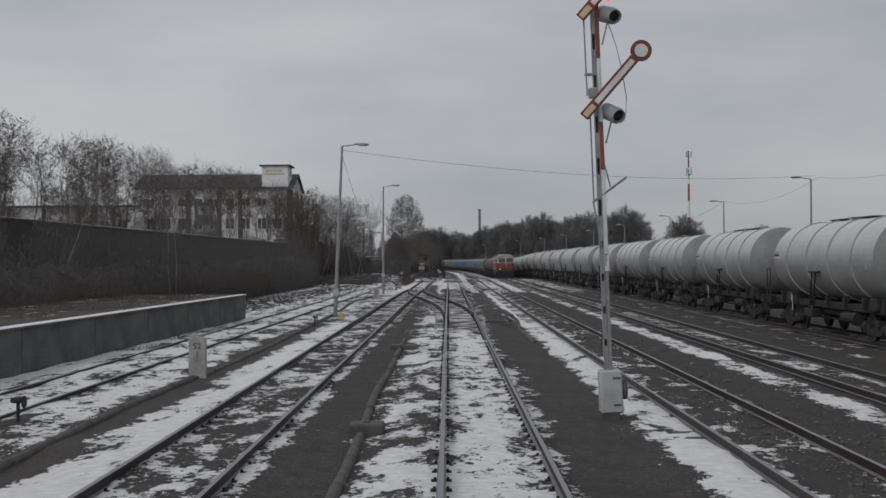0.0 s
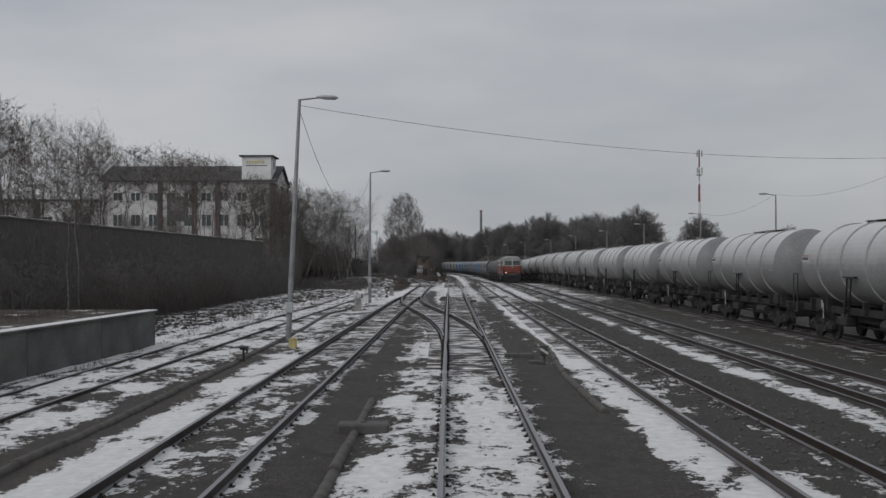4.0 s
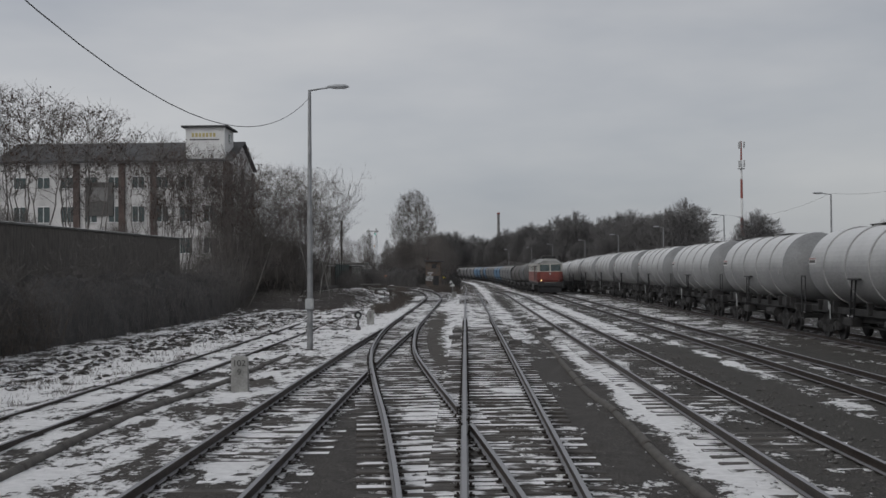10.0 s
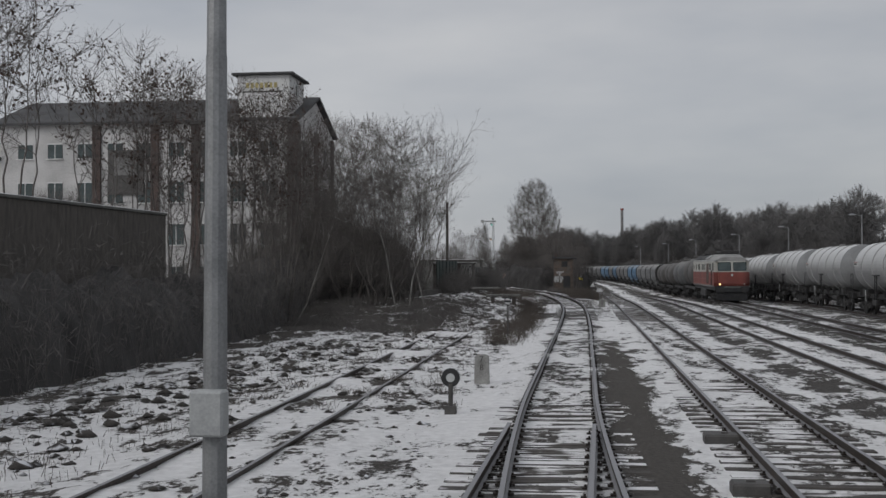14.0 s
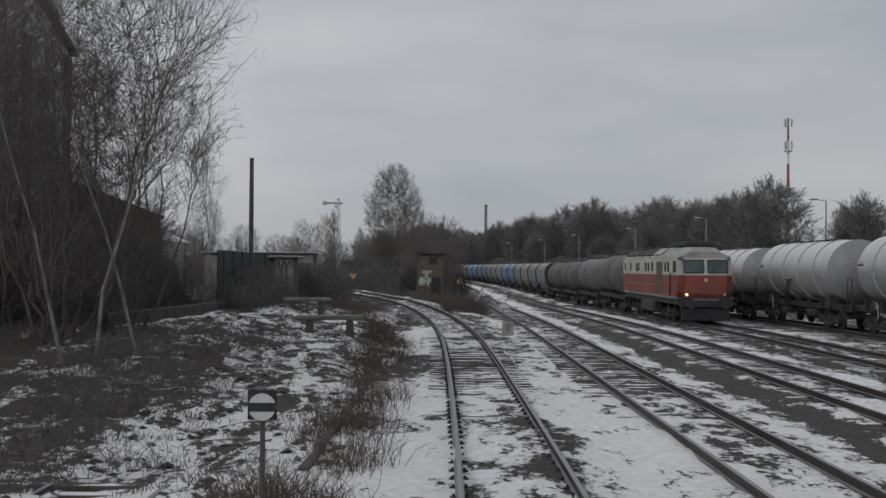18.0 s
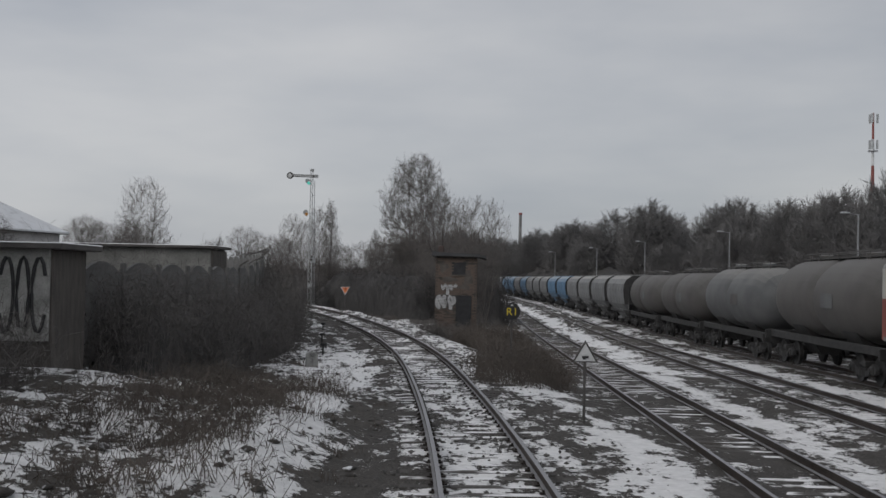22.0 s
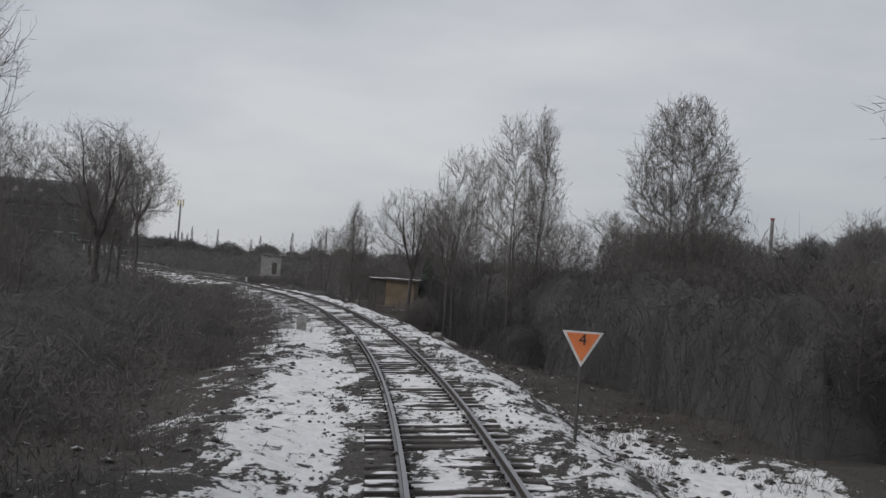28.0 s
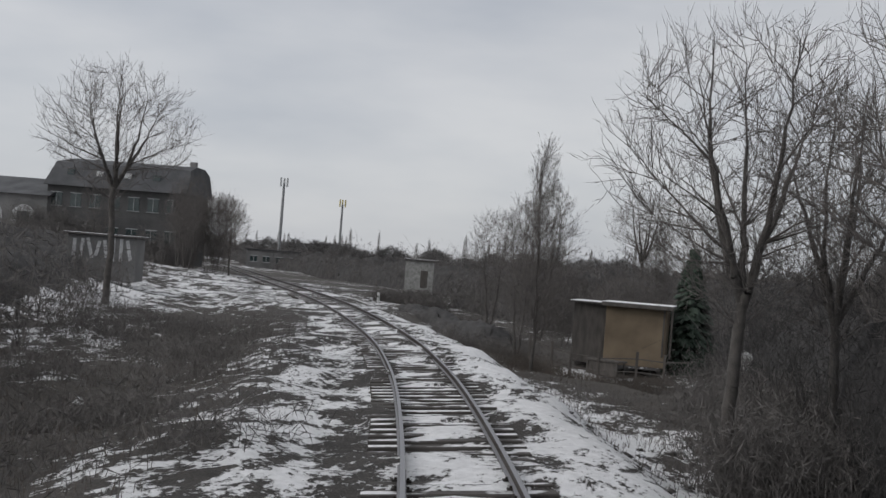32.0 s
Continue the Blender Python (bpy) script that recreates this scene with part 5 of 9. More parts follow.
    part("crank_lever", bm, M_GALV, t)
    cbm = B()
    pts = [(0.2, 0.0, 7.6), (0.36, 0, 7.1), (0.46, 0, 6.6), (0.52, 0, 6.1), (0.50, 0, 5.8), (0.38, 0, 5.7)]
    hose(cbm, pts, 0.011, 5)
    part("lamp_cable", cbm, M_GREYBOX, t)
    return t


semaphore_near((3.05, 24.5, -0.3)).rotation_euler = (0, radians(-1.9), 0)


def semaphore_far(at, rz):
    t = thing("lattice_semaphore", at, "pale lattice semaphore signal with a level white arm", "railway signal", rz=rz)
    H = 9.65
    for sx in (-1, 1):
        for sy in (-1, 1):
            bm = B()
            rod(bm, (sx * 0.125, sy * 0.11, 0), (sx * 0.07, sy * 0.07, H), 0.026, 0.022, 4)
            part("leg", bm, M_GREYBOX, t)
    n_ = 38
    for k in range(n_):
        z0, z1 = H * k / n_, H * (k + 1) / n_
        w0, w1 = 0.125 - 0.055 * k / n_, 0.125 - 0.055 * (k + 1) / n_
        d0, d1 = 0.11 - 0.04 * k / n_, 0.11 - 0.04 * (k + 1) / n_
        bm = B()
        s = 1 if k % 2 else -1
        for y in (-1, 1):
            rod(bm, (-s * w0, y * d0, z0), (s * w1, y * d1, z1), 0.017, n=4)
        for x in (-1, 1):
            rod(bm, (x * w0, -s * d0, z0), (x * w1, s * d1, z1), 0.017, n=4)
        part("lattice_bar", bm, M_GREYBOX, t)
    bm = B()
    box(bm, (0, 0, H + 0.05), (0.26, 0.24, 0.16), 0.03)
    part("cap", bm, M_GREYBOX, t)
    bm = B()
    box(bm, (-0.55, -0.2, H - 0.35), (1.5, 0.035, 0.17), 0.01)
    lathe(bm, [(-0.02, 0.21), (0.02, 0.21)], 24, "Y", (-1.38, -0.2, H - 0.35))
    arm = part("arm", bm, M_IRON, t, "dark rimmed white signal arm")
    bm = B()
    box(bm, (-0.55, -0.222, H - 0.35), (1.2, 0.012, 0.07))
    lathe(bm, [(-0.03, 0.135), (-0.02, 0.135)], 20, "Y", (-1.38, -0.2, H - 0.35))
    part("arm_face", bm, M_WHITE, arm)
    bm = B()
    box(bm, (0.27, -0.2, H - 0.35), (0.26, 0.05, 0.22), 0.02)
    part("counterweight", bm, M_GREYBOX, arm)
    bm = B()
    lathe(bm, [(-0.2, 0.13), (0.05, 0.15), (0.12, 0.1)], 16, "Y", (-0.27, -0.15, H - 0.65))
    sp = part("spectacle", bm, M_GREYBOX, t, smooth=True)
    bm = B()
    lathe(bm, [(-0.26, 0.1), (-0.2, 0.11)], 16, "Y", (-0.2, -0.2, H - 0.82))
    part("green_lens", bm, M_TURQ, sp, "green signal glass")
    bm = B()
    lathe(bm, [(-0.2, 0.15), (0.1, 0.17), (0.2, 0.12)], 16, "Y", (-0.34, -0.1, H - 2.65))
    lmp = part("lower_lamp", bm, M_GREYBOX, t, "round lower lamp", True)
    bm = B()
    lathe(bm, [(-0.24, 0.1), (-0.2, 0.11)], 16, "Y", (-0.30, -0.12, H - 2.78))
    part("amber_lens", bm, M_AMBER, lmp)
    # drive rods beside the post, with their guide brackets
    for x, top in ((0.21, 3.8), (0.34, H - 0.6)):
        bm = B()
        rod(bm, (x, -0.02, 0.1), (x - (0.16 if top > 5 else 0.0), -0.02, top), 0.016, n=6)
        part("drive_rod", bm, M_GALV, t)
    for k in range(7):
        bm = B()
        z = 1.2 + 1.15 * k
        box(bm, (0.20 - 0.012 * k, -0.02, z), (0.34 - 0.02 * k, 0.05, 0.035), 0.005)
        part("rod_bracket", bm, M_GALV, t)
    # rounded housing of the signal pulley, with its wheel and hub
    bm = B()
    extrude(bm, [(0.05, 3.82), (0.34, 3.82), (0.35, 4.00)] + [(0.15 + 0.20 * math.cos(q), 4.00 + 0.22 * math.sin(q)) for q in np.linspace(0.15, math.pi * 0.62, 8)] + [(0.05, 4.20)], -0.09, 0.09, "Y")
    ph = part("pulley_housing", bm, M_GREYBOX, t, "pale rounded sheet-metal pulley housing")
    for z in (4.18, 3.98):
        bm = B()
        lathe(bm, [(-0.17, 0.02), (-0.17, 0.07), (-0.10, 0.075), (-0.10, 0.02)], 14, "Y", (0.09, 0, z))
        part("pulley_wheel", bm, M_IRON, ph)
    bm = B()
    box(bm, (0.0, -0.14, 2.38), (0.29, 0.02, 0.28), 0.006)
    part("blank_plate", bm, M_GREYBOX, t, "pale blank metal plate")
    bm = B()
    box(bm, (0.16, -0.06, 0.45), (0.16, 0.16, 0.42), 0.02)
    part("crank_box", bm, M_IRON, t)
    bm = B()
    box(bm, (0, 0, -0.1), (0.6, 0.6, 0.5), 0.03)
    part("foot", bm, M_CONC, t)
    return t


semaphore_far((-14.31, 246.9, -0.28), 8)


def disc_sign(at, rz):
    t = thing("speed_start_sign", at, "round black sign with yellow writing on a thin post", "railway sign", rz=rz)
    bm = B()
    rod(bm, (0, 0, -0.4), (0, 0, 1.75), 0.03, n=8)
    part("post", bm, M_IRON, t)
    bm = B()
    lathe(bm, [(-0.015, 0.275), (0.015, 0.275)], 28, "Y", (0, -0.05, 1.9))
    d = part("disc", bm, M_BLACK, t)
    text_on(d, "R", 0.35, (-0.085, -0.072, 1.88), 90, 0, M_YELLOW_SIGN, "yellow letter")
    text_on(d, "1", 0.35, (0.115, -0.072, 1.88), 90, 0, M_YELLOW_SIGN, "yellow figure")
    bm = B()
    box(bm, (0, -0.075, 2.10), (0.07, 0.012, 0.045))
    part("white_dot", bm, M_WHITE, d)
    return t


disc_sign((-2.72, 212.2, -0.2), 4)


def triangle(bm, r, y0, y1, down, at):
    k = -1 if down else 1
    extrude(bm, [(at[0] - r, at[2] - k * r * 0.55), (at[0] + r, at[2] - k * r * 0.55), (at[0], at[2] + k * r * 1.15)], y0, y1, "Y")


t4 = thing("speed_warning_sign", (-14.42, 268.3, -0.55), "orange triangular sign with a black figure four on a thin post", "railway sign", rz=12)
bm = B()
rod(bm, (0, 0, -0.5), (0, 0, 1.75), 0.03, n=8)
part("post", bm, M_IRON, t4)
bm = B()
triangle(bm, 0.39, -0.06, -0.03, True, (0, 0, 2.16))
pl = part("plate", bm, M_WHITE, t4, "pale border")
bm = B()
triangle(bm, 0.315, -0.068, -0.061, True, (0, 0, 2.165))
part("orange_field", bm, M_ORANGE, pl)
text_on(pl, "4", 0.31, (0, -0.074, 2.21), 90, 0, M_BLACK, "black figure")

tw = thing("warning_sign", (-1.66, 199.0, -0.2), "weathered triangular sign with a dark border and pictogram", "railway sign", rz=3)
bm = B()
rod(bm, (0, 0, -0.4), (0, 0, 1.3), 0.03, n=8)
part("post", bm, M_IRON, tw)
bm = B()
triangle(bm, 0.27, -0.05, -0.03, False, (0, 0, 1.40))
pl = part("plate", bm, M_IRON, tw)
bm = B()
triangle(bm, 0.215, -0.06, -0.051, False, (0, 0, 1.395))
part("pale_field", bm, M_WHITE, pl)
bm = B()
box(bm, (0, -0.066, 1.36), (0.14, 0.008, 0.05))
box(bm, (-0.02, -0.066, 1.325), (0.06, 0.008, 0.03))
part("pictogram", bm, M_BLACK, pl)

hs = thing("half_round_sign", (-1.3, 182.6, -0.2), "white half-round sign with a dark rim above a small white board", "railway sign")
bm = B()
rod(bm, (0, 0, -0.4), (0, 0, 1.35), 0.025, n=8)
part("post", bm, M_GALV, hs)
for nm, r, m, y0 in (("half_disc", 0.27, M_WHITE, -0.05), ("dark_rim", 0.235, M_IRON, -0.062), ("pale_field", 0.205, M_WHITE, -0.074)):
    bm = B()
    extrude(bm, [(r * math.cos(a), 1.16 + 0.04 * (0.27 - r) / 0.065 * 0.5 + r * math.sin(a)) for a in np.linspace(0, math.pi, 15)], y0, y0 + 0.011, "Y")
    part(nm, bm, m, hs)

ds = thing("dwarf_signal", (-5.35, 119.8, -0.2), "small black post with a round white-faced disc", "railway signal")
bm = B()
rod(bm, (0, 0, -0.2), (0, 0, 0.6), 0.05, n=8)
box(bm, (0, 0, 0.05), (0.24, 0.2, 0.2), 0.02)
part("post", bm, M_IRON, ds)
bm = B()
lathe(bm, [(-0.03, 0.19), (0.05, 0.19)], 20, "Y", (0, 0, 0.72))
dd = part("disc", bm, M_BLACK, ds)
bm = B()
lathe(bm, [(-0.04, 0.09), (-0.031, 0.09)], 14, "Y", (0, 0, 0.72))
part("white_face", bm, M_WHITE, dd)

ds2 = thing("shunting_disc", (-5.8, 145.0, -0.15), "white disc with black bar on a dark square plate", "railway sign")
bm = B()
rod(bm, (0, 0, -0.3), (0, 0, 1.42), 0.028, n=8)
part("post", bm, M_IRON, ds2)
bm = B()
box(bm, (0, -0.04, 1.52), (0.29, 0.02, 0.30), 0.01)
pl = part("back_plate", bm, M_BLACK, ds2)
bm = B()
lathe(bm, [(-0.066, 0.135), (-0.052, 0.135)], 24, "Y", (0, 0, 1.50))
part("white_disc", bm, M_WHITE, pl)
bm = B()
box(bm, (0, -0.070, 1.50), (0.265, 0.008, 0.085))
part("black_bar", bm, M_BLACK, pl)


def pulley(at, rz=0):
    t = thing("wire_pulley", at, "dark iron signal-wire pulley on a short post", "wire pulley", "signal wire gear", rz=rz)
    bm = B()
    rod(bm, (0, 0, -0.2), (0, 0, 0.36), 0.035, n=8)
    part("post", bm, M_GRIME, t)
    bm = B()
    box(bm, (0, 0.0, 0.40), (0.20, 0.30, 0.10), 0.03)
    part("hood", bm, M_GRIME, t)
    bm = B()
    lathe(bm, [(0.09, 0.10), (0.11, 0.12), (0.13, 0.10)], 14, "X", (0, 0, 0.36))
    part("pulley_wheel", bm, M_GRIME, t, smooth=True)
    return t


for x, y in ((-6.18, 55.6), (-7.9, 24), (-10.7, 226), (-9.6, 218), (-12.1, 237)):
    pulley((x, y, gz(x, y)))

def conduit(name, pts, r, label, material=M_DUCT):
    t = thing(name, (0, 0, 0), label, "cable duct", "signal wire gear")
    q = spline(pts, 1.9)
    for a, b in zip(q, q[1:]):
        d = b - a
        bm = B()
        h2 = float(np.linalg.norm(d)) / 2 + 0.03
        lathe(bm, [(-h2, r * 0.9), (-h2 + 0.04, r * 1.12), (-h2 + 0.12, r * 1.12), (-h2 + 0.16, r), (h2 - 0.02, r * 0.97), (h2, r * 0.8)], 10, "Y")
        ob = part("duct_piece", bm, material, t, smooth=True)
        c = (a + b) / 2
        ob.matrix_basis = pose(c[0], c[1], gz(c[0], c[1]) + r * 0.1, 0, 0, -math.degrees(math.atan2(d[0], d[1])))
    return t


conduit("wire_duct", [(-1.5, 10), (-1.47, 18), (-1.5, 22), (-1.63, 28), (-1.62, 34), (-1.66, 46)], 0.088, "low mossy brown signal-wire duct on the ground")
conduit("wire_duct", [(3.1, 44), (3.1, 52), (3.4, 60), (3.3, 69), (2.95, 80), (3.0, 87), (2.86, 92), (3.07, 105), (3.15, 117)], 0.088, "low mossy brown signal-wire duct on the ground")
conduit("wire_duct", [(-6.4, 16), (-6.6, 26), (-6.3, 38), (-6.3, 50), (-6.5, 70), (-6.9, 86), (-6.5, 93), (-6.3, 103)], 0.088, "low mossy brown signal-wire duct on the ground")
conduit("wire_duct", [(-6.0, 150), (-5.9, 158), (-5.9, 166), (-6.1, 176), (-6.5, 188)], 0.088, "low mossy brown signal-wire duct on the ground")

for x, y, s in ((-1.42, 22.8, (0.6, 0.5, 0.26)), (-1.5, 41.5, (0.9, 0.5, 0.2)), (-0.3, 116.3, (0.7, 0.4, 0.22)), (-0.5, 112, (0.5, 0.4, 0.2)), (3.8, 118, (0.8, 0.4, 0.2)), (2.2, 57, (0.9, 0.35, 0.18)), (1.9, 108, (0.5, 0.3, 0.25))):
    bm = B()
    box(bm, (0, 0, 0.05), s, 0.03)
    bx = thing("wire_box", (x, y, -0.2), "low dark iron signal-wire box", "wire box", "signal wire gear")
    part("cover", bm, M_IRON, bx)
    bm = B()
    box(bm, (0, 0, 0.05 + s[2] / 2), (0.12, 0.08, 0.05), 0.01)
    part("grip", bm, M_IRON, bx)

yb = thing("yellow_cable_post", (-5.45, 61.1, -0.2), "small faded yellow plastic cable post", "cable post")
bm = B()
box(bm, (0, 0, 0.14), (0.26, 0.22, 0.30), 0.03)
part("body", bm, M_YELLOW, yb)
bm = B()
box(bm, (0, 0, 0.31), (0.29, 0.25, 0.05), 0.02)
part("cap", bm, M_YELLOW, yb)


def mast(at, h, label, stripes=True):
    t = thing("radio_mast", at, label, "radio mast")
    k = 7
    for i in range(k):
        bm = B()
        z0, z1 = h * i / k, h * (i + 1) / k
        rod(bm, (0, 0, z0), (0, 0, z1), 0.75 - 0.07 * i, 0.75 - 0.07 * (i + 1), 8)
        part("mast_section", bm, (M_RED if i % 2 == 0 else M_WHITE) if stripes else M_GALV, t)
    for z in (h * 0.83, h * 0.97):
        for s in range(3):
            bm = B()
            a = s * 2.09
            box(bm, (1.1 * math.cos(a), 1.1 * math.sin(a), z), (0.5, 0.4, 2.4), 0.05)
            part("antenna", bm, M_GREYBOX, t)
    bm = B()
    lathe(bm, [(h * 0.79, 1.3), (h * 0.79 + 0.3, 1.3)], 10, "Z")
    part("platform", bm, M_GALV, t)
    return t


mast((100.0, 472, -0.3), 48.3, "red and white striped radio mast")

# ---------------- trees and scrub ----------------
def tubes(segs, sides=4):
    """Tapered tubes for (start, end, r0, r1) rows in one mesh."""
    s = np.array(segs, float)
    a, b, r0, r1 = s[:, 0:3], s[:, 3:6], s[:, 6], s[:, 7]
    d = b - a
    d /= np.maximum(np.linalg.norm(d, axis=1), 1e-6)[:, None]
    ref = np.where(np.abs(d[:, 2:3]) > 0.9, np.array([[1.0, 0, 0]]), np.array([[0, 0, 1.0]]))
    u = np.cross(d, ref)
    u /= np.linalg.norm(u, axis=1)[:, None]
    v = np.cross(d, u)
    m = len(s)
    ang = np.arange(sides) * 2 * np.pi / sides
    ring = u[:, None, :] * np.cos(ang)[None, :, None] + v[:, None, :] * np.sin(ang)[None, :, None]
    vs = np.concatenate([a[:, None] + ring * r0[:, None, None], b[:, None] + ring * r1[:, None, None]], 1).reshape(-1, 3)
    k = np.arange(sides)
    f = np.stack([k, (k + 1) % sides, sides + (k + 1) % sides, sides + k], 1)
    fs = (np.arange(m)[:, None, None] * 2 * sides + f[None]).reshape(-1, 4)
    return vs, fs


def quick_mesh(name, vs, fs, material):
    me = bpy.data.meshes.new(name)
    vs, fs = np.asarray(vs, np.float32), np.asarray(fs, np.int32)
    k = fs.shape[1]
    me.vertices.add(len(vs))
    me.vertices.foreach_set("co", vs.ravel())
    me.loops.add(fs.size)
    me.loops.foreach_set("vertex_index", fs.ravel())
    me.polygons.add(len(fs))
    me.polygons.foreach_set("loop_start", np.arange(len(fs), dtype=np.int32) * k)
    me.update(calc_edges=True)
    me.materials.append(material)
    return me


def grow(seed, h, width, stems=1, bole=0.25, up=0.5, depth=4, fan=5, twig=0.010, r0=None, boughs=0, reach=(0.62, 0.28), wander=0.10):
    """Branch rows of a bare tree: stems, boughs, branches, twigs."""
    rng = np.random.default_rng(seed)
    trunk, crown, tips = [], [], []
    r0 = r0 or h * 0.013

    def run(p, d, length, r, level, out):
        n = 4 if level < 2 else 3 if level < depth else 2
        pts = [(p, r)]
        q = p.copy()
        for k in range(n):
            d = d + rng.normal(0, (wander if level == 0 else 0.10) + 0.05 * level, 3) + np.array([0, 0, 0.06 * up])
            d /= np.linalg.norm(d)
            q2 = q + d * length / n
            ra, rb = r * (1 - 0.75 * k / n), r * (1 - 0.75 * (k + 1) / n)
            out.append((*q, *q2, max(ra, twig), max(rb, twig * 0.7)))
            q = q2
            pts.append((q.copy(), rb))
        if level >= depth:
            tips.append(q)
            return
        m = fan + int(rng.integers(0, 3)) + (2 if level == 0 else 0)
        if level == 0 and boughs:
            m = boughs
        if level == 1:
            m = max(2, round(m * min(1.0, length / (0.24 * h))))
        for k in range(m):
            t = (bole if level == 0 else 0.2) + (1 - (bole if level == 0 else 0.2)) * (k + rng.random()) / m
            i = min(int(t * n), n - 1)
            base = pts[i][0] + (pts[i + 1][0] - pts[i][0]) * (t * n - i)
            az = rng.random() * 6.283 + k * 2.4
            side = np.array([math.cos(az), math.sin(az), 0])
            perp = side - d * np.dot(side, d)
            perp /= max(np.linalg.norm(perp), 1e-6)
            spread = (0.95 if level == 0 else 0.85) * width * (1 - 0.35 * t if level == 0 else 1)
            dd = d * (1 - 0.2 * width) + perp * spread + np.array([0, 0, 0.35 * up])
            dd /= np.linalg.norm(dd)
            ln = length * (reach[0] - reach[1] * t) * rng.uniform(0.75, 1.2) if level == 0 else length * rng.uniform(0.42, 0.68)
            run(base, dd, ln, max(r * (0.55 - 0.2 * t), twig), level + 1, crown)
    for k in range(stems):
        lean = rng.normal(0, 0.5 * wander if stems == 1 else 0.22, 3)
        lean[2] = 1
        run(np.array([rng.normal(0, 0.15) if stems > 1 else 0, rng.normal(0, 0.15) if stems > 1 else 0, -0.3]), lean / np.linalg.norm(lean), h * rng.uniform(0.85, 1.0), r0 / (stems ** 0.4), 0, trunk)
    return trunk, crown, np.array(tips)


def sprays(points, seed, size, count, scatter, thin=0.03, rise=0.5):
    """Fine end twigs: slender slips of wood, fanning up and out round the points."""
    rng = np.random.default_rng(seed + 100)
    p = np.repeat(points, count, 0) + rng.normal(0, scatter, (len(points) * count, 3))
    a = rng.normal(0, 1, p.shape) + np.array([0, 0, rise])
    a /= np.linalg.norm(a, axis=1)[:, None]
    b = np.cross(a, rng.normal(0, 1, p.shape))
    b /= np.linalg.norm(b, axis=1)[:, None]
    s = size * rng.uniform(0.5, 1.2, (len(p), 1))
    return np.stack([p - a * s * 0.5, p - b * thin, p + a * s * 0.5, p + b * thin], 1).reshape(-1, 3), np.arange(len(p) * 4).reshape(-1, 4)


def together(m1, m2):
    return np.concatenate([m1[0], m2[0]]), np.concatenate([m1[1], m2[1] + len(m1[0])])


def blobs(points, seed, size, material, name, count=2, scatter=0.3):
    """Small ragged leaf or seed clusters: crossed little diamonds round the points."""
    rng = np.random.default_rng(seed)
    p = np.repeat(points, count, 0) + rng.normal(0, scatter, (len(points) * count, 3))
    m = len(p)
    a = rng.normal(0, 1, (m, 3))
    a /= np.linalg.norm(a, axis=1)[:, None]
    b = np.cross(a, rng.normal(0, 1, (m, 3)))
    b /= np.linalg.norm(b, axis=1)[:, None]
    s = size * rng.uniform(0.5, 1.3, (m, 1))
    vs = np.stack([p - a * s, p - b * s * 0.5, p + a * s, p + b * s * 0.5], 1).reshape(-1, 3)
    fs = np.arange(m * 4).reshape(m, 4)
    return quick_mesh(name, vs, fs, material)


def tree(name, label, category, group, bark, seed, h, width, **kw):
    seeds, fine = kw.pop("seed_heads", 0), kw.pop("fine", None)
    twig_m = kw.pop("twig_material", M_TWIG)
    trunk, crown, tips = grow(seed, h, width, **kw)
    t = tagged(new(name), label, category, group)
    for nm, rows, mt, sd in (("trunk", trunk, bark, 7), ("crown", crown, twig_m, 3)):
        body = tubes(rows, sd)
        if fine and nm == "crown":
            body = together(body, sprays(tips, seed, *fine))
        ob = new(nm, quick_mesh(nm, *body, mt))
        ob.parent = t
    if seeds:
        pick = tips[np.random.default_rng(seed).random(len(tips)) < seeds]
        ob = tagged(new("seed_clusters", blobs(pick, seed, 0.10, M_SEED, "seed_clusters", 3, 0.14)), kind="stuff")
        ob.parent = t
    return t


def put(ob, x, y, s=1.0, rz=0.0, z=None, sz=None):
    zz = gz(x, y) if z is None else z
    m = Matrix.LocRotScale((x, y, zz), Euler((0, 0, radians(rz))), (s, s, sz or s))
    if ob.get("placed"):
        return copy_thing(ob, m @ Matrix.Diagonal((*(1 / k for k in ob.scale), 1)))
    ob.matrix_basis = m
    ob["placed"] = 1
    return ob


def crown_points(rng, count, h, bole, radius):
    """Points in a crown whose radius is a function of the height in it, closer together towards the outside."""
    out = []
    while len(out) < count:
        t, u, a = rng.random(), rng.random() ** 0.42, rng.random() * 6.283
        r = radius(t)
        if rng.random() * 1.02 < r / radius.most + 0.06:
            out.append((r * u * math.cos(a), r * u * math.sin(a), h * (bole + (1 - bole) * t)))
    return np.array(out)


def shaped(most, f):
    """A crown outline: its greatest radius and the share of it at each height."""
    def radius(t):
        return most * max(0.02, f(t))
    radius.most = most
    return radius


EGG = lambda t: math.sin(math.pi * (0.06 + 0.94 * t) ** 0.85) ** 0.75
DOME = lambda t: 0.55 + 0.45 * t / 0.35 if t < 0.35 else math.sqrt(max(0.0, 1 - ((t - 0.35) / 0.65) ** 2))
BOWL = lambda t: 0.22 + 0.78 * (t / 0.45) ** 0.8 if t < 0.45 else math.sqrt(max(0.0, 1 - ((t - 0.45) / 0.57) ** 2))
VASE = lambda t: 0.18 + 0.82 * (t / 0.72) ** 0.9 if t < 0.72 else math.sqrt(max(0.0, 1 - ((t - 0.72) / 0.30) ** 2))
CONE = lambda t: min(1.0, 0.35 + 3.2 * t) * (1 - t) ** 0.62


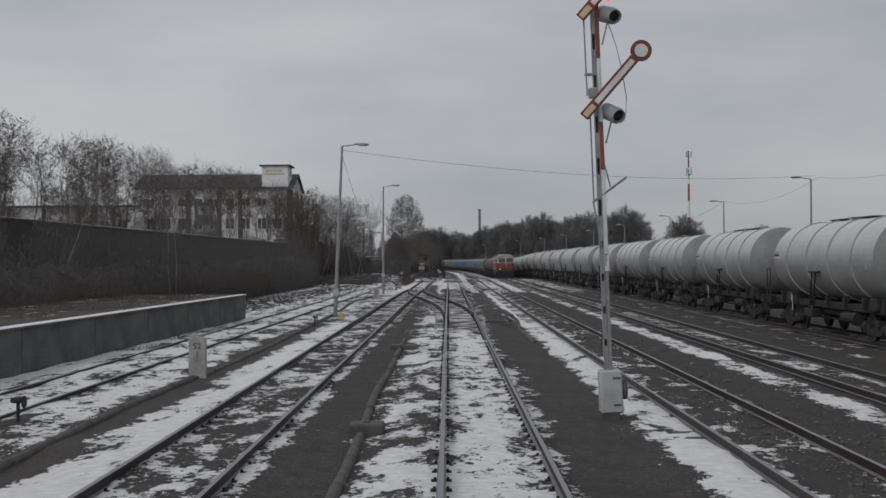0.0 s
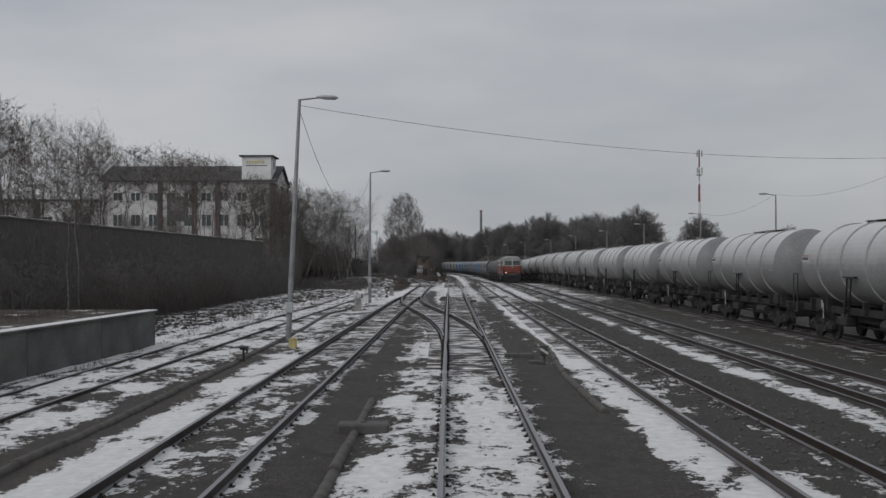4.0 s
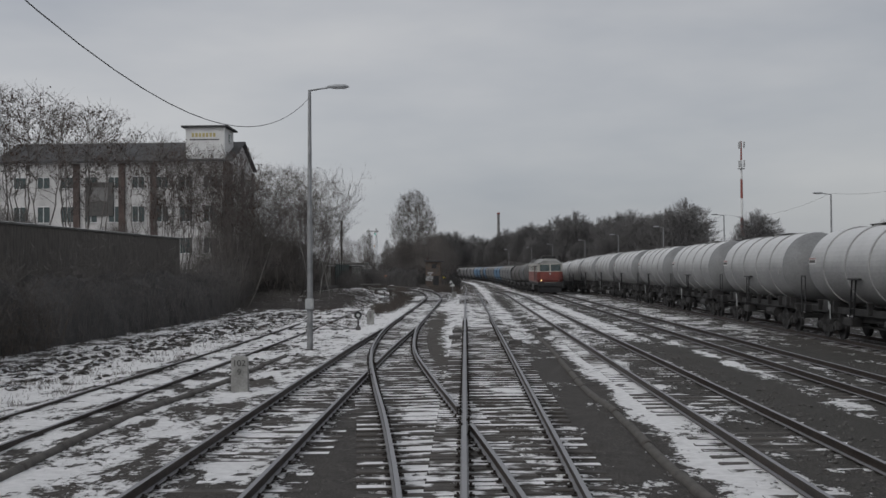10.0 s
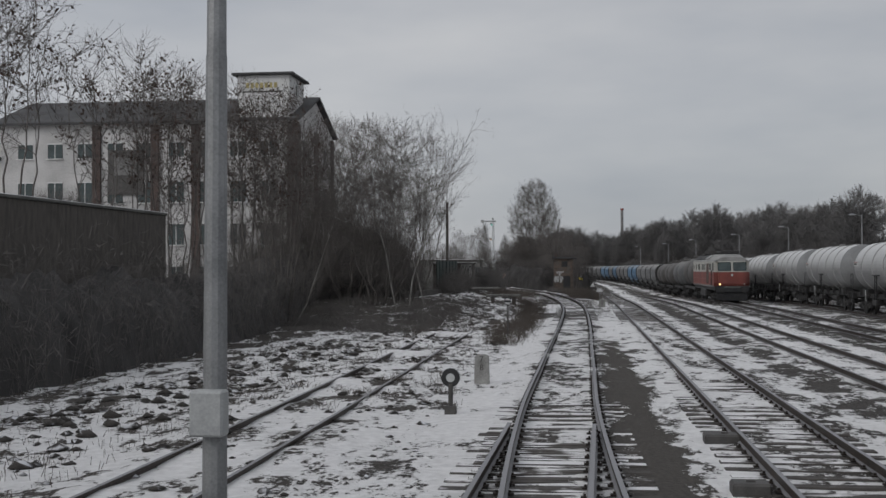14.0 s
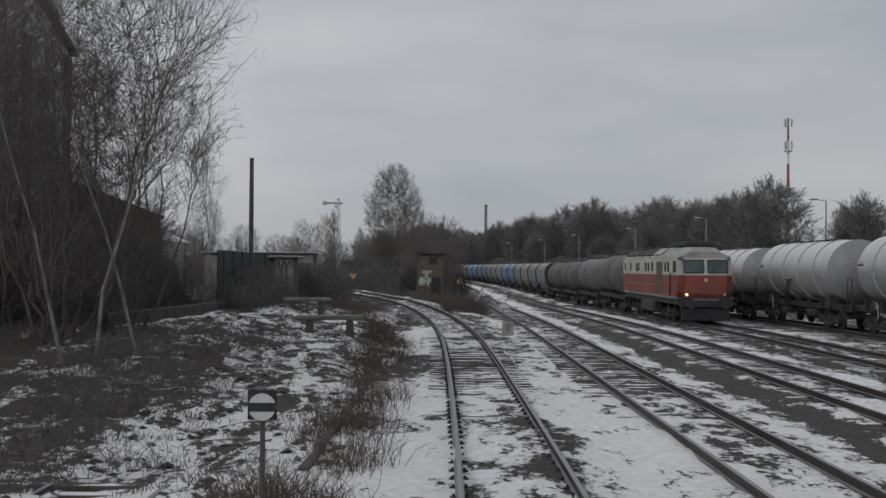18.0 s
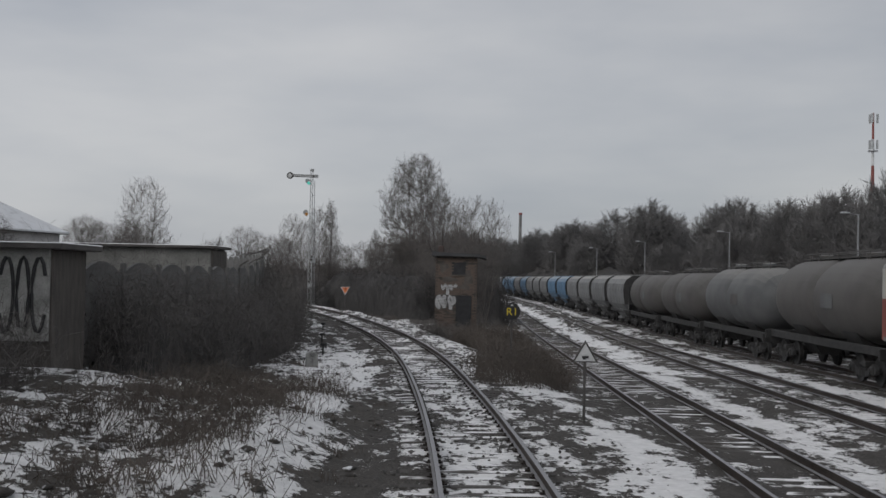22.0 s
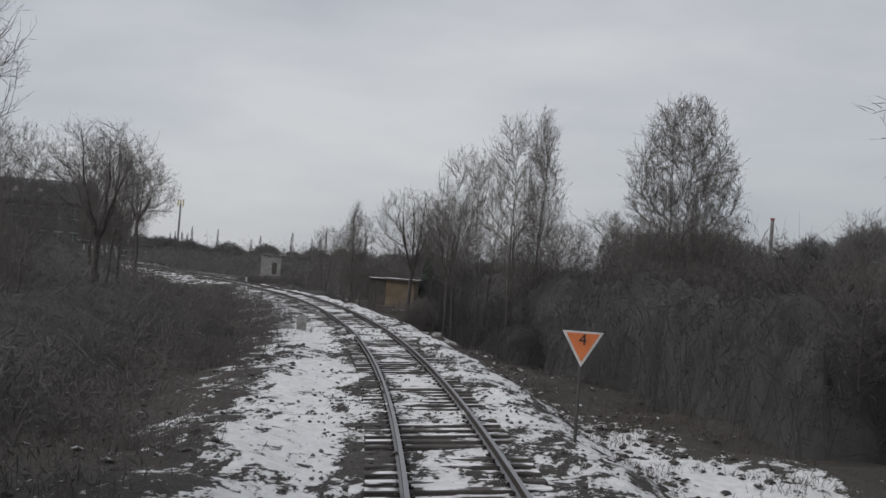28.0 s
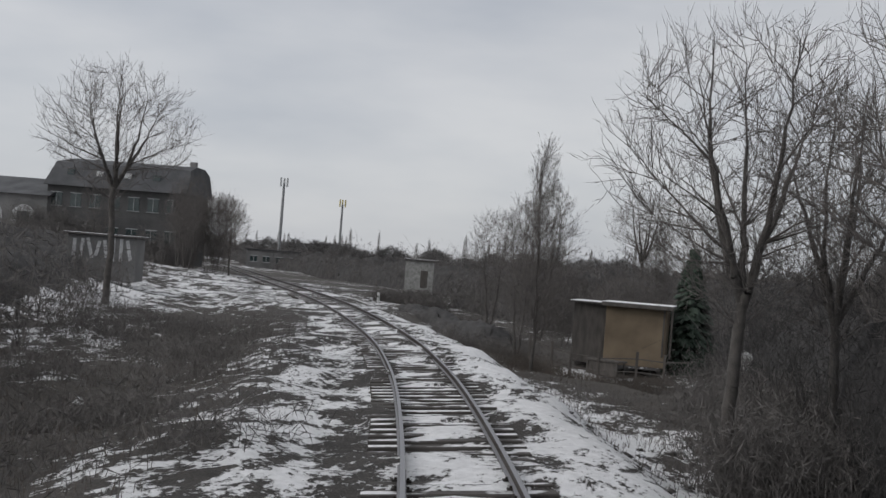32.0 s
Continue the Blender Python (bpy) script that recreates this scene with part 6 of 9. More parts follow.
def limbs(seed, h, bole, radius, count, stems=1, foot=0.3, rise=0.1, lean=0.1, twig=0.01, stout=0.012, fork=0.0):
    """Stems, boughs, branches and twigs as smooth curves, each springing from the wood before it and reaching for a point of the crown.
    Gives rows of tapered pieces and the places and ways of the outermost wood."""
    rng = np.random.default_rng(seed)
    rows, seat, heading, girth, ends, ways = [], [], [], [], [], []

    def curve(p, d, q, r0, r1, k, outer, sag=-0.07):
        ln = np.linalg.norm(q - p)
        c = p + d * ln * 0.42 + np.array([0, 0, sag * ln]) + rng.normal(0, 0.018 * ln, 3)
        u = np.linspace(0, 1, k + 1)[:, None]
        pts = (1 - u) ** 2 * p + 2 * u * (1 - u) * c + u ** 2 * q
        pts[1:-1] += rng.normal(0, 0.006 * ln, (k - 1, 3))
        way = np.gradient(pts, axis=0)
        way /= np.maximum(np.linalg.norm(way, axis=1), 1e-6)[:, None]
        rr = r0 + (r1 - r0) * u[:, 0] ** 0.8
        for i in range(k):
            rows.append((*pts[i], *pts[i + 1], rr[i], rr[i + 1]))
        first = 2 if outer else max(1, k // 4)
        seat.extend(pts[first:])
        heading.extend(way[first:])
        girth.extend(rr[first:])
        if outer:
            ends.extend(pts[max(1, k // 2):])
            ways.extend(way[max(1, k // 2):])

    thick = stout * h / stems ** 0.35
    if fork:
        curve(np.array([0, 0, -0.3]), np.array([0, 0, 1.0]), np.array([0.02 * h, 0.0, h * fork]), thick * 1.5, thick * 1.05, 8, False, 0.0)
    for k in range(stems):
        a = 6.283 * (k + rng.uniform(-0.2, 0.2)) / stems
        if stems == 1:
            p, d, q = np.array([0, 0, -0.3]), np.array([rng.normal(0, 0.04), rng.normal(0, 0.04), 1.0]), np.array([rng.normal(0, 0.03) * h, rng.normal(0, 0.03) * h, h * 0.93])
        else:
            out = np.array([math.cos(a), math.sin(a), 0])
            t = rng.uniform(0.62, 0.98)
            p, d, q = (np.array([0.02 * h, 0, h * fork * rng.uniform(0.93, 1.0)]) if fork else out * foot + np.array([0, 0, -0.3])), out * lean + np.array([0, 0, 1.0]), out * radius(t) * rng.uniform(0.35, 0.75) + np.array([0, 0, h * (bole + (1 - bole) * t)])
        curve(p, d / np.linalg.norm(d), q, thick * rng.uniform(0.8, 1.1), max(thick * 0.12, twig), 14, False, 0.0 if stems == 1 else 0.03)
    for level, number in ((1, max(6, count // 45) + (4 if stems == 1 else 0)), (2, max(20, count // 7)), (3, count)):
        goal = crown_points(rng, number, h, bole, radius)
        base, lead, fat = np.array(seat), np.array(heading), np.array(girth)
        ok = base[:, 2] > h * bole * 0.85
        base, lead, fat = base[ok], lead[ok], fat[ok]
        least = (0.16, 0.07, 0.03)[level - 1] * h
        for q in goal:
            v = q - base
            ln = np.linalg.norm(v, axis=1)
            v = v / np.maximum(ln, 1e-6)[:, None]
            turn = 1 - (v * lead).sum(1)
            cost = ln * (1 + 1.1 * turn + 1.6 * np.maximum(0, 0.15 + 0.5 * rise - v[:, 2])) + 40 * np.maximum(0, least - ln) + (0.25 * h * rng.random(len(ln)) if level == 1 else 0)
            i = int(cost.argmin())
            reach = min(ln[i], 0.62 * h)
            d = 0.22 * lead[i] + 0.78 * v[i]
            d /= np.linalg.norm(d)
            r0 = max(twig * 1.2, min(0.68 * fat[i], (0.0085, 0.0065, 0.0050)[level - 1] * reach * 1.6 + twig))
            curve(base[i], d, base[i] + v[i] * reach, r0, twig * 0.7, (8, 6, 4)[level - 1], level == 3 or (level == 2 and reach < 0.2 * h))
    return np.array(rows), np.array(ends), np.array(ways), rng


def grown_tree(name, label, category, group, bark, seed, h, bole, radius, count, twig=0.010, slips=4, slip=0.55, thin=0.006, seeds=0, seed_size=0.10, twig_material=M_TWIG, limb=0.05, shoot=1, **kw):
    rows, ends, ways, rng = limbs(seed, h, bole, radius, count, twig=twig, **kw)
    stout = rows[:, 6] > limb
    t = tagged(new(name), label, category, group)
    if stout.any():
        ob = new("trunk", quick_mesh("trunk", *tubes(rows[stout], 7), bark))
        ob.parent = t
    body = tubes(rows[~stout], 3)
    # side shoots, then the finest end twigs as slender slips of wood

    def shoots(p, d, count, length, wild):
        p, d = np.repeat(p, count, 0), np.repeat(d, count, 0) + rng.normal(0, wild, (len(d) * count, 3)) + np.array([0, 0, 0.22])
        d /= np.linalg.norm(d, axis=1)[:, None]
        return p, d, length * rng.uniform(0.45, 1.25, (len(p), 1))
    p, d, ln = shoots(ends, ways, shoot, slip * 1.4, 0.6)
    q = p + d * ln * 0.5
    d2 = d + rng.normal(0, 0.25, d.shape) + np.array([0, 0, 0.10])
    d2 /= np.linalg.norm(d2, axis=1)[:, None]
    e = q + d2 * ln * 0.5
    one = np.ones((len(p), 1)) * twig
    body = together(body, tubes(np.concatenate([np.concatenate([p, q, one * 0.8, one * 0.6], 1), np.concatenate([q, e, one * 0.6, one * 0.35], 1)]), 3))
    p, d, ln = shoots(np.concatenate([q, (q + e) / 2, e]), np.concatenate([d, d2, d2]), max(1, slips // 2), slip, 0.5)
    side = np.cross(d, rng.normal(0, 1, p.shape))
    side /= np.linalg.norm(side, axis=1)[:, None]
    body = together(body, (np.stack([p, p + d * ln * 0.4 - side * thin, p + d * ln, p + d * ln * 0.4 + side * thin], 1).reshape(-1, 3), np.arange(len(p) * 4).reshape(-1, 4)))
    ob = new("crown", quick_mesh("crown", *body, twig_material))
    ob.parent = t
    if seeds:
        tips = ends[(ends[:, 2] > h * 0.5) & (rng.random(len(ends)) < seeds)]
        ob = tagged(new("seed_clusters", blobs(tips, seed, seed_size, M_SEED, "seed_clusters", 6, 0.13)), kind="stuff")
        ob.parent = t
    return t


BARE = ("tree", "bare trees", M_BARK)
TALL = grown_tree("bare_tree", "tall leafless tree with a dense egg-shaped crown", *BARE, 27, 25.3, 0.15, shaped(6.5, BOWL), 900, stems=3, foot=0.3, lean=0.12, twig=0.026, slips=4, slip=0.95, thin=0.017, rise=0.8, limb=0.10)
ROUND = grown_tree("bare_tree", "leafless broad-crowned tree with fine dark twigs", *BARE, 11, 10, 0.27, shaped(2.5, BOWL), 360, stems=2, foot=0.08, lean=0.15, twig=0.009, slips=2, stout=0.016, slip=0.42, thin=0.006, rise=0.6)
WIDE = grown_tree("bare_tree", "leafless tree with wide open boughs", *BARE, 23, 10, 0.40, shaped(3.7, BOWL), 440, stems=5, fork=0.42, lean=0.55, twig=0.010, slips=3, slip=0.42, thin=0.006, rise=0.4, stout=0.024)
FANNED = grown_tree("bare_tree", "leafless tree of many stems fanning out from the ground", *BARE, 35, 10, 0.08, shaped(3.3, VASE), 480, stems=7, foot=0.35, lean=0.5, twig=0.009, slips=4, slip=0.45, thin=0.006, rise=0.7)
FORKED = grown_tree("bare_tree", "leafless tree with one trunk and a high fan of boughs", *BARE, 29, 10, 0.50, shaped(4.0, DOME), 330, stems=6, fork=0.50, lean=0.8, twig=0.010, slips=3, slip=0.45, thin=0.006, rise=0.35, stout=0.024)
SPIRE = grown_tree("bare_tree", "slender leafless tree with a pointed crown", *BARE, 44, 10, 0.14, shaped(2.1, CONE), 420, twig=0.009, slips=4, slip=0.42, thin=0.006, rise=0.9)
SEEDY = grown_tree("seed_tree", "leafless tree hung with dark withered seed clusters", "tree", "seed-bearing trees", M_BARK, 31, 10, 0.34, shaped(2.5, VASE), 190, stems=4, foot=0.35, lean=0.22, twig=0.011, slips=2, slip=0.35, thin=0.005, seeds=0.22, seed_size=0.078, rise=0.6)
SEEDY2 = grown_tree("seed_tree", "leafless tree hung with dark withered seed clusters", "tree", "seed-bearing trees", M_BARK, 37, 10, 0.40, shaped(2.9, VASE), 200, stems=5, foot=0.5, lean=0.25, twig=0.011, slips=2, slip=0.35, thin=0.005, seeds=0.20, seed_size=0.078, rise=0.6)
BIRCH = tree("birch_tree", "slender leafless birch with a pale trunk", "tree", "bare trees", M_BIRCH, 41, 12, 0.45, r0=0.085, bole=0.2, fan=5, depth=3, up=0.5, fine=(0.6, 6, 0.22, 0.006))
SHRUB = grown_tree("bare_shrub", "dark many-stemmed leafless shrub", "shrub", "bare shrubs", M_BARK, 53, 5.5, 0.06, shaped(2.3, VASE), 480, stems=9, foot=0.4, lean=0.5, twig=0.008, slips=4, slip=0.38, thin=0.006, rise=0.6, limb=0.03)
FAR = grown_tree("distant_tree", "leafless distant tree, haze put into its grey", "tree", "distant trees", M_FARTWIG, 61, 12, 0.14, shaped(4.8, DOME), 340, twig=0.035, slips=10, slip=0.95, thin=0.020, rise=0.4, twig_material=M_FARTWIG, limb=0.12)
FAR2 = grown_tree("distant_tree", "leafless distant tree, haze put into its grey", "tree", "distant trees", M_FARTWIG, 68, 12.5, 0.12, shaped(4.0, EGG), 320, twig=0.035, slips=10, slip=0.95, thin=0.020, rise=0.6, twig_material=M_FARTWIG, limb=0.12)
for ob in (TALL, ROUND, WIDE, FANNED, FORKED, SPIRE, SEEDY, SEEDY2, BIRCH, SHRUB, FAR, FAR2):
    ob["placed"] = 0

rg = random.Random(4)


def upto(ob, x, y, top, h, w=None, w0=None, rz=None):
    """Puts a tree so that its crown ends at a height over the datum; h, w0: its own height and width, w: the width wanted."""
    z = gz(x, y)
    sz = (top - z) / h
    return put(ob, x, y, w / w0 if w else sz, rg.random() * 360 if rz is None else rz, sz=sz)


# the belt of seed trees on the bank in front of the warehouse
for x, y, top in ((-25, 44, 9.0), (-27, 50, 10.2), (-24.5, 57, 9.2), (-26, 66, 9.6), (-24.5, 63, 10.8), (-26.2, 68, 11.0), (-23.9, 73, 10.4), (-27.5, 64, 11.2), (-24.4, 80, 11.4), (-25.6, 86, 11.6), (-26, 96, 10.6), (-25.3, 108, 11.6), (-24.5, 116, 12.6), (-24, 122, 12.2), (-25, 128, 13.2),
                  (-23.8, 133, 13.0), (-25, 138, 13.8), (-22.5, 143, 12.6), (-22, 149, 12.4), (-20.6, 153, 12.6), (-18.9, 157, 12.8), (-21.5, 160, 12.2)):
    upto(rg.choice((SEEDY, SEEDY2)), x, y, top, 10, 5.4 if y < 90 else 6.2, 5.4)
for i in range(9):
    put(SHRUB, -24.5 + rg.uniform(-2.5, 0.5), 60 + 10 * i + rg.uniform(-2, 2), rg.uniform(0.6, 0.85), rg.random() * 360)
for x, y, top, k in ((-22.0, 62, 8.6, ROUND), (-31, 80, 10.5, ROUND), (-25.2, 91, 11.8, ROUND), (-25.8, 102, 12.8, ROUND), (-27.2, 110, 12.6, ROUND), (-30, 98, 12.2, ROUND)):
    upto(k, x, y, top, 10)
for x, y, s in ((-20, 60, 0.55), (-16.8, 71, 0.5), (-16.5, 72.5, 0.55), (-13.3, 161.6, 0.62), (-12.7, 162.2, 0.66), (-11.8, 162.8, 0.58)):
    put(BIRCH, x, y, s, rg.random() * 360)
put(BIRCH, -14.8, 187.5, 0.34, 80, sz=0.62)
fallen = put(BIRCH, -17.4, 154.0, 0.5, 0)
fallen.matrix_basis = fallen.matrix_basis @ Matrix.Rotation(radians(38), 4, "Y")
# the wide fan of boughs between the warehouse and the old sheds
for x, y, top, w in ((-15.0, 166.5, 11.6, 9.0), (-17.8, 169.5, 12.2, 9.0), (-20.5, 172.5, 11.0, 8.0), (-13.6, 168.0, 8.6, 6.4)):
    upto(FANNED, x, y, top, 10, w, 6.8)
CLUMP = ((-21.2, 146.0, 11.8),)
for x, y, s in ((-18.0, 177, 0.9), (-20.5, 178, 1.3), (-22.5, 175, 1.4), (-16.8, 180, 0.8), (-23.5, 168, 1.0)):
    put(SHRUB, x, y, s, rg.random() * 360)
for x, y, top in CLUMP + ((-19.0, 154.5, 11.8), (-20.2, 163.5, 11.4)):
    upto(SEEDY2, x, y, top, 10, 5.8, 5.4)
# the tall tree beside the line and its neighbours
put(TALL, -14.2, 380, 1.0, 20)
upto(WIDE, -30.7, 319.5, 7.8, 10, 5.8, 7.4, 40)
upto(WIDE, -28.9, 323.0, 7.4, 10, 5.0, 7.4, 160)
upto(WIDE, -27.4, 316.2, 7.4, 10, 4.6, 7.4, 290)
upto(ROUND, -26.1, 312.8, 10.0, 10, 3.9, 5.2, 75)
upto(ROUND, -23.4, 306.8, 9.0, 10, 3.4, 5.2, 200)
upto(ROUND, -20.9, 300.3, 10.2, 10, 4.4, 5.2, 300)
upto(SPIRE, -20.2, 303.5, 10.8, 10, 4.2, 4.6, 20)
upto(SPIRE, -41.3, 341.3, 7.9, 10, 3.2, 4.6, 120)
upto(ROUND, -43.5, 346, 6.0, 10, 3.0, 5.2, 10)
upto(WIDE, -55.3, 428.8, 13.2, 10, 9.0, 7.0, 250)
upto(FORKED, -60.5, 338.7, 10.6, 10, 7.4, 8.0, 130)
upto(FORKED, -53.6, 318.8, 9.6, 10, 6.2, 8.0, 10)
upto(FANNED, -3.8, 247.5, 7.5, 10, 4.9, 6.8, 60)
upto(WIDE, -6.7, 266.0, 9.0, 10, 5.6, 7.0, 10)
upto(ROUND, -33.0, 274, 10.8, 10, 5.0, 5.2, 60)
for x, y, top, k in ((-8, 398, 13, ROUND), (-22, 385, 11, SPIRE), (-48.5, 366, 8.2, ROUND), (-54, 372, 6.8, ROUND), (-24, 345, 7.5, ROUND), (-30, 356, 7.0, ROUND), (-40, 372, 7.4, ROUND), (-44, 380, 7.0, SPIRE),
                     (-17.6, 313, 6.8, ROUND), (-20.5, 321, 6.5, ROUND), (-16, 318, 6.4, ROUND), (-3.0, 270, 6.2, FANNED), (-8.0, 278, 5.0, ROUND), (-5, 285, 6.0, ROUND), (-9, 300, 5.5, ROUND)):
    upto(k, x, y, top, 10)
for x, y, s in ((-5.4, 279, 0.85), (-7.4, 284, 0.9), (-9.8, 289, 0.9), (-12.6, 295, 0.9), (-15.4, 301, 0.9), (-18.2, 307, 0.9), (-4.0, 268, 0.8), (-22, 312, 0.9), (-40.5, 354, 0.8), (-46, 362, 0.8), (-12, 292, 0.6),
                (-17.5, 376, 2.0), (-12, 374, 2.1), (-9.5, 381, 1.8), (-19.5, 382, 1.8)):
    put(SHRUB, x, y, s, rg.random() * 360)
# left of the curve
for x, y, top, k in ((-31, 272, 4.6, ROUND), (-34, 280, 4.8, ROUND), (-38, 292, 8.0, WIDE), (-42, 300, 8.4, ROUND), (-40, 285, 7.2, FANNED), (-45, 307, 8.2, ROUND), (-36.5, 283, 6.6, FANNED), (-96, 382, 9.0, ROUND), (-28, 262, 4.4, ROUND), (-45, 270, 6.6, ROUND),
                     (-52, 290, 6.6, ROUND), (-30, 236, 5.6, ROUND), (-100, 402, 10.5, ROUND), (-97, 396, 9.0, ROUND), (-92, 398, 8.0, ROUND)):
    upto(k, x, y, top, 10)
# woods far off, behind the yard and across the valley
for i in range(40):
    k = rg.uniform(0.75, 1.35) if i % 3 else rg.uniform(1.25, 1.5)
    put(rg.choice((FAR, FAR, FAR2)), 42 + 7 * math.sin(i * 0.7) + rg.uniform(0, 26) - i * 0.5, 318 + i * 6.0, k * (0.95 + 0.008 * i), rg.random() * 360, -0.8)
for i in range(34):
    put(rg.choice((FAR, FAR2)), -30 + i * 1.9 + rg.uniform(-2, 2), 560 + rg.uniform(-30, 50), rg.uniform(0.85, 1.6), rg.random() * 360, -0.5)
for i in range(20):
    put(rg.choice((FAR, FAR2)), 62 + rg.uniform(0, 40), 190 + i * 8, rg.uniform(0.55, 0.8), rg.random() * 360, -0.5)
for i in range(64):
    put(rg.choice((FAR, FAR2)), -40 - i * 3.5 + rg.uniform(-3, 3), 500 + i * 1.9 + rg.uniform(-22, 22), rg.uniform(0.7, 1.1), rg.random() * 360, -0.5, sz=rg.uniform(0.38, 0.58))
for i in range(30):
    upto(SPIRE, -70 - i * 6.4 + rg.uniform(-5, 5), 505 + i * 3.6 + rg.uniform(-14, 14), rg.uniform(6.5, 10.0), 10, rg.uniform(1.6, 2.6), 4.6)
for x, y in ((-104.6, 413.6), (-107.2, 412.4), (-103.0, 413.0), (-106.0, 411.4)):
    put(SHRUB, x, y, 1.1, rg.random() * 360, sz=1.62)
for i in range(14):
    put(rg.choice((FAR, FAR2)), -70 - i * 4 + rg.uniform(-3, 3), 300 + rg.uniform(-14, 30), rg.uniform(0.6, 0.8), rg.random() * 360, 0.5)


def thicket(name, label, seed, places, count, h, material, fuzz=0, r=0.012, lean=0.35, forks=1, slip=0.9, lift=0.0):
    """A dense stand of thin stems. places: function of rng and count giving x, y arrays."""
    rng = np.random.default_rng(seed)
    x, y = places(rng, count)
    z = land(x, y) * (lift == 0) + lift - 0.05
    hh = h * rng.uniform(0.45, 1.1, len(x)) * (0.8 + 0.3 * wave(x, y, 0.45, seed))
    a = np.stack([x, y, z], 1)
    dx = np.clip(rng.normal(0, lean, (len(x), 2)), -1.6 * lean, 1.6 * lean)
    mid = a + np.concatenate([dx * hh[:, None] * 0.4, (hh * 0.55)[:, None]], 1)
    rows = [np.concatenate([a, mid, np.full((len(x), 1), r), np.full((len(x), 1), r * 0.75)], 1)]
    for k in range(forks):
        e = mid + np.concatenate([(dx + rng.normal(0, lean, dx.shape)) * hh[:, None] * 0.45, (hh * rng.uniform(0.2, 0.5, len(x)))[:, None]], 1)
        rows.append(np.concatenate([mid, e, np.full((len(x), 1), r * 0.7), np.full((len(x), 1), r * 0.3)], 1))
        e2 = (mid + e) / 2
        e3 = e2 + rng.normal(0, 0.25, e2.shape) * hh[:, None] * 0.6
        rows.append(np.concatenate([e2, e3, np.full((len(x), 1), r * 0.5), np.full((len(x), 1), r * 0.25)], 1))
    body = tubes(np.concatenate(rows), 3)
    if fuzz:
        heart = np.repeat(a, fuzz, 0) + np.concatenate([rng.normal(0, 0.35, (len(a) * fuzz, 2)), (np.repeat(hh, fuzz) * rng.uniform(0.05, 0.95, len(a) * fuzz))[:, None]], 1)
        body = together(body, sprays(heart, seed, min(slip, 0.3 * h), 1, 0.1, 1.4 * r, 0.8))
    ob = new(name, quick_mesh(name, *body, material))
    return tagged(ob, label, "scrub", kind="stuff")


def strip(pts, w):
    line = spline(pts, 1.0)

    def go(rng, c):
        i = rng.random(c) * (len(line) - 1)
        k = i.astype(int)
        p = line[k] + (line[np.minimum(k + 1, len(line) - 1)] - line[k]) * (i - k)[:, None]
        nn = normals(line)[k]
        o = rng.uniform(-w, w, c)
        return p[:, 0] + nn[:, 0] * o, p[:, 1] + nn[:, 1] * o
    return go


def beside(lo, hi, y0, y1):
    """Along the running line, between two offsets."""
    line = OWN[(OWN[:, 1] >= y0) & (OWN[:, 1] <= y1)]

    def go(rng, c):
        k = rng.integers(0, len(line) - 1, c)
        nn = normals(line)[k]
        o = rng.uniform(lo, hi, c)
        p = line[k] + rng.uniform(-0.5, 0.5, (c, 2))
        return p[:, 0] + nn[:, 0] * o, p[:, 1] + nn[:, 1] * o
    return go


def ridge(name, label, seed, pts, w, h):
    """The close-grown inside of a thicket: an uneven, lumpy bank of brushwood, added as filler with its inner shade put
    into the colour.
    """
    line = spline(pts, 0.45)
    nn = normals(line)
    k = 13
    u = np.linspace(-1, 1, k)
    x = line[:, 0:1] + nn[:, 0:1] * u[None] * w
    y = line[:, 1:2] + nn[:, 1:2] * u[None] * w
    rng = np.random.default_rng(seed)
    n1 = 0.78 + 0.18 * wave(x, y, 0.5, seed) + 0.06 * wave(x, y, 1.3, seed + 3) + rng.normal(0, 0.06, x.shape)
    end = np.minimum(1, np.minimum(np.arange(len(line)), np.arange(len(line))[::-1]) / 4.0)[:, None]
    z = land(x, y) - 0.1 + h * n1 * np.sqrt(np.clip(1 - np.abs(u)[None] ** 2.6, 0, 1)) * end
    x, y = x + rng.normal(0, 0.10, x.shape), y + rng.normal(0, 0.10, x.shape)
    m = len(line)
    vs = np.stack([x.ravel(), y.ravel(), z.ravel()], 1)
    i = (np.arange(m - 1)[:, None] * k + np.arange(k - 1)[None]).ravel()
    ob = new(name, quick_mesh(name, vs, np.stack([i, i + 1, i + k + 1, i + k], 1), M_TANGLE_SHADE))
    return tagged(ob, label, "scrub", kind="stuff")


def tufts(go, blades=26, spread=0.16):
    """Gathers blades into tufts."""
    def pick(rng, c):
        x, y = go(rng, max(1, c // blades))
        return np.repeat(x, blades) + rng.normal(0, spread, len(x) * blades), np.repeat(y, blades) + rng.normal(0, spread, len(x) * blades)
    return pick


def only(go, test):
    def pick(rng, c):
        x, y = go(rng, c * 2)
        k = test(x, y)
        return x[k][:c], y[k][:c]
    return pick


def off(o, y0, y1, step=8):
    """Points beside the running line at a fixed offset."""
    q = OWN + normals(OWN) * o
    q = q[(q[:, 1] >= y0) & (q[:, 1] <= y1)]
    return [tuple(p) for p in q[::step]]


